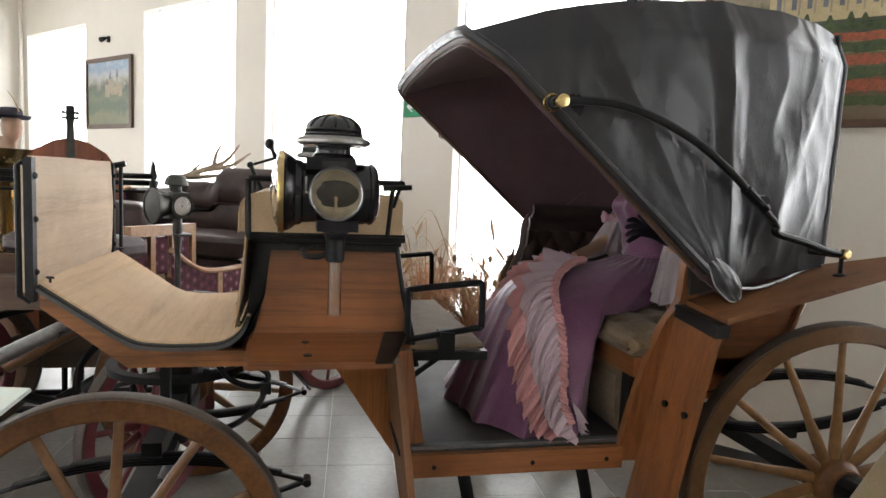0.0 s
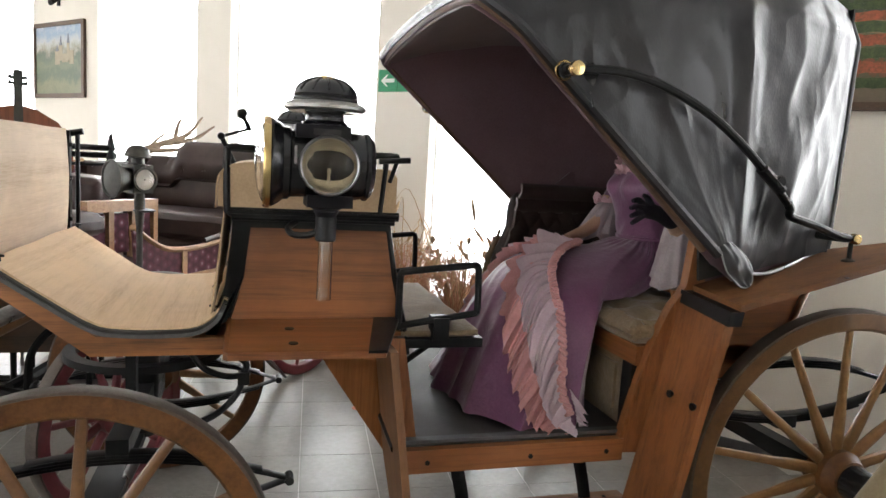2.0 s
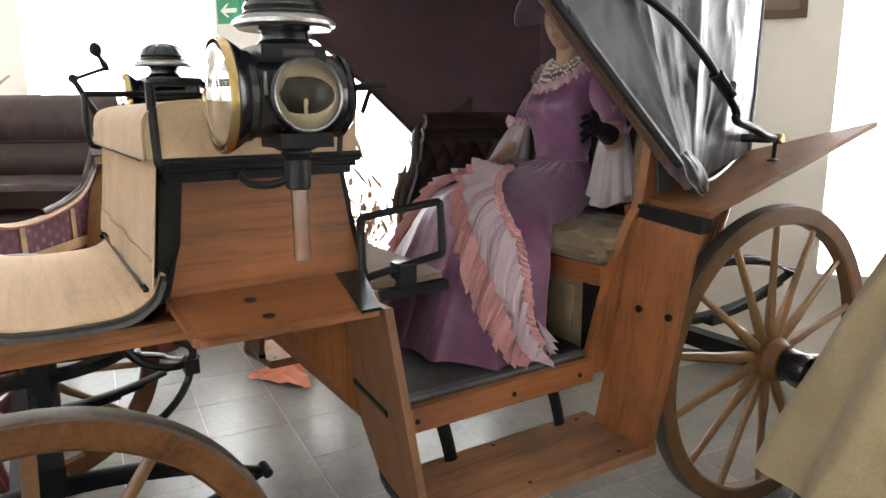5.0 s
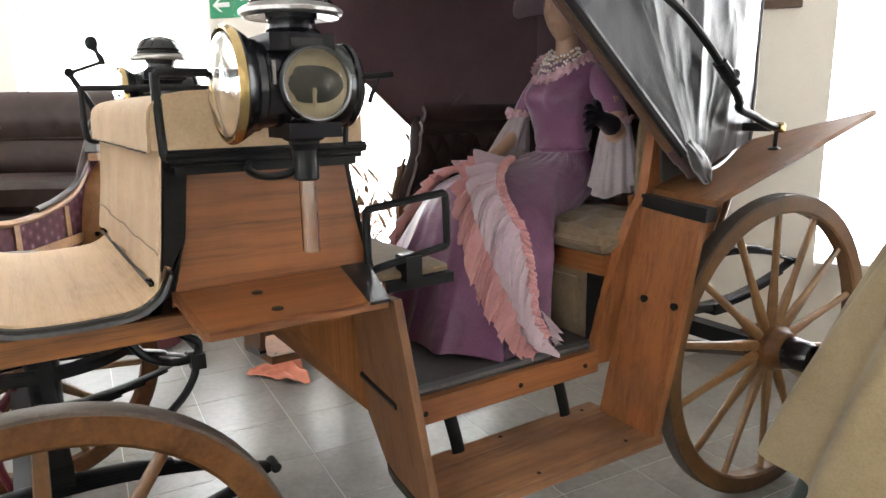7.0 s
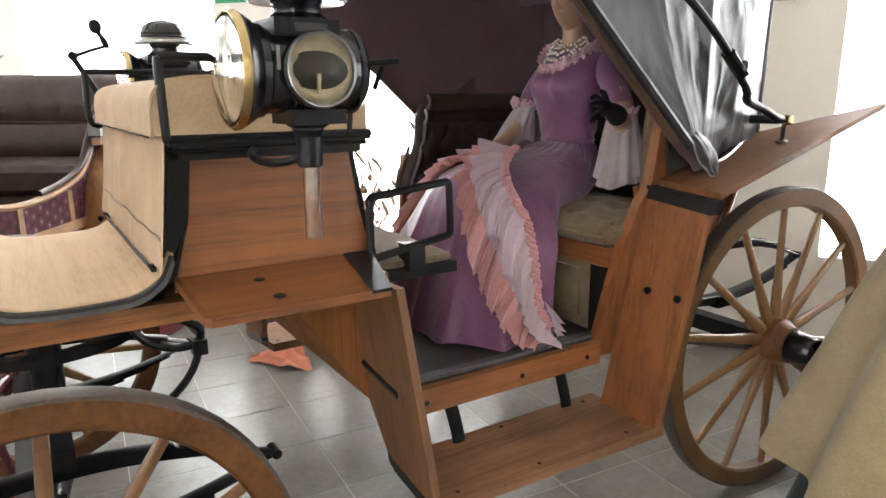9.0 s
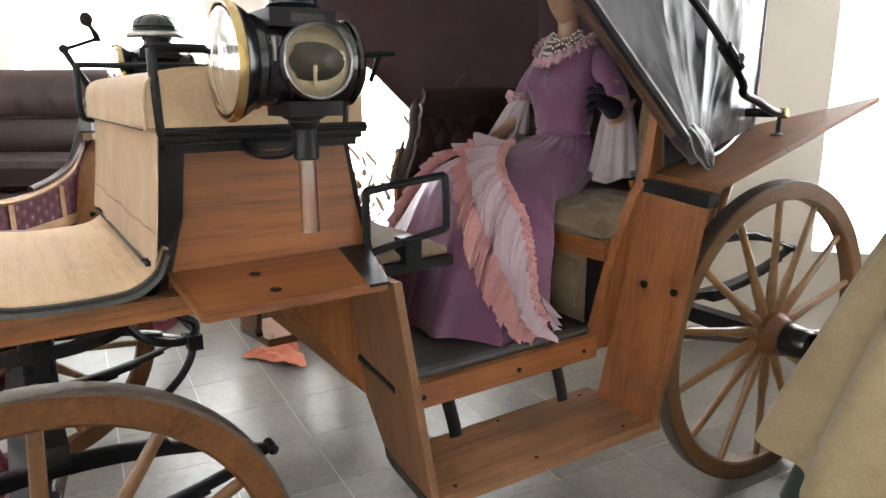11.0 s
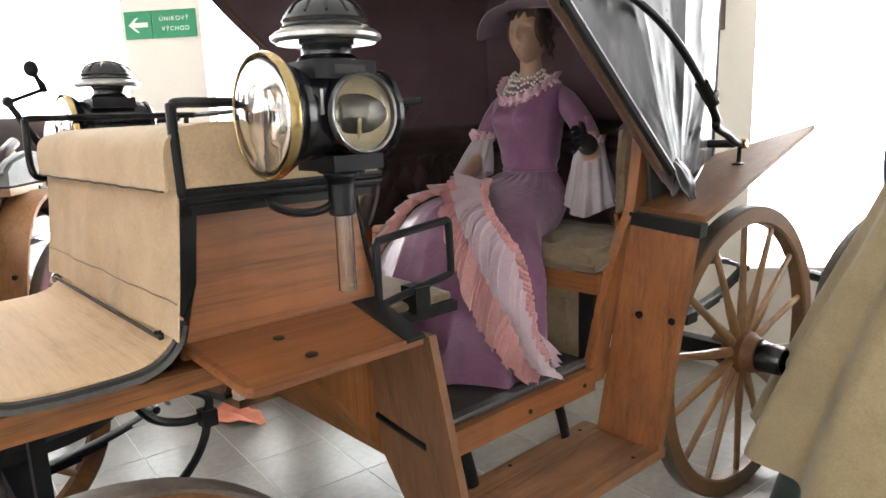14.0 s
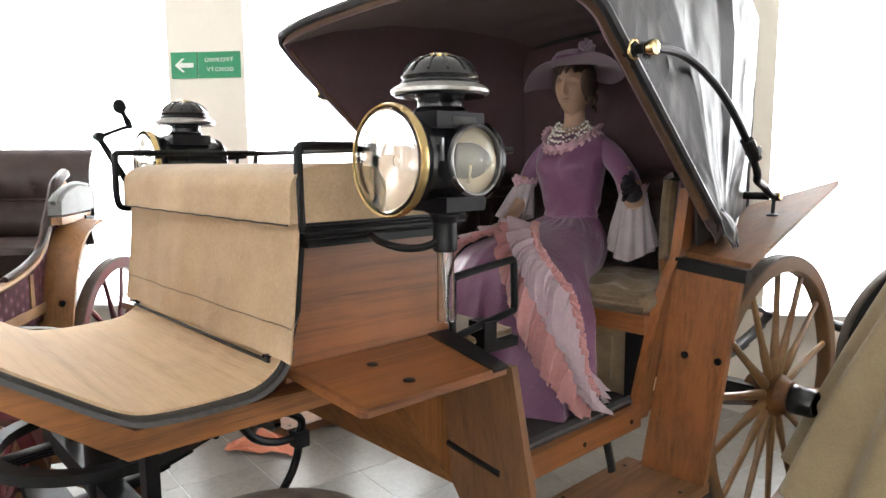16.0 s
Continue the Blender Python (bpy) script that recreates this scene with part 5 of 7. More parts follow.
def skirt(u, th, lift=0.0):
    """A point of the skirt: u by ring, th in degrees from the front, negative towards the path."""
    u = min(u, 6.99)
    th = (th + 180) % 360 - 180
    k = rings(SKIRT, u)
    c, front, near, back, away = (Vector(k[i:i + 3]) for i in (0, 3, 6, 9, 12))
    t = radians(th)
    ct, st = math.cos(t), math.sin(t)
    square = 2 + 0.7 * min(1, max(0, (u - 3) / 3))
    g = (abs(ct) ** square + abs(st) ** square) ** (-1 / square)
    arm = (front - c) * max(ct, 0) + (back - c) * max(-ct, 0) + (near - c) * max(-st, 0) + (away - c) * max(st, 0)
    grow = min(1, max(0, (u - 2.5) / 4.5))
    # soft folds that start at the lap and open towards the hem
    w = t * 4.3 + 0.9 * math.sin(t * 1.7 + 0.6) + 0.35 * u
    ridge = lambda a: (1 - abs(math.sin(a))) ** 1.6
    fold = 0.034 * grow ** 1.4 * (ridge(w) - 0.35) + 0.020 * grow ** 1.6 * (ridge(t * 7.1 + 1.3 * math.sin(t * 2.2) + 0.2 * u + 0.7) - 0.35)
    fold += 0.010 * noise.noise(Vector((th * 0.045, u * 0.9, 3))) * min(1, u)
    # pulls that run from the waist across the lap, and gathers below the waist seam
    pull = 0.013 * ridge(t * 2.6 + u * 1.35 + 0.5 * math.sin(u * 2)) * math.exp(-((u - 2.3) / 1.5) ** 2) * (th < 10)
    gather = 0.007 * math.sin(t * 30 + math.sin(t * 5)) * math.exp(-((u - 0.5) / 0.6) ** 2)
    p = c + arm * g + arm.normalized() * (fold + pull + gather + lift)
    p.z = max(p.z, 0.664)
    if p.x > 1.035 and p.z < 1.066:
        p.z = 1.066
    return p


dress = thing("dress", (0.9, MY, 0.656), "long mauve satin dress with pink and lavender flounces", "dress")
part("skirt", sheet(lambda u, v: skirt(u * 7, v * 360), 90, 220, 0.0, True), SATIN, dress)


def flounce(top, low, waves, amp, lift, steps=420, across=18, near=0.10, zig=0.08, seed=0.0, fine=3.0):
    """A gathered cascade between two lines (u, th) on the skirt: big lapped folds with finer gathers and a stepped edge."""
    def f(s, w):
        q = s * waves + 0.55 * noise.noise(Vector((s * waves * 0.37, 2.0, seed))) + 0.30 * noise.noise(Vector((s * waves * 0.9, 5.0, seed)))
        saw = q - math.floor(q)
        saw = 0.5 - 0.5 * math.cos(math.pi * (saw / 0.68 if saw < 0.68 else (1 - saw) / 0.32))
        ph = q * 2 * math.pi * fine + 1.3 * noise.noise(Vector((s * waves * 1.7, 1.0, seed)))
        along = min(1, max(0, s + near * w * math.sin(math.pi * min(1, s * 1.1))))
        a, b = rings(top, s * (len(top) - 1)), rings(low, along * (len(low) - 1))
        k = w * (1 + zig * (saw - 0.55) + 0.012 * math.sin(ph))
        uu, tt = a[0] + (b[0] - a[0]) * k, a[1] + (b[1] - a[1]) * k
        p = skirt(uu, tt)
        out = (p - Vector(rings(SKIRT, min(uu, 6.9))[:3])).normalized()
        lapped = amp * (0.15 + 0.85 * w) * saw ** 1.3
        gathers = amp * (0.30 + 0.16 * w) * (1 - abs(math.sin(ph / 2))) ** 1.2 * (1 - 0.25 * w)
        edge = 0.22 * amp * math.sin(ph + 1) * max(0, w - 0.8) * 5
        r = p + out * (lift + 0.004 + 0.008 * w + lapped + gathers + edge)
        r.z = max(r.z, 0.668)
        return r
    return sheet(f, steps, across, 0.0)


BRAID = [(2.05, -6), (2.45, -12), (2.85, -21), (3.35, -32), (3.8, -45), (4.2, -57), (4.9, -71), (5.5, -78), (6.2, -92), (6.8, -104)]
LAVLINE = [(2.35, 0), (2.95, -6), (3.45, -13), (3.95, -22), (4.5, -33), (5.0, -45), (5.6, -57), (6.1, -67), (6.55, -80), (6.92, -98)]
PINKLINE = [(2.5, 3), (3.15, -3), (3.7, -9), (4.2, -17), (4.8, -26), (5.4, -37), (5.95, -48), (6.45, -60), (6.85, -75), (6.98, -94)]
part("pink_flounce", flounce(BRAID, PINKLINE, 13, 0.034, 0.006, seed=1.0), PINK, dress, "salmon pink under-flounce")
part("lavender_flounce", flounce(BRAID, LAVLINE, 11, 0.042, 0.022, seed=4.0), LAVENDER, dress, "pale lavender flounce")


def ruche(path, waves, r, lift):
    """Two gathered strands that wind about a line on the skirt, puffed between the stitches."""
    n = waves * 8
    strands = []
    for turn in (0.0, math.pi):
        pts, rad = [], []
        for i in range(n + 1):
            k = i / n
            a = rings(path, k * (len(path) - 1))
            b = rings(path, max(0, k - 0.01) * (len(path) - 1)) if k > 0.5 else rings(path, (k + 0.01) * (len(path) - 1))
            p, q = skirt(a[0], a[1]), skirt(b[0], b[1])
            out = (p - Vector(rings(SKIRT, min(a[0], 6.9))[:3])).normalized()
            side = (q - p).normalized().cross(out)
            ph = k * waves * math.pi + turn + 1.6 * noise.noise(Vector((k * 37, turn, 2)))
            puff = 1 + 0.5 * noise.noise(Vector((k * 61, turn, 7)))
            pts.append(p + side * (0.75 * r * math.sin(ph) * puff) + out * (lift + 0.5 * r * math.cos(ph)))
            rad.append(r * (0.42 + 0.30 * abs(math.sin(ph * 1.5 + 0.6))) * puff)
        strands.append(tube(pts, rad, 8, flat=0.8))
    return add(*strands)


part("braid", ruche(BRAID[:9], 62, 0.0135, 0.036), PINK, dress, "ruched pink braid")
FARLINE = [(2.05, -4), (2.45, 14), (2.9, 30), (3.5, 42), (4.2, 50), (5.0, 54), (5.8, 57)]
part("pink_flounce", flounce(FARLINE, [(a + 0.75, b + 2) for a, b in FARLINE], 13, 0.026, 0.004, 240, seed=7.0), PINK, dress, "salmon pink flounce over the lap")
part("lavender_flounce", flounce(FARLINE, [(a + 0.36, b + 1) for a, b in FARLINE], 11, 0.026, 0.016, 220, seed=9.0), LAVENDER, dress)
part("braid", ruche(FARLINE, 38, 0.0105, 0.026), PINK, dress)
part("under_hem", flounce([(5.5, -88), (6.0, -97), (6.5, -106), (6.85, -114)], [(5.9, -104), (6.35, -111), (6.75, -118), (6.97, -126)], 5, 0.022, 0.006, 90, seed=3.0), LAVENDER, dress)

# centre x, y, z; half depth, half width
BODICE = [(1.385, 2.875, 1.250, 0.088, 0.122), (1.385, 2.875, 1.30, 0.090, 0.126), (1.383, 2.875, 1.37, 0.100, 0.143), (1.380, 2.878, 1.44, 0.112, 0.158), (1.385, 2.88, 1.50, 0.112, 0.166),
          (1.40, 2.88, 1.55, 0.100, 0.168), (1.412, 2.88, 1.595, 0.078, 0.145), (1.415, 2.88, 1.622, 0.058, 0.105)]


def bodice(u, v):
    cx, cy, cz, a, b = rings(BODICE, u * (len(BODICE) - 1))
    t = v * 2 * math.pi
    bust = 0.034 * math.exp(-((cz - 1.475) / 0.05) ** 2) * sum(math.exp(-((math.sin(t) - s * 0.45) / 0.28) ** 2) for s in (-1, 1)) * max(0, math.cos(t))
    crease = 0.004 * math.sin(cz * 70 + 4 * math.sin(t * 2)) * math.exp(-((cz - 1.30) / 0.06) ** 2) + 0.004 * noise.noise(Vector((cz * 14, t * 2, 2)))
    return (cx - (a + bust + crease) * math.cos(t), cy + (b + crease) * math.sin(t), cz)


part("bodice", sheet(bodice, 50, 64, 0.002, True), SATIN, dress)
part("waist_seam", tube([Vector(bodice(0.06, i / 48)) + Vector((0, 0, 0.004)) for i in range(48)], 0.006, 6, True), SATIN, dress)


def collar(u, v):
    """A gathered frill round the scooped neck: u round, v across."""
    a = 2 * math.pi * u
    drop = max(0, math.cos(a)) ** 1.3
    base = Vector((1.40 - (0.078 + 0.045 * drop) * math.cos(a), 2.882 + 0.118 * math.sin(a), 1.622 - 0.085 * drop))
    out = Vector((-math.cos(a), 0.9 * math.sin(a), 0.25)).normalized()
    ph = a * 27 + 0.8 * math.sin(a * 5)
    w = v - 0.5
    return base + Vector((0, 0, -0.042 * w)) + out * (0.006 + 0.022 * abs(w) + 0.009 * math.sin(ph) * abs(2 * w)) + Vector((0, 0, 0.005 * math.cos(ph) * w))


part("collar", sheet(collar, 420, 8, 0.0), FRILL, dress, "pink gathered lace collar")


def limb(pts, radii, n=18):
    P = spline([tuple(p) for p in pts], 6)
    R = spline([(r, 0, 0) for r in radii], 6)
    return tube(P, [max(0.003, q.x) for q in R], n)


NEAR_ARM = [(1.425, 2.775, 1.570), (1.415, 2.705, 1.525), (1.39, 2.62, 1.445), (1.36, 2.565, 1.37), (1.33, 2.535, 1.335)]
FAR_ARM = [(1.425, 2.985, 1.570), (1.41, 3.045, 1.525), (1.385, 3.09, 1.455), (1.36, 3.10, 1.40)]
part("sleeve", limb(NEAR_ARM[:4], (0.042, 0.046, 0.046, 0.050)), SATIN, dress)
part("sleeve", limb(FAR_ARM, (0.042, 0.045, 0.044, 0.042)), SATIN, dress)


def cuff(at, r0, length, waves, flare, lean=(0, 0, 0)):
    def f(u, v):
        a = 2 * math.pi * v
        r = r0 + flare * u + 0.010 * u * math.sin(waves * a) + 0.004 * math.sin(3 * a + u * 4)
        return (at[0] + r * math.cos(a) + lean[0] * u, at[1] + r * math.sin(a) + lean[1] * u, at[2] - length * u * (1 + 0.12 * math.sin(2 * a + 1)) + lean[2] * u)
    return sheet(f, 16, 90, 0.0015, True)


part("lace_cuff", cuff((1.35, 2.55, 1.375), 0.05, 0.235, 11, 0.045, (0.0, 0.0, 0)), SHEER, dress, "hanging sheer lace cuff")
part("lace_cuff", cuff((1.355, 3.10, 1.405), 0.040, 0.165, 9, 0.040, (-0.05, 0.03, 0)), SHEER, dress, "hanging sheer lace cuff")
for at in ((1.365, 2.555, 1.388), (1.352, 3.098, 1.408)):
    part("sleeve_frill", sheet(lambda u, v: (at[0] - 0.012 + (0.046 + 0.010 * u + 0.003 * math.sin(13 * 6.283 * v)) * math.cos(6.283 * v), at[1] + (0.048 + 0.010 * u + 0.003 * math.sin(13 * 6.283 * v)) * math.sin(6.283 * v), at[2] + 0.006 * math.sin(13 * 6.283 * v) * u + 0.024 * (u - 0.5)), 6, 160, 0.002, True), FRILL, dress)
    for k in range(5):
        a = 1.257 * k
        part("bow_loop", sheet_ball(Vector((at[0] - 0.062, at[1] + 0.016 * math.cos(a), at[2] + 0.006 + 0.016 * math.sin(a))), 0.010, 0.013, 0.012, 10, 8), FRILL, dress)


def mannequin_woman():
    """Head, neck, arms and hands under the clothes, as one plain figure."""
    hx, hy, hz = 1.375, 2.865, 1.800
    bm = sheet_ball(Vector((0, 0, 0)), 1, 1, 1, 72, 60)
    for v in bm.verts:
        x, y, z = v.co
        w = 0.072 - 0.016 * max(0, -z) ** 1.3
        q = Vector((x * 0.090, y * w, z * 0.115))
        if x < 0:
            q.x *= 1.0 - 0.10 * max(0, -z)
            hump = lambda cy, cz, wy, wz: math.exp(-((y - cy) / wy) ** 2 - ((z - cz) / wz) ** 2)
            q.x -= 0.016 * hump(0, -0.05, 0.10, 0.22) + 0.012 * hump(0, -0.20, 0.15, 0.07)
            q.x -= 0.007 * hump(0, -0.82, 0.35, 0.13) + 0.008 * hump(0, -0.46, 0.26, 0.045) + 0.008 * hump(0, -0.57, 0.22, 0.05)
            q.x += 0.004 * hump(0, -0.515, 0.24, 0.02)
            for e in (-1, 1):
                q.x += 0.016 * hump(e * 0.42, 0.12, 0.19, 0.10) - 0.008 * hump(e * 0.42, 0.10, 0.12, 0.06) - 0.004 * hump(e * 0.42, 0.30, 0.26, 0.06) - 0.004 * hump(e * 0.52, -0.22, 0.2, 0.16)
        v.co = q
    moved(bm, Matrix.Translation((hx, hy, hz)) @ Matrix.Rotation(radians(14), 4, "Z"))
    neck = limb([(1.41, 2.88, 1.58), (1.405, 2.878, 1.65), (1.39, 2.87, 1.72), (1.385, 2.868, 1.77)], (0.075, 0.047, 0.043, 0.05), 20)
    near = limb([(1.36, 2.565, 1.40), (1.335, 2.535, 1.338), (1.31, 2.525, 1.352), (1.26, 2.50, 1.375), (1.16, 2.447, 1.397)], (0.04, 0.042, 0.038, 0.032, 0.024))
    far = limb([(1.36, 3.10, 1.42), (1.33, 3.10, 1.33), (1.24, 3.07, 1.275), (1.12, 3.02, 1.235)], (0.038, 0.036, 0.028, 0.022))
    hand = [sheet_ball(Vector((1.075, 3.0, 1.225)), 0.05, 0.032, 0.02, 16, 10)]
    torso = limb([(1.40, 2.878, 1.20), (1.40, 2.878, 1.40), (1.41, 2.88, 1.55), (1.41, 2.88, 1.60)], (0.06, 0.07, 0.065, 0.05), 16)
    up_near = limb([(1.415, 2.86, 1.555), (1.42, 2.74, 1.55), (1.39, 2.62, 1.46), (1.35, 2.55, 1.37)], (0.03, 0.033, 0.035, 0.033))
    up_far = limb([(1.415, 2.90, 1.555), (1.42, 3.02, 1.55), (1.39, 3.09, 1.48), (1.355, 3.10, 1.40)], (0.03, 0.033, 0.035, 0.033))
    return solid("mannequin", add(bm, neck, near, far, torso, up_near, up_far, *hand), SKIN, "seated female display mannequin with pale painted skin", "mannequin")


mannequin_woman()

glove = thing("glove", (1.25, 2.50, 1.38), "black lace glove on the mannequin's raised hand", "glove")
part("palm", limb([(1.27, 2.505, 1.372), (1.22, 2.475, 1.385), (1.17, 2.45, 1.395), (1.12, 2.432, 1.405), (1.085, 2.42, 1.405)], (0.036, 0.031, 0.026, 0.028, 0.018)), BLACKLACE, glove)
for dz, dy, ln in ((0.026, -0.002, 0.055), (0.010, -0.008, 0.065), (-0.008, -0.006, 0.06), (-0.024, 0.0, 0.05)):
    part("finger", limb([(1.10, 2.424 + dy, 1.404 + dz * 0.7), (1.10 - ln * 0.55, 2.412 + dy, 1.404 + dz * 1.3), (1.10 - ln, 2.405 + dy, 1.396 + dz * 1.5)], (0.012, 0.010, 0.007), 10), BLACKLACE, glove)
part("thumb", limb([(1.13, 2.425, 1.42), (1.105, 2.41, 1.445), (1.085, 2.402, 1.455)], (0.014, 0.011, 0.007), 10), BLACKLACE, glove)

necklace = thing("necklace", (1.33, 2.88, 1.56), "tangled strings of pearls round the mannequin's neck", "necklace")
pearl_me = None
rnd = random.Random(5)
for row in range(4):
    n = 22 + 3 * row
    for i in range(n):
        a = (i / (n - 1) - 0.5) * 3.9
        fx = 1.395 - (0.062 + 0.011 * row) * math.cos(a) - 0.01
        p = Vector((fx + rnd.uniform(-0.003, 0.003), 2.878 + (0.070 + 0.010 * row) * math.sin(a), 1.655 - 0.013 * row - (0.030 + 0.012 * row) * max(0, math.cos(a)) + rnd.uniform(-0.005, 0.005)))
        if pearl_me is None:
            pearl_me = mesh_of("bead", sheet_ball(Vector((0, 0, 0)), 0.0062, 0.0062, 0.0062, 8, 6), PEARL)
        ob = new("bead", pearl_me)
        ob.parent = necklace
        ob.location = p - necklace.location

wig = thing("wig", (1.42, 2.868, 1.75), "brown wig with hanging ringlets on the mannequin", "wig")
part("cap", sheet(lambda u, v: (1.395 + 0.088 * math.cos(v * 2 * math.pi) * (1 if math.cos(v * 2 * math.pi) > 0 else 1.12) * math.cos(u * 1.5) + 0.004 * math.sin(v * 90), 2.866 + 0.077 * math.sin(v * 2 * math.pi) * math.cos(u * 1.5), 1.848 + 0.080 * math.sin(u * 1.5)), 14, 80, 0.0, True), HAIR, wig)
for i, (x, y) in enumerate(((1.372, 2.942), (1.39, 2.946), (1.41, 2.946), (1.43, 2.938), (1.372, 2.794), (1.39, 2.79), (1.41, 2.788), (1.43, 2.796))):
    pts = [(x + 0.006 * math.cos(k * 0.9 + i), y + 0.006 * math.sin(k * 0.9 + i), 1.845 - 0.0075 * k) for k in range(15 + (i % 4) * 2)]
    part("ringlet", tube(pts, [0.0095] * (len(pts) - 3) + [0.005, 0.004, 0.002], 7), HAIR, wig)

for sy in (2.797, 2.935):
    part("side_hair", sheet_ball(Vector((1.375, sy, 1.815)), 0.045, 0.020, 0.058, 16, 12), HAIR, wig)

hat = thing("hat", (1.38, 2.868, 1.87), "wide mauve felt hat with a curling brim and rosette", "hat")


def brim(u, v):
    a = 2 * math.pi * v
    r = 0.085 + 0.125 * u
    lift = u * u * (0.030 * math.cos(a - 3.79) - 0.075 * max(0, math.cos(a - 2.05)) ** 2 - 0.035 * max(0, math.cos(a - 5.5)) ** 2 + 0.008 * math.sin(5 * a))
    return (1.385 + 0.92 * r * math.cos(a), 2.868 + 1.06 * r * math.sin(a), 1.893 + lift - 0.012 * u)


part("brim", sheet(brim, 14, 90, 0.004, True), HATCLOTH, hat)
part("crown", lathe([(0.092, 1.885), (0.095, 1.90), (0.092, 1.928), (0.082, 1.946), (0.05, 1.955), (0.004, 1.957)], (1.39, 2.868, 0), "z", 40, False), HATCLOTH, hat)
part("band", lathe([(0.0965, 1.895), (0.099, 1.905), (0.0985, 1.922), (0.0955, 1.928)], (1.39, 2.868, 0), "z", 40, False), SATIN, hat)
part("rosette", sheet(lambda u, v: (1.335 - 0.012 * math.sin(u * 3) + 0.008 * math.sin(v * 44), 2.775 + (0.008 + 0.035 * u) * math.cos(6.283 * v), 1.940 + (0.008 + 0.036 * u) * math.sin(6.283 * v) + 0.004 * math.sin(9 * 6.283 * v)), 12, 70, 0.002, True), HATCLOTH, hat)

# ---- standing figure in a long cape beside the rear wheel ----
CAPE = weave("beige_wool_cape", (0.27, 0.205, 0.110), (0.40, 0.32, 0.19), 300, 0.9, 0.3, stain=3, crease=0.35)
GREEN = weave("dark_green_skirt_cloth", (0.02, 0.035, 0.028), (0.045, 0.065, 0.052), 300, 0.85, 0.3)
SLATE = weave("slate_blue_cloth", (0.05, 0.06, 0.085), (0.09, 0.10, 0.135), 300, 0.85, 0.3)
SX, SY = 1.87, 1.50


def robe(table, waves, amp, phase=0.0):
    def f(u, v):
        z, r = rings(table, u * (len(table) - 1))
        a = 2 * math.pi * v
        k = min(1, max(0, (1.35 - z) / 0.6))
        q = r * (1 + amp * k * math.sin(waves * a + phase + 1.2 * math.sin(z * 3)) + 0.03 * noise.noise(Vector((math.cos(a) * 2, math.sin(a) * 2, z * 2 + phase))))
        return (SX + q * math.cos(a), SY + q * math.sin(a), z + 0.02 * k * math.sin(3 * a + 2))
    return f


costume = thing("costume", (SX, SY, 0), "long beige cape over a dark green skirt on a standing mannequin", "costume")
part("skirt", sheet(robe([(1.05, 0.12), (0.8, 0.25), (0.4, 0.39), (0.012, 0.50)], 13, 0.05), 40, 120, 0.004, True), GREEN, costume, "dark green underskirt")
part("cape", sheet(robe([(1.40, 0.15), (1.32, 0.19), (1.1, 0.265), (0.84, 0.365), (0.56, 0.470), (0.28, 0.570)], 11, 0.085, 1.0), 50, 140, 0.005, True), CAPE, costume, "beige wool cape")
part("jacket", sheet(robe([(1.10, 0.13), (1.2, 0.135), (1.34, 0.155), (1.46, 0.16), (1.52, 0.12), (1.56, 0.06)], 5, 0.02, 2.0), 30, 60, 0.004, True), SLATE, costume, "slate blue jacket")
part("sleeve", limb([(SX + 0.04, SY + 0.14, 1.47), (SX + 0.04, SY + 0.19, 1.33), (SX - 0.02, SY + 0.18, 1.18)], (0.065, 0.062, 0.05)), SLATE, costume)
part("sleeve", limb([(SX + 0.02, SY - 0.15, 1.47), (SX + 0.04, SY - 0.2, 1.33), (SX, SY - 0.2, 1.18)], (0.065, 0.062, 0.05)), SLATE, costume)
solid("mannequin", add(limb([(SX, SY, 1.02), (SX, SY, 1.3), (SX, SY, 1.5), (SX, SY, 1.58), (SX - 0.01, SY, 1.66)], (0.10, 0.11, 0.10, 0.05, 0.05)), sheet_ball(Vector((SX - 0.01, SY, 1.74)), 0.09, 0.08, 0.115, 24, 16),
      lathe([(0.14, 0.0), (0.14, 0.012), (0.012, 0.02), (0.012, 1.04)], (SX, SY, 0), "z", 24)), SKIN, "standing display mannequin on a pole under a cape", "mannequin")

# ---- second carriage, behind ----
C2 = Matrix(((0.537, -0.844, 0, 0.03), (0.844, 0.537, 0, 4.76), (0, 0, 1, 0), (0, 0, 0, 1)))
PALEWOOD = wood("pale_brown_wood", (0.17, 0.085, 0.035), (0.38, 0.21, 0.10), "x", 0.4)
BENTWOOD = wood("pale_bent_board", (0.15, 0.066, 0.024), (0.34, 0.165, 0.066), "z", 0.4)


def buttoned():
    """Burgundy cloth with pale crossed stitches."""
    m, t, b = material("burgundy_buttoned_cloth")
    v = coords(t, (22, 22, 22), (0, 45, 0))
    vor = node(t, "TexVoronoi", Scale=1.0, Randomness=0.15)
    big = node(t, "TexNoise", Scale=9, Detail=4)
    t.links.new(v, vor.inputs["Vector"])
    t.links.new(coords(t), big.inputs["Vector"])
    k = node(t, "Math")
    k.operation = "MULTIPLY_ADD"
    t.links.new(big.outputs[0], k.inputs[0])
    k.inputs[1].default_value = 0.3
    t.links.new(vor.outputs["Distance"], k.inputs[2])
    t.links.new(ramp(t, k.outputs[0], ((0.22, (0.30, 0.20, 0.24)), (0.40, (0.13, 0.035, 0.055)), (0.8, (0.055, 0.010, 0.018)))), b.inputs["Base Color"])
    b.inputs["Roughness"].default_value = 0.8
    bump(t, b, k.outputs[0], 0.5, 0.004)
    return m


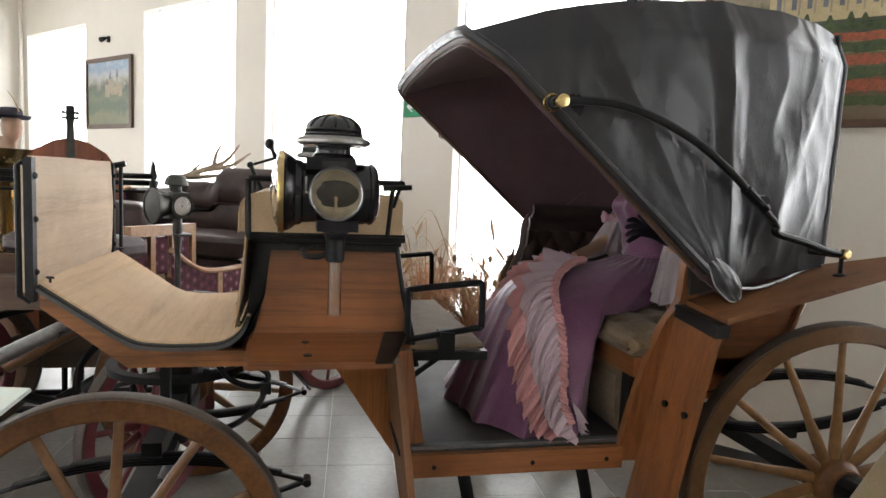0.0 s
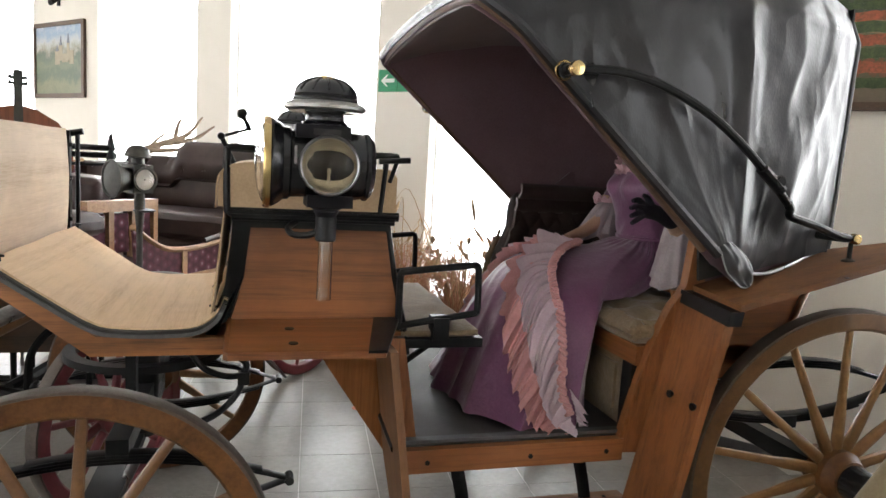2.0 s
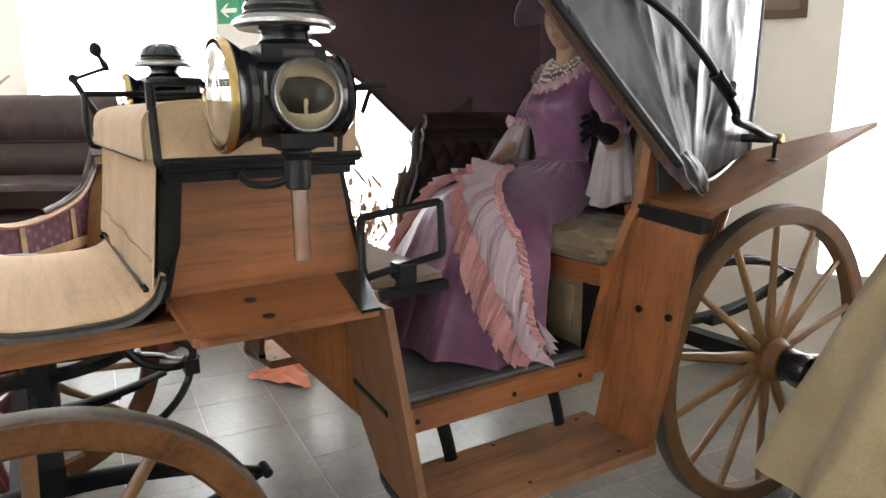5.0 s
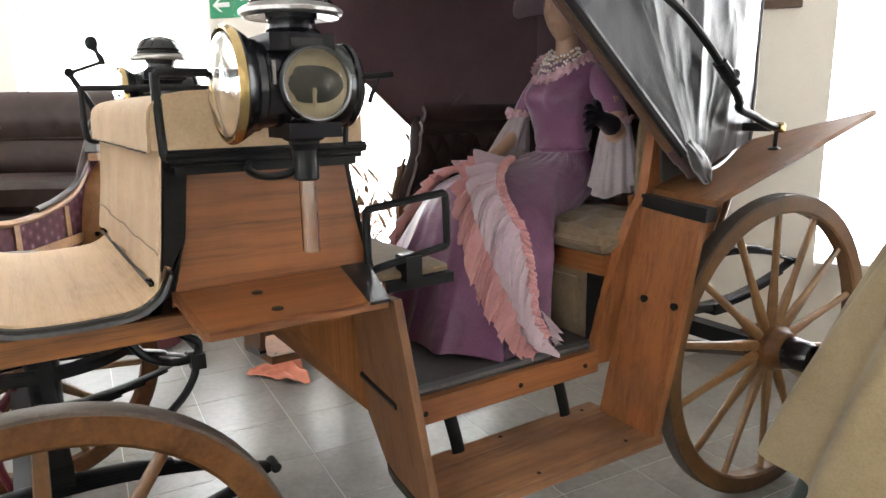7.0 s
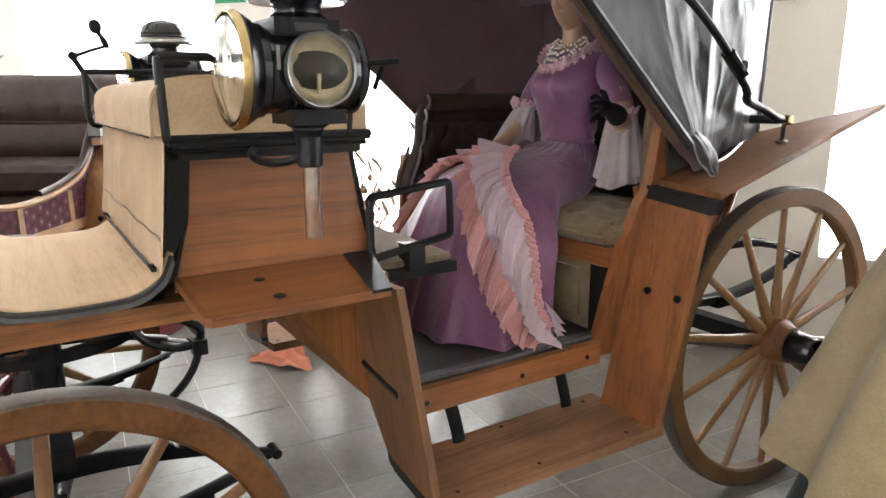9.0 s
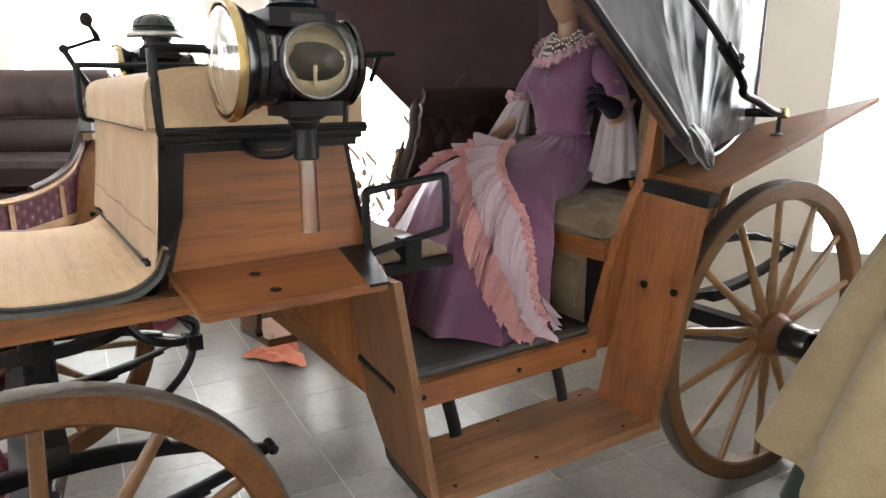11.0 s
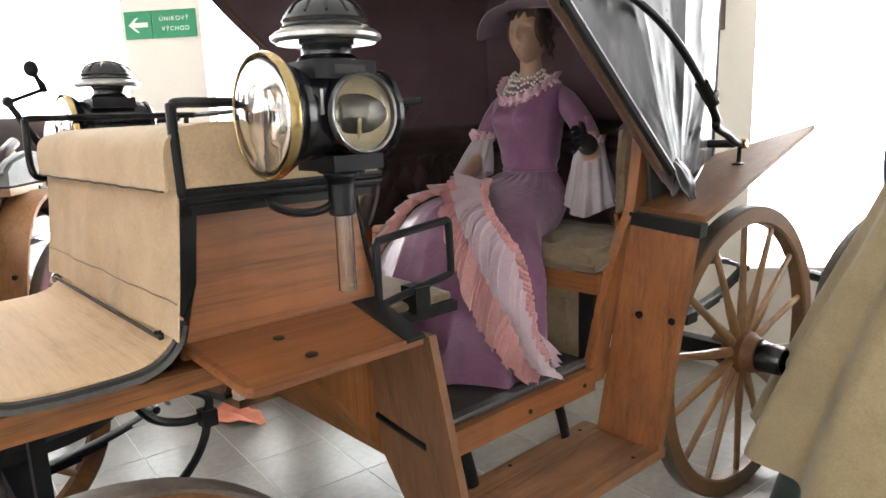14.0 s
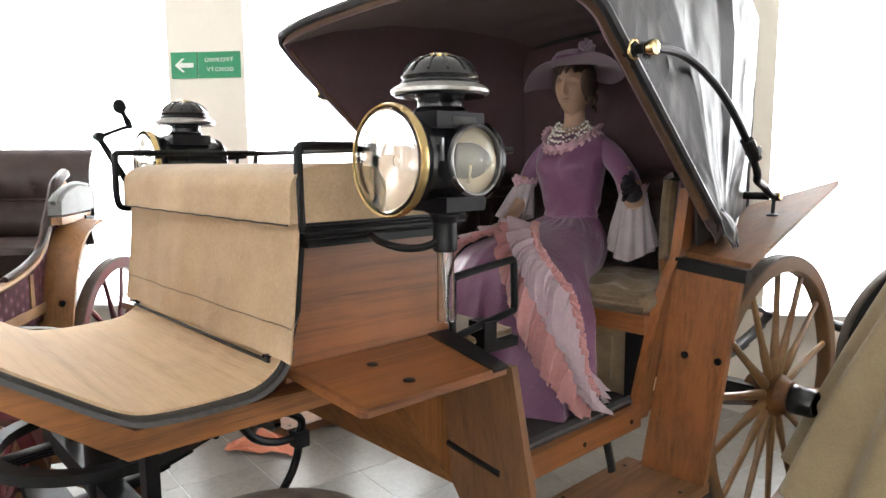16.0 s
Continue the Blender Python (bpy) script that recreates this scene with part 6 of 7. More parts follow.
BROCADE = buttoned()
GREYPAINT = plain("dull_grey_paint", (0.085, 0.085, 0.085), (0.17, 0.17, 0.168), 0.5, grain=70, stain=9, relief=0.2)
landau = thing("landau", C2 @ Vector((-0.6, 0.45, 0)), "open brown carriage with dark leather seats and dark red wheels", "carriage")


def c2(bm):
    return moved(bm, C2)


def roll_back(u, v):
    """Back rest of the leather seat: u across, v upwards, with a rolled top and buttons."""
    y = 0.25 + 1.62 * u
    fall = min(1, max(0, (y - 1.33) / 0.07))
    z = 1.06 + (0.475 - 0.125 * fall * fall * (3 - 2 * fall)) * v
    puff = 0.06 * abs(math.sin(math.pi * min(1, v * 2.05 + 0.02))) ** 0.6 * (v < 0.49) + (0.065 * abs(math.sin(math.pi * (v - 0.49) / 0.51)) ** 0.6 if v >= 0.49 else 0)
    btn = sum(math.exp(-((y - 0.38 - 0.185 * k) ** 2 + (z - 1.375) ** 2) / 0.0008) for k in range(8)) * 0.035
    return (0.81 - puff + btn - 0.06 * (1 - v), y, z)


part("seat_back", c2(sheet(roll_back, 60, 34, -0.06)), SOFA, landau, "dark brown leather back with rolled top")
part("seat_cushion", c2(cushion(0.16, 0.77, 0.30, 1.86, 0.90, 1.068, 0.025)), SOFA, landau)
part("seat_front", c2(add(cushion(0.18, 0.72, 0.30, 1.86, 0.66, 0.90, 0.0))), SOFA, landau)
part("side_rest", c2(add(cushion(0.22, 0.78, 1.80, 1.92, 1.00, 1.25, 0.0), cushion(0.27, 0.80, 1.79, 1.94, 1.24, 1.40, 0.0))), SOFA, landau)
NEAR2, FAR2 = 0.27, 1.90
edge = spline([(0.30, 0, 1.40), (0.22, 0, 1.375), (0.165, 0, 1.32), (0.067, 0, 1.19), (-0.064, 0, 1.063), (-0.236, 0, 1.003), (-0.498, 0, 0.970), (-0.75, 0, 0.98), (-0.90, 0, 1.04), (-1.02, 0, 1.12)], 8)
for y in (NEAR2, FAR2):
    part("side_rail", c2(tube([(p.x, y, p.z) for p in edge], 0.024, 8, flat=0.7)), PALEWOOD, landau, "pale bent wood side rail")
    part("side_panel", c2(prism([(p.x, p.z - 0.01) for p in edge] + [(-1.0, 0.86), (-0.7, 0.76), (-0.1, 0.74), (0.28, 0.86)], "xz", y - 0.010, y + 0.010, 0.003)), BROCADE, landau, "burgundy buttoned side panel")
    for k in range(2):
        x = -0.22 - 0.42 * k
        part("panel_frame", c2(box(x - 0.02, x + 0.02, y - 0.018, y - 0.011, 0.80, 0.985, 0.003)), PALEWOOD, landau)
    part("lower_frame", c2(box(-0.92, -0.02, y - 0.024, y - 0.0185, 0.78, 0.83, 0.003)), PALEWOOD, landau)
part("arm_pad", c2(add(tube(spline([(0.33, NEAR2 - 0.005, 1.45), (0.20, NEAR2 - 0.005, 1.40), (0.145, NEAR2 - 0.005, 1.335), (0.05, NEAR2 - 0.005, 1.21), (-0.08, NEAR2 - 0.005, 1.09), (-0.25, NEAR2, 1.03), (-0.45, NEAR2, 1.0)], 6), [0.028] * 19 + [0.026, 0.024, 0.022, 0.02, 0.018] + [0.015] * 13, 10))), SOFA, landau)
part("arm_frame", c2(add(prism([(0.02, 1.245), (0.50, 1.245), (0.50, 1.372), (0.30, 1.385), (0.10, 1.352), (0.03, 1.315)], "xz", 0.185, 0.25, 0.018, 3), tube(spline([(0.01, 0.2175, 1.305), (0.10, 0.2175, 1.360), (0.30, 0.2175, 1.393), (0.51, 0.2175, 1.380)], 5), 0.014, 8))), GREYPAINT, landau, "grey painted arm plate")
part("arm_band", c2(box(0.03, 0.47, 0.19, 0.24, 1.195, 1.233, 0.006)), PALEWOOD, landau)
part("band_hook", c2(tube(spline([(0.36, 0.19, 1.21), (0.43, 0.18, 1.20), (0.47, 0.18, 1.21), (0.475, 0.18, 1.25)], 4), 0.011, 8)), IRON, landau)
part("cross_beam", c2(add(box(-1.02, -0.50, 0.55, 0.62, 1.165, 1.225, 0.008))), PALEWOOD, landau)
for k in range(3):
    x = -0.98 + 0.17 * k
    part("brocade_panel", c2(cushion(x, x + 0.13, 0.59, 0.61, 0.93, 1.15, 0.0, edge=0.01)), BROCADE, landau, "burgundy buttoned panel")
    part("panel_frame", c2(box(x + 0.132, x + 0.168, 0.575, 0.612, 0.90, 1.165, 0.004)), PALEWOOD, landau)
part("front_seat", c2(cushion(-1.30, -0.98, 0.45, 1.20, 1.06, 1.17, 0.02)), SOFA, landau)
part("floor", c2(box(-1.0, 0.30, NEAR2 + 0.012, FAR2 - 0.012, 0.70, 0.74, 0.004)), DARKWOOD, landau)


def wing2(u, v):
    line = spline([(-0.13, 0, 0.66), (-0.10, 0, 0.80), (-0.06, 0, 0.94), (0.0, 0, 1.06), (0.10, 0, 1.15), (0.22, 0, 1.195), (0.30, 0, 1.205)], 6)
    q = u * (len(line) - 1)
    i = min(int(q), len(line) - 2)
    p = line[i].lerp(line[i + 1], q - i)
    return (p.x, 0.345 - 0.04 * u - (0.215 + 0.01 * u) * v, p.z)


part("wing_board", c2(sheet(wing2, 30, 4, 0.022)), BENTWOOD, landau, "bent pine mudguard board")
for v in (0.27, 0.78):
    part("bolt", c2(lathe([(0.013, -0.022), (0.013, -0.008), (0.009, 0.004)], Vector(wing2(0.19, v)), "x", 10)), IRON, landau)
part("wing_iron", c2(tube(spline([(-0.42, 0.33, 0.78), (-0.30, 0.34, 0.80), (-0.25, 0.34, 0.83), (-0.22, 0.34, 0.88), (-0.13, 0.33, 0.88)], 5), 0.012, 8)), IRON, landau)


def c2_wheel(x, y, r, n, name, yaw=57.5):
    at = C2 @ Vector((x, y, r))
    wheel(landau, at, r, n, -1, name, REDPAINT, REDPAINT, REDPAINT, 0.3, radians(yaw), cap=0.02)


c2_wheel(0.40, 0.06, 0.49, 12, "rear_wheel", 48)
c2_wheel(0.42, 2.06, 0.49, 12, "rear_wheel")
c2_wheel(-1.55, -0.10, 0.40, 12, "front_wheel")
c2_wheel(-1.55, 1.30, 0.40, 12, "front_wheel")
part("rear_axle", c2(tube([(0.40, 0.06, 0.49), (0.42, 2.06, 0.49)], 0.028, 10)), IRON, landau)
part("front_axle", c2(tube([(-1.55, -0.1, 0.40), (-1.55, 1.30, 0.40)], 0.026, 10)), IRON, landau)
part("perch", c2(tube(spline([(-1.55, 0.46, 0.42), (-0.9, 0.46, 0.55), (-0.2, 0.46, 0.55), (0.42, 0.46, 0.5)], 6), 0.03, 8)), IRON, landau)
for y in (0.36, 1.2):
    part("spring", c2(tube(spline([(0.42, y, 0.52), (0.40, y, 0.60), (0.2, y, 0.66), (-0.1, y, 0.70)], 6), 0.022, 8, flat=0.5)), IRON, landau)
    part("spring", c2(tube(spline([(-1.55, y, 0.43), (-1.52, y, 0.6), (-1.35, y, 0.70), (-1.1, y, 0.72)], 6), 0.022, 8, flat=0.5)), IRON, landau)

# its lamp
L2 = Vector((-0.710, 3.90, 0))
lamp2 = thing("carriage_lamp", (L2.x, L2.y, 0.9), "dull old metal carriage lamp on a stem", "lamp", "carriage lamps")
# Opaque dull dark grey for the lens, instead of clear glass.
DARKLENS = plain("dull_dark_lens", (0.03, 0.03, 0.027), (0.085, 0.08, 0.07), 0.6, 0.0, grain=30, stain=20, relief=0.05)
# White disc: window light seen through the side glass, put into the colour.
BRIGHTDISC = plain("white_window_light", (0.70, 0.70, 0.68), (0.82, 0.82, 0.80), 0.3, grain=30, stain=14, relief=0.05)
zc = 1.365


def turned2(bm):
    return moved(bm, Matrix.Translation(L2) @ Matrix.Rotation(radians(38), 4, "Z") @ Matrix.Translation(-L2))


b = part("barrel", turned2(add(box(L2.x - 0.035, L2.x + 0.06, L2.y - 0.05, L2.y + 0.05, zc - 0.065, zc + 0.07, 0.012), lathe([(0.05, -0.03), (0.055, -0.06), (0.085, -0.115)], (L2.x, L2.y, zc), "x", 32))), PEWTER, lamp2)
part("lens_rim", turned2(lathe([(0.078, -0.112), (0.08, -0.122), (0.09, -0.120), (0.088, -0.108), (0.078, -0.112)], (L2.x, L2.y, zc), "x", 36, False)), PEWTER, b)
part("lens", turned2(lathe([(0.08, -0.114), (0.05, -0.124), (0.001, -0.128)], (L2.x, L2.y, zc), "x", 32, False)), DARKLENS, b)
part("reflector", turned2(lathe([(0.079, -0.109), (0.05, -0.085), (0.004, -0.075)], (L2.x, L2.y, zc), "x", 28, False)), PEWTER, b)
part("side_rim", turned2(lathe([(0.049, -0.05), (0.049, -0.064), (0.060, -0.064), (0.061, -0.05)], (L2.x + 0.015, L2.y, zc), "y", 28, False)), PEWTER, b)
part("side_glass", turned2(lathe([(0.051, -0.053), (0.035, -0.064), (0.001, -0.067)], (L2.x + 0.015, L2.y, zc), "y", 24, False)), LAMPGLASS, b)
part("side_bright_disc", turned2(lathe([(0.050, -0.0512), (0.004, -0.0517)], (L2.x + 0.015, L2.y, zc), "y", 24, False)), BRIGHTDISC, b)
part("chimney", turned2(lathe([(0.05, zc + 0.065), (0.03, zc + 0.075), (0.03, zc + 0.10), (0.062, zc + 0.105), (0.055, zc + 0.125), (0.05, zc + 0.14), (0.03, zc + 0.158), (0.003, zc + 0.162)], (L2.x + 0.01, L2.y, 0), "z", 30)), PEWTER, lamp2)
part("stem", turned2(lathe([(0.016, 0.90), (0.014, 1.10), (0.022, 1.2), (0.026, 1.25), (0.02, 1.31)], (L2.x + 0.02, L2.y, 0), "z", 18)), PEWTER, lamp2)
part("drip_dish", turned2(lathe([(0.015, 1.205), (0.05, 1.212), (0.052, 1.218), (0.015, 1.225)], (L2.x + 0.045, L2.y, 0), "z", 26)), PEWTER, lamp2)

# rails and finials of the vehicle behind
sleigh = thing("sleigh", (-1.35, 4.9, 0), "dark sleigh with long iron rails and pointed finials", "sleigh")
for i, (z, dy) in enumerate(((1.50, 0.0), (1.455, 0.05), (1.40, -0.03))):
    part("rail", tube([(-2.1, 4.55 + dy, z), (-1.0, 5.0 + dy, z)], 0.018 if i < 2 else 0.01, 8), IRON, sleigh)
for x, y in ((-1.50, 4.79), (-1.30, 4.87), (-1.95, 4.62), (-1.02, 4.99)):
    part("post", lathe([(0.02, 0.5), (0.018, 1.38), (0.026, 1.40), (0.026, 1.45), (0.016, 1.48), (0.02, 1.52), (0.012, 1.57), (0.004, 1.60)], (x, y, 0), "z", 14), IRON, sleigh)
part("seat", cushion(-1.55, -1.02, 4.72, 5.12, 1.10, 1.32, 0.02), SOFA, sleigh, "dark leather seat")
part("body", box(-1.62, -0.98, 4.70, 5.16, 0.30, 1.10, 0.03), DARKWOOD, sleigh)
for y in (4.76, 5.10):
    part("runner", tube(spline([(-2.3, y, 0.45), (-2.35, y, 0.25), (-2.2, y, 0.05), (-1.9, y, 0.022), (-0.95, y, 0.022)], 6), 0.022, 8), IRON, sleigh)
    for x in (-1.5, -1.1):
        part("strut", tube([(x, y, 0.02), (x, y, 0.31)], 0.018, 8), IRON, sleigh)

# cart with a pale board at the left
cart = thing("cart", (-1.75, 3.55, 0), "brown wooden cart with plank sides and dark wheels", "cart")
part("side_board", box(-2.6, -1.12, 3.50, 3.54, 0.90, 1.05, 0.006), DARKWOOD, cart)
part("bed", box(-2.6, -1.14, 3.54, 4.35, 0.90, 0.94, 0.005), DARKWOOD, cart)
part("side_board", box(-2.6, -1.12, 4.35, 4.39, 0.90, 1.05, 0.006), DARKWOOD, cart)
for y in (3.42, 4.47):
    wheel(cart, (-1.95, y, 0.42), 0.42, 12, -1 if y < 4 else 1, "wheel", DARKWOOD, DARKWOOD, IRON, 0.2, cap=0.05)
part("axle", tube([(-1.95, 3.42, 0.42), (-1.95, 4.47, 0.42)], 0.03, 10), IRON, cart)
part("bolster", add(box(-2.05, -1.85, 3.56, 4.33, 0.44, 0.90, 0.01)), DARKWOOD, cart)

# draught pole lying in front of the large carriage
pole = thing("draught_pole", (-1.2, 2.5, 0.8), "pair of draught poles with steel sleeves held under the footboard", "pole")
part("sleeve", tube([(-1.22, 2.42, 0.83), (-0.80, 2.60, 1.035)], 0.024, 14), DULL, pole, "dull steel sleeve")
part("shaft", tube([(-1.05, 2.72, 0.86), (-0.78, 2.74, 1.02)], 0.028, 12), ASH, pole)
part("shaft", tube([(-1.75, 2.20, 0.58), (-1.22, 2.42, 0.83)], 0.022, 12), DARKWOOD, pole)

# black wheel of a vehicle by the last window
wagon = thing("wagon", (3.3, 1.45, 0), "black painted wagon with iron tyred wheels by the window", "wagon")
wheel(wagon, (2.90, 1.77, 0.55), 0.55, 12, -1, "wheel", IRON, IRON, IRON, 0.1, radians(-40))
part("axle", tube([(2.90, 1.77, 0.55), (3.25, 2.42, 0.55)], 0.03, 10), IRON, wagon)
part("bed", moved(box(0.1, 1.6, 0.12, 0.55, 0.78, 0.86, 0.01), Matrix.Translation((2.90, 1.77, 0)) @ Matrix.Rotation(radians(-40), 4, "Z")), IRON, wagon)
wheel(wagon, (2.90 + 1.5 * math.cos(radians(-40)), 1.77 + 1.5 * math.sin(radians(-40)), 0.55), 0.55, 12, -1, "wheel", IRON, IRON, IRON, 0.4, radians(-40))

# ---- dried flowers by the window ----
STRAW = plain("dry_straw", (0.30, 0.19, 0.09), (0.50, 0.36, 0.20), 0.8, grain=80, stain=10)
RUST = plain("rust_brown_dry_grass", (0.30, 0.135, 0.07), (0.50, 0.26, 0.15), 0.85, grain=80, stain=10)
TEASEL = plain("teasel_brown", (0.22, 0.14, 0.08), (0.38, 0.26, 0.16), 0.9, grain=220, stain=20, relief=0.8)


def stem_line(base, reach, height, droop, rnd):
    a = rnd.uniform(0, 2 * math.pi)
    r = rnd.uniform(0.1, 1) * reach
    top = Vector((base[0] + r * math.cos(a), base[1] + r * math.sin(a), base[2] + height * rnd.uniform(0.7, 1.05)))
    b0 = Vector(base) + Vector((rnd.uniform(-0.05, 0.05), rnd.uniform(-0.05, 0.05), 0))
    mid = b0.lerp(top, 0.55) + Vector((0, 0, 0.06))
    tip = top + Vector((math.cos(a), math.sin(a), -droop)) * rnd.uniform(0.06, 0.16)
    return spline([b0, mid, top, tip], 4)


def bouquet(name, at, label, rnd, spread=1.0):
    t = thing(name, at, label, "dried flowers")
    part("vase", lathe([(0.10, 0.0), (0.15, 0.05), (0.17, 0.18), (0.15, 0.32), (0.11, 0.42), (0.13, 0.47), (0.115, 0.47), (0.09, 0.40), (0.004, 0.38)], at, "z", 28), plain("brown_glazed_clay", (0.06, 0.035, 0.02), (0.13, 0.08, 0.045), 0.35, grain=50, stain=6), t, "brown clay jar")
    base = (at[0], at[1], 0.40)
    grass = []
    for i in range(150):
        pts = stem_line(base, 0.36 * spread, rnd.uniform(0.35, 0.62), 0.5, rnd)
        grass.append(tube(pts, [0.003 - 0.0018 * k / len(pts) for k in range(len(pts))], 4))
        for k in range(5):
            p = pts[int(len(pts) * (0.55 + 0.08 * k))]
            d = Vector((rnd.uniform(-1, 1), rnd.uniform(-1, 1), rnd.uniform(0.1, 1.0))).normalized() * rnd.uniform(0.03, 0.07)
            grass.append(tube([p, p + d * 0.6, p + d + Vector((0, 0, -0.012))], [0.0022, 0.0018, 0.0008], 4))
    tagged(part("grass", add(*grass), RUST, t), kind="stuff")
    straw = []
    for i in range(46):
        pts = stem_line(base, 0.42 * spread, rnd.uniform(0.5, 0.95), 0.9, rnd)
        straw.append(tube(pts, [0.0045 - 0.003 * k / len(pts) for k in range(len(pts))], 4, flat=0.5))
        if i % 3 == 0:
            p, q = pts[-1], pts[-3]
            straw.append(tube([q, q.lerp(p, 0.5), p, p + (p - q) * 0.6], [0.003, 0.012, 0.011, 0.002], 6))
    tagged(part("straw", add(*straw), STRAW, t), kind="stuff")
    for i in range(7):
        pts = stem_line(base, 0.24 * spread, rnd.uniform(0.55, 0.72), 0.0, rnd)
        part("teasel_stem", tube(pts, 0.003, 5), STRAW, t)
        part("teasel_head", lathe([(0.004, -0.024), (0.013, -0.014), (0.016, 0.0), (0.013, 0.015), (0.004, 0.025)], pts[-1], "z", 12), TEASEL, t)
    return t


bouquet("dried_bouquet", (1.08, 4.35, 0), "tall rust and straw coloured dried grasses with teasels in a jar", random.Random(11))
bouquet("dried_bouquet", (0.78, 4.62, 0), "tall straw coloured dried grasses in a jar by the window", random.Random(12), 0.9)

antler = thing("antlers", (-0.95, 6.25, 1.45), "pale antlers and driftwood twigs laid on the seat back", "antlers")
ANTLER = plain("weathered_antler", (0.20, 0.14, 0.09), (0.42, 0.33, 0.24), 0.6, grain=60, stain=8, relief=0.4)
for pts, r in (([(-1.05, 5.45, 1.47), (-0.85, 5.50, 1.56), (-0.70, 5.53, 1.63), (-0.60, 5.55, 1.76)], 0.02), ([(-0.85, 5.50, 1.56), (-0.66, 5.52, 1.60), (-0.52, 5.54, 1.70)], 0.016),
               ([(-0.78, 5.52, 1.60), (-0.76, 5.53, 1.70), (-0.72, 5.54, 1.76)], 0.012), ([(-0.95, 5.45, 1.50), (-0.75, 5.46, 1.52), (-0.6, 5.5, 1.56)], 0.014), ([(-1.0, 5.5, 1.46), (-0.9, 5.52, 1.58), (-0.84, 5.56, 1.64)], 0.01)):
    line = [Vector((-0.01 + (p.x + 0.1) * 1.15, 0.23 + (p.y - 0.23) * 1.15, 1.54 + (p.z - 1.54) * 1.15)) for p in spline(pts, 6)]
    part("tine", tube(line, [1.6 * r * (1 - 0.8 * k / len(line)) for k in range(len(line))], 8), ANTLER, antler)

# ---- musician and instruments at the far end ----
g0 = Vector((-2.03, 5.40, 0.05))
solid("mannequin", add(limb([g0 + Vector(p) for p in ((0, 0, -0.05), (0, 0, 0.9), (0, 0, 1.3), (0, 0, 1.5), (0, 0, 1.6), (0, 0, 1.68))], (0.16, 0.17, 0.19, 0.15, 0.055, 0.06)), sheet_ball(g0 + Vector((0.03, -0.02, 1.745)), 0.066, 0.066, 0.100, 24, 16)), SKIN, "standing male display mannequin in the band", "mannequin")
BLOUSE = weave("cream_blouse_linen", (0.42, 0.30, 0.20), (0.56, 0.42, 0.30), 300, 0.9, 0.3)
vest = thing("waistcoat", g0 + Vector((0, 0, 0.9)), "cream linen shirt and waistcoat on the far mannequin", "clothing")
part("body", limb([g0 + Vector(p) for p in ((0, 0, 0.9), (0, 0, 1.2), (0, 0, 1.45), (0, 0, 1.56))], (0.2, 0.21, 0.22, 0.10)), BLOUSE, vest)
for s in (-1, 1):
    part("sleeve", limb([g0 + Vector((0.13 * s, -0.15 * s, 1.50)), g0 + Vector((0.24 * s, -0.2 * s, 1.3)), g0 + Vector((0.26 * s, -0.2 * s, 1.1))], (0.08, 0.075, 0.06)), BLOUSE, vest)
fh = thing("felt_hat", g0 + Vector((0, 0, 1.86)), "black felt hat with a feather on the far mannequin", "hat")
part("brim", lathe([(0.07, 1.806), (0.115, 1.800), (0.126, 1.818), (0.121, 1.824), (0.07, 1.816)], g0 + Vector((0.02, -0.01, 0)), "z", 36), BLACKLACE, fh)
part("crown", lathe([(0.078, 1.810), (0.075, 1.850), (0.062, 1.872), (0.03, 1.878), (0.003, 1.874)], g0 + Vector((0.02, -0.01, 0)), "z", 32), BLACKLACE, fh)
part("feather", tube(spline([g0 + Vector((0.09, -0.05, 1.85)), g0 + Vector((0.05, -0.03, 1.93)), g0 + Vector((0.0, 0.0, 1.99))], 6), [0.005 - 0.0003 * k for k in range(13)], 6), STRAW, fh)
t0 = Vector((-1.86, 4.84, 0.225))
tuba = thing("tuba", t0 + Vector((0, 0, 0.37)), "worn brass tuba with a wide upturned bell", "tuba")
part("bell", lathe([(0.05, 0.75), (0.06, 1.0), (0.08, 1.15), (0.105, 1.26), (0.135, 1.35), (0.168, 1.405), (0.172, 1.41), (0.166, 1.402), (0.125, 1.34), (0.095, 1.25), (0.06, 1.05)], t0, "z", 40, False), BRASS, tuba)
part("bow", tube(spline([t0 + Vector((0, 0, 0.78)), t0 + Vector((0.02, 0, 0.62)), t0 + Vector((0.12, 0, 0.55)), t0 + Vector((0.22, 0, 0.62)), t0 + Vector((0.24, 0, 0.85)), t0 + Vector((0.20, 0, 1.1))], 6), 0.045, 16), BRASS, tuba)
part("valves", add(*[lathe([(0.018, 0.8), (0.018, 1.02), (0.008, 1.03), (0.012, 1.07)], t0 + Vector((0.12, -0.05 + 0.05 * k, 0)), "z", 14) for k in range(3)]), BRASS, tuba)
b0 = Vector((-1.655, 5.44, 0))
bass = thing("double_bass", b0, "reddish brown double bass standing upright", "double bass")
shape = [(0.0, 1.44), (0.10, 1.42), (0.22, 1.36), (0.30, 1.26), (0.31, 1.12), (0.24, 0.98), (0.22, 0.90), (0.27, 0.80), (0.36, 0.62), (0.38, 0.45), (0.32, 0.28), (0.18, 0.18), (0.0, 0.16)]
rt = Matrix.Translation(b0) @ Matrix.Rotation(radians(18), 4, "Z")
REDWOOD = wood("red_brown_varnish", (0.10, 0.025, 0.012), (0.24, 0.075, 0.035), "z", 0.3, coat=0.4)
part("body", moved(prism([(x, 1.21 * z) for x, z in shape] + [(-x, 1.21 * z) for x, z in shape[-2:0:-1]], "xz", -0.1, 0.1, 0.03, 3), rt), REDWOOD, bass)
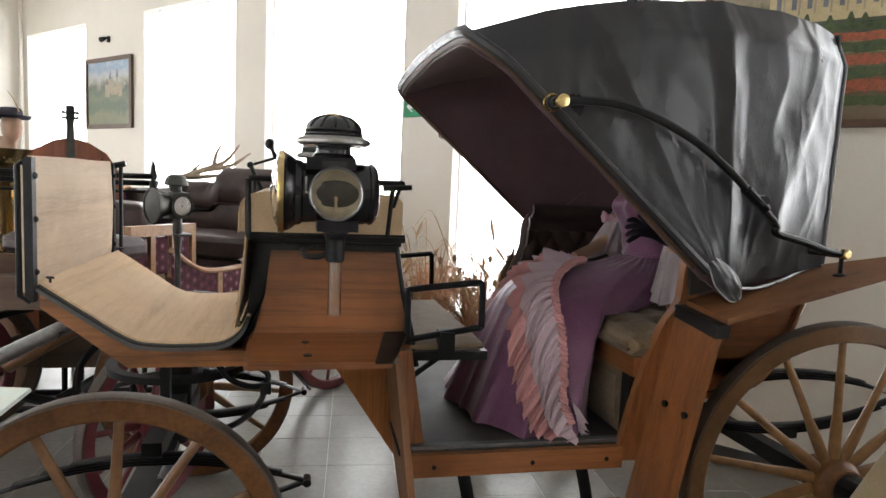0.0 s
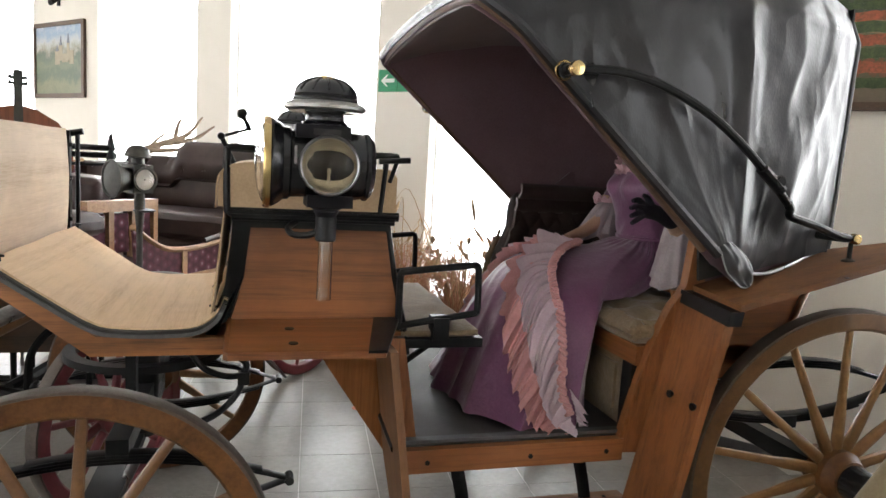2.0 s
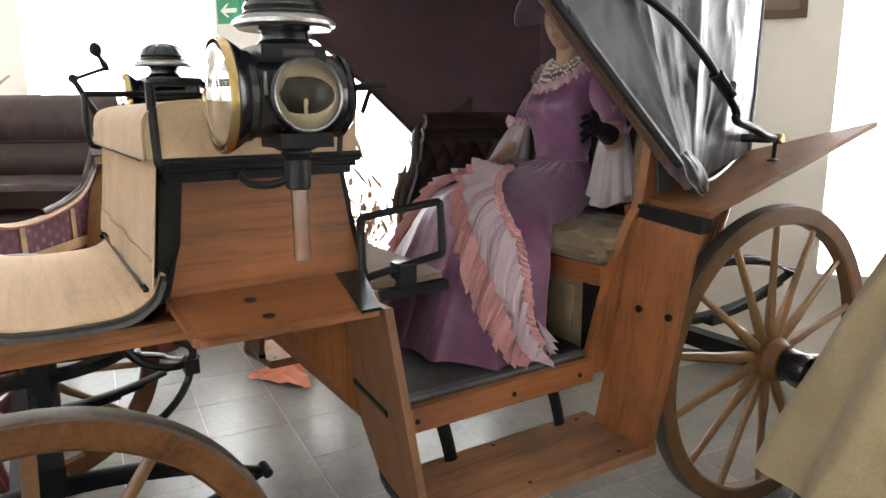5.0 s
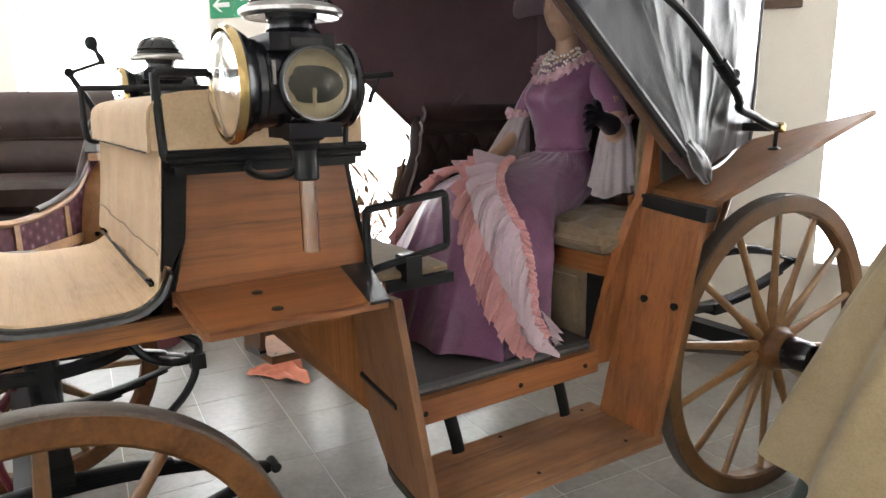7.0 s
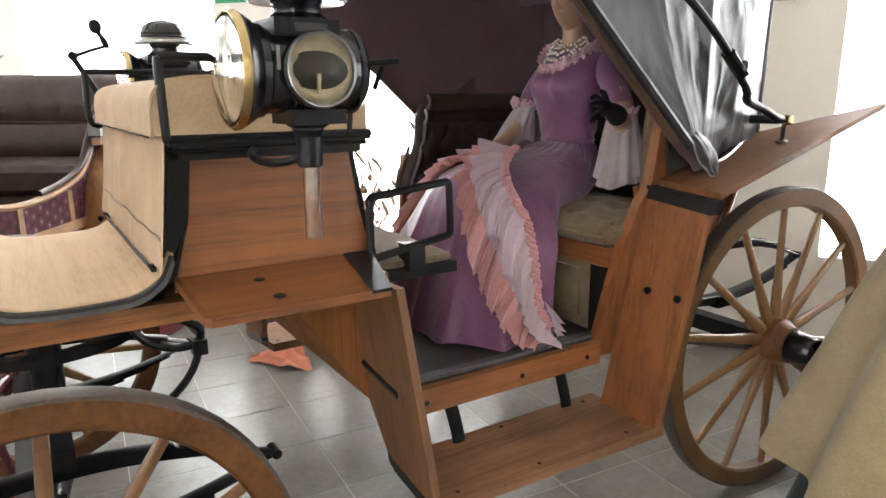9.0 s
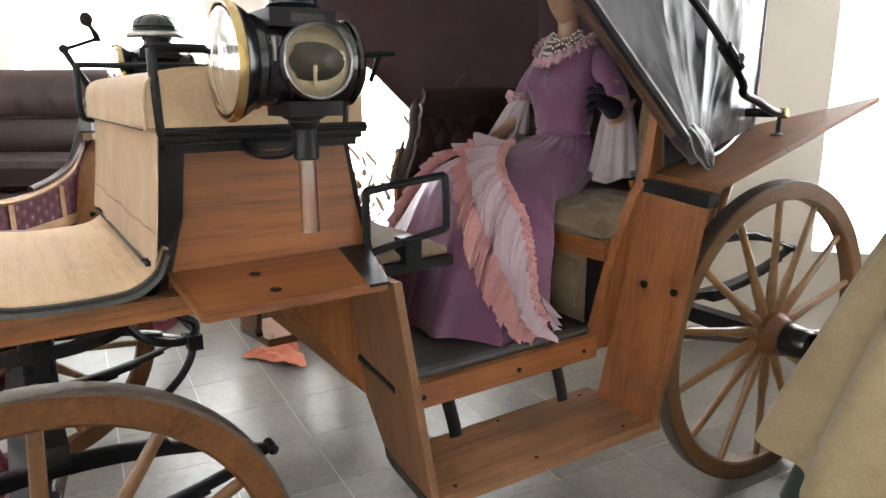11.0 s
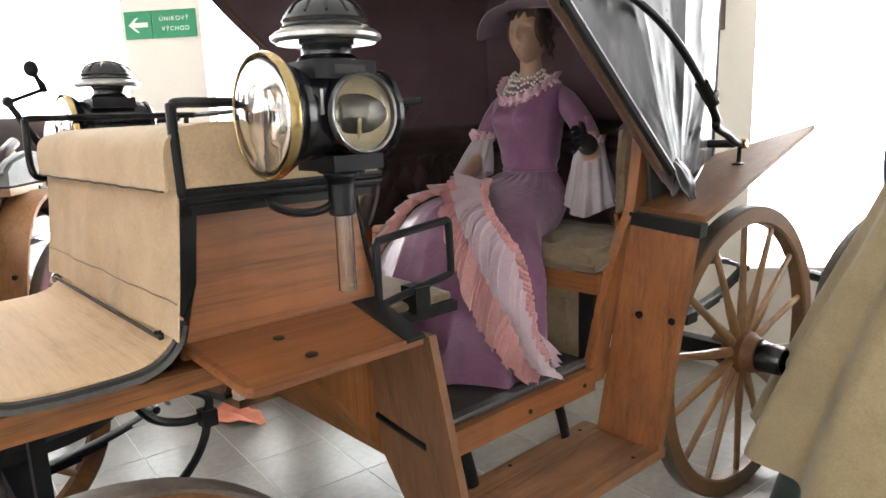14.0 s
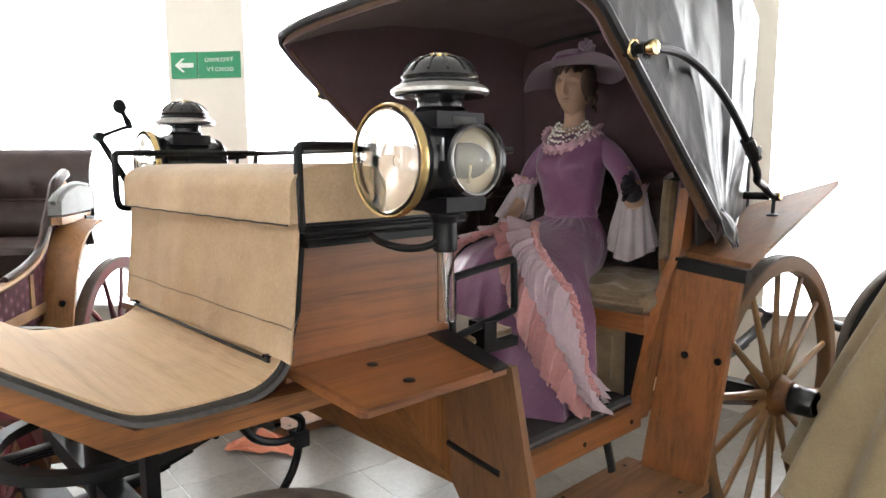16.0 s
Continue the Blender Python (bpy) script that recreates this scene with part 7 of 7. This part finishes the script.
part("neck", moved(prism([(-0.036, 1.0), (0.036, 1.0), (0.022, 1.86), (-0.022, 1.86)], "xz", -0.14, -0.10, 0.008), rt), PEWTER, bass)
part("scroll", moved(add(lathe([(0.012, -0.026), (0.030, -0.024), (0.033, 0), (0.030, 0.024), (0.012, 0.026)], (0, -0.12, 1.925), "x", 20), box(-0.026, 0.026, -0.15, -0.10, 1.85, 1.925, 0.01)), rt), PEWTER, bass)
for s in (-1, 1):
    for z in (1.87, 1.905):
        part("peg", moved(tube([(0.02 * s, -0.12, z), (0.052 * s, -0.12, z + 0.008)], [0.006, 0.013], 8), rt), PEWTER, bass)
part("spike", lathe([(0.012, 0.0), (0.012, 0.17)], b0, "z", 10), STEEL, bass)

# ---- on the walls ----
def painting(name, s0, s1, z0, z1, label, stops, frame_w, texture_scale, mat_frame, swirl=0.22):
    p = thing(name, ROOM @ Vector(((s0 + s1) / 2, -0.02, z0)), label, "painting")
    m, t, bs = material(name + "_paint")
    v = coords(t)
    sep = t.nodes.new("ShaderNodeSeparateXYZ")
    t.links.new(v, sep.inputs[0])
    n1 = node(t, "TexNoise", Scale=texture_scale, Detail=6, Roughness=0.65, Distortion=0.6)
    n2 = node(t, "TexNoise", Scale=texture_scale * 6, Detail=4, Roughness=0.7)
    t.links.new(v, n1.inputs["Vector"])
    t.links.new(v, n2.inputs["Vector"])
    h = node(t, "MapRange")
    h.inputs["From Min"].default_value, h.inputs["From Max"].default_value = 0.0, z1 - z0
    t.links.new(sep.outputs[2], h.inputs["Value"])
    a1 = node(t, "Math")
    a1.operation = "MULTIPLY_ADD"
    t.links.new(n1.outputs[0], a1.inputs[0])
    a1.inputs[1].default_value = swirl
    t.links.new(h.outputs[0], a1.inputs[2])
    a2 = node(t, "Math")
    a2.operation = "MULTIPLY_ADD"
    t.links.new(n2.outputs[0], a2.inputs[0])
    a2.inputs[1].default_value = 0.16
    t.links.new(a1.outputs[0], a2.inputs[2])
    off = node(t, "Math")
    off.operation = "SUBTRACT"
    off.inputs[1].default_value = 0.08 + swirl / 2
    t.links.new(a2.outputs[0], off.inputs[0])
    t.links.new(ramp(t, off.outputs[0], stops), bs.inputs["Base Color"])
    bs.inputs["Roughness"].default_value = 0.45
    bump(t, bs, n2.outputs[0], 0.2, 0.002)
    w = frame_w
    part("canvas", room(box(s0 + w, s1 - w, -0.022, -0.006, z0 + w, z1 - w, 0)), m, p)
    for q in (box(s0, s1, -0.035, -0.002, z0, z0 + w, 0.005), box(s0, s1, -0.035, -0.002, z1 - w, z1, 0.005), box(s0, s0 + w, -0.035, -0.002, z0 + w, z1 - w, 0.005), box(s1 - w, s1, -0.035, -0.002, z0 + w, z1 - w, 0.005)):
        part("frame_bar", room(q), mat_frame, p)
    return p


p1 = painting("castle_painting", -5.30, -4.28, 2.005, 2.81, "framed landscape painting of a castle above trees under blue sky", ((0.0, (0.13, 0.14, 0.08)), (0.18, (0.20, 0.21, 0.12)), (0.30, (0.09, 0.12, 0.08)), (0.42, (0.16, 0.19, 0.12)), (0.55, (0.08, 0.11, 0.08)), (0.64, (0.30, 0.29, 0.22)), (0.74, (0.45, 0.47, 0.48)), (0.88, (0.24, 0.33, 0.46)), (1.0, (0.48, 0.52, 0.56))), 0.045, 5.0, DARKWOOD, 0.6)
STONE = plain("painted_castle_stone", (0.28, 0.23, 0.15), (0.42, 0.36, 0.25), 0.5, grain=90, stain=12)
ROOFBLUE = plain("painted_slate", (0.10, 0.11, 0.14), (0.20, 0.21, 0.25), 0.5, grain=90, stain=12)
for sx, sw, za, zb in ((-4.86, 0.10, 2.36, 2.50), (-4.78, 0.07, 2.40, 2.56), (-4.72, 0.13, 2.38, 2.47), (-4.62, 0.05, 2.40, 2.58), (-4.57, 0.08, 2.36, 2.50)):
    part("castle_wall", room(box(sx, sx + sw, -0.0236, -0.0216, za, zb, 0)), STONE, p1)
for sx, za, zb in ((-4.84, 2.50, 2.57), (-4.77, 2.56, 2.66), (-4.62, 2.58, 2.68)):
    part("spire", room(prism([(sx, za), (sx + 0.055, za), (sx + 0.027, zb)], "xz", -0.0246, -0.0226, 0)), ROOFBLUE, p1)
p2 = painting("palace_painting", 1.86, 3.115, 1.91, 2.95, "large framed painting of a palace with red and yellow flower gardens", ((0.0, (0.13, 0.09, 0.055)), (0.10, (0.17, 0.125, 0.08)), (0.17, (0.09, 0.08, 0.04)), (0.205, (0.22, 0.06, 0.03)), (0.24, (0.06, 0.08, 0.03)), (0.29, (0.10, 0.11, 0.05)), (0.315, (0.22, 0.10, 0.04)), (0.35, (0.06, 0.08, 0.035)), (0.40, (0.26, 0.18, 0.09)), (0.46, (0.05, 0.06, 0.035)), (0.55, (0.07, 0.08, 0.05)), (0.66, (0.30, 0.25, 0.16)), (0.82, (0.32, 0.36, 0.38)), (1.0, (0.42, 0.46, 0.48))), 0.04, 6.0, DARKWOOD)
PALACE = plain("painted_palace_front", (0.42, 0.33, 0.17), (0.60, 0.50, 0.30), 0.5, grain=90, stain=14)
HEDGE = plain("painted_hedge_green", (0.025, 0.045, 0.015), (0.075, 0.11, 0.035), 0.5, grain=120, stain=30)
FLOWERS = plain("painted_red_flowers", (0.10, 0.055, 0.02), (0.48, 0.10, 0.045), 0.5, grain=75, stain=40)
part("palace_wall", room(box(2.20, 3.06, -0.0236, -0.0216, 2.46, 2.66, 0)), PALACE, p2)
part("palace_cornice", room(box(2.19, 3.06, -0.0256, -0.0234, 2.645, 2.665, 0)), STONE, p2)
for k in range(11):
    part("palace_window", room(box(2.235 + 0.074 * k, 2.258 + 0.074 * k, -0.0256, -0.0234, 2.53, 2.60, 0)), ROOFBLUE, p2)
    part("palace_column", room(box(2.268 + 0.074 * k, 2.277 + 0.074 * k, -0.0266, -0.0234, 2.50, 2.63, 0)), STONE, p2)
rnd = random.Random(21)
for k in range(13):
    x, h = 1.98 + 0.085 * k + rnd.uniform(-0.02, 0.02), rnd.uniform(0.05, 0.11)
    part("painted_tree", room(prism([(x - 0.028, 2.43), (x + 0.028, 2.43), (x + 0.006, 2.43 + h), (x - 0.004, 2.43 + h)], "xz", -0.0276, -0.0256, 0)), HEDGE, p2)
for z, h, m in ((2.40, 0.04, HEDGE), (2.345, 0.045, FLOWERS), (2.29, 0.05, HEDGE), (2.225, 0.055, FLOWERS), (2.16, 0.055, HEDGE), (2.09, 0.06, FLOWERS), (2.02, 0.05, HEDGE)):
    edge_top = [(1.91 + 1.155 * i / 40, z + h + 0.012 * noise.noise(Vector((i * 0.6, z * 40, 1)))) for i in range(41)]
    edge_low = [(1.91 + 1.155 * i / 40, z + 0.012 * noise.noise(Vector((i * 0.6, z * 40, 5)))) for i in range(40, -1, -1)]
    part("garden_bed", room(prism(edge_top + edge_low, "xz", -0.0246, -0.0226, 0)), m, p2)

# exit sign
SIGN = plain("green_sign_enamel", (0.0, 0.20, 0.075), (0.005, 0.27, 0.11), 0.4, grain=60, stain=6, relief=0.02)
WHITE = plain("white_sign_paint", (0.70, 0.76, 0.70), (0.80, 0.84, 0.80), 0.5, grain=60, stain=6, relief=0.02)
sign = thing("exit_sign", ROOM @ Vector((-0.14, -0.01, 2.03)), "green emergency exit sign with a white arrow and lettering", "sign")
part("plate", room(add(box(-0.363, -0.192, -0.010, -0.001, 2.03, 2.19, 0.001), box(-0.186, 0.087, -0.010, -0.001, 2.03, 2.19, 0.001))), SIGN, sign)
part("arrow", room(prism([(-0.338, 2.11), (-0.288, 2.152), (-0.272, 2.152), (-0.302, 2.124), (-0.215, 2.124), (-0.215, 2.096), (-0.302, 2.096), (-0.272, 2.068), (-0.288, 2.068)], "xz", -0.0125, -0.0105, 0)), WHITE, sign)
for word, s, z in (("\u00daNIKOV\u00dd", -0.048, 2.128), ("V\u00ddCHOD", -0.042, 2.070)):
    cu = bpy.data.curves.new("lettering", "FONT")
    cu.body, cu.size, cu.align_x, cu.extrude, cu.space_character = word, 0.036, "CENTER", 0.0008, 1.25
    tmp = bpy.data.objects.new("lettering", cu)
    scene.collection.objects.link(tmp)
    bpy.context.view_layer.update()
    me = bpy.data.meshes.new_from_object(tmp.evaluated_get(bpy.context.evaluated_depsgraph_get()))
    bpy.data.objects.remove(tmp)
    bm = bmesh.new()
    bm.from_mesh(me)
    moved(bm, Matrix.Translation((s, -0.0118, z)) @ Matrix.Rotation(radians(90), 4, "X"))
    part("lettering", room(bm), WHITE, sign, smooth=0)

spot = thing("picture_hook", ROOM @ Vector((-4.80, -0.03, 2.98)), "small dark wall fitting above the picture", "wall fitting")
part("bracket", room(add(box(-4.82, -4.78, -0.02, -0.001, 2.98, 3.05, 0.004), tube([(-4.80, -0.02, 3.03), (-4.77, -0.09, 3.01)], 0.012, 8))), IRON, spot)
part("head", room(tube([(-4.785, -0.06, 3.015), (-4.755, -0.12, 2.985)], [0.02, 0.03], 12)), IRON, spot)
pipe = solid("heating_pipe", room(add(tube([(-6.99, -0.05, 0.0), (-6.99, -0.05, 3.99)], 0.022, 12), tube([(-6.99, -0.05, 0.9), (-6.99, -0.05, 0.93)], 0.032, 12))), PLASTER, "cream painted heating pipe in the corner", "pipe")
for i, (a, b_) in enumerate(WINDOWS[:2]):
    solid("curtain_rod", room(add(tube([(a + 0.22, 0.03, 3.18), (b_ - 0.1, 0.03, 3.19)], 0.009, 8), tube([(a + 0.26, 0.03, 3.18), (a + 0.26, 0.03, 3.25)], 0.006, 6), tube([(b_ - 0.14, 0.03, 3.19), (b_ - 0.14, 0.03, 3.25)], 0.006, 6))), STEEL, "thin metal curtain rod across the window head", "curtain rod")

# orange cloth on the floor
ORANGE = weave("orange_cloth", (0.62, 0.19, 0.11), (0.78, 0.30, 0.19), 400, 0.85, 0.3)


def rag(u, v):
    x = 0.44 + 0.24 * u + 0.05 * v
    y = 4.38 - 0.26 * u + (0.03 + 0.26 * u) * (v - 0.35)
    z = 0.008 + (0.02 + 0.07 * u) * abs(math.sin(u * 7 + v * 4)) * (0.3 + v) * 0.8 + 0.02 * noise.noise(Vector((u * 5, v * 5, 1)))
    return (x, y, max(0.004, z))


solid("cleaning_cloth", sheet(rag, 40, 24, 0.003), ORANGE, "crumpled orange cloth dropped on the tile floor", "cloth")

# information card near the front wheel
card = thing("information_card", (-0.80, 1.86, 0), "white information card on a thin stand", "sign")
part("stand", add(tube([(-0.82, 1.95, 0.0), (-0.80, 1.90, 1.0)], 0.012, 10), lathe([(0.13, 0.0), (0.13, 0.012), (0.02, 0.02)], (-0.82, 1.95, 0), "z", 28)), IRON, card)
part("board", raw([(-0.665, 1.84, 1.05), (-0.74, 1.66, 0.985), (-1.02, 1.70, 0.985), (-0.95, 1.90, 1.05), (-0.665, 1.85, 1.04), (-0.74, 1.67, 0.975), (-1.02, 1.71, 0.975), (-0.95, 1.91, 1.04)], [(0, 1, 2, 3), (7, 6, 5, 4), (0, 4, 5, 1), (1, 5, 6, 2), (2, 6, 7, 3), (3, 7, 4, 0)]), WHITE, card)

# ---- floor: single stone tiles in a grout bed ----
floor = solid("floor", room(box(S0 - 0.3, S1 + 0.3, DEEP - 0.3, REVEAL, -0.1, -0.0012, 0)), GROUT, "grey stone tile floor with pale joints", "floor", kind="structure")
TW, TL, GAP, TURN_T = 0.363, 0.388, 0.004, radians(-4.6)
tile_m = Matrix.Translation((0.09, 3.755, 0)) @ Matrix.Rotation(TURN_T, 4, "Z")
tile_me = mesh_of("tile", box(GAP / 2, TW - GAP / 2, GAP / 2, TL - GAP / 2, -0.012, 0, 0.001, 1), TILE, 0)
inv = ROOM.inverted()
cells = []
for i in range(-34, 34):
    for j in range(-34, 34):
        c = tile_m @ Vector(((i + 0.5) * TW, (j + 0.5) * TL, 0))
        q = inv @ c
        if S0 + 0.2 < q.x < S1 - 0.2 and DEEP + 0.2 < q.y < -0.02:
            cells.append(((c - Vector((0.6, 3.6, 0))).length, i, j, c))
cells.sort(key=lambda e: (e[0], e[1], e[2]))
far = bmesh.new()
for k, (d, i, j, c) in enumerate(cells):
    tip = Matrix.Rotation(radians(0.015) * math.sin(i * 7.3 + j * 3.1), 4, "X") @ Matrix.Rotation(radians(0.015) * math.cos(i * 2.7 + j * 5.9), 4, "Y")
    if k < 300:
        ob = new("tile", tile_me)
        ob.parent = floor
        ob.matrix_basis = Matrix.Translation(-floor.location) @ tile_m @ Matrix.Translation((i * TW, j * TL, 0)) @ tip
    else:
        m = tile_m @ Matrix.Translation((i * TW, j * TL, 0))
        g, w, l = GAP / 2, TW - GAP / 2, TL - GAP / 2
        vs = [far.verts.new(m @ Vector(p)) for p in ((g, g, -0.012), (w, g, -0.012), (w, l, -0.012), (g, l, -0.012), (g, g, 0), (w, g, 0), (w, l, 0), (g, l, 0))]
        for f in ((4, 5, 6, 7), (0, 1, 5, 4), (1, 2, 6, 5), (2, 3, 7, 6), (3, 0, 4, 7)):
            far.faces.new([vs[n] for n in f])
tagged(part("far_tiles", far, TILE, floor, smooth=0), kind="stuff")
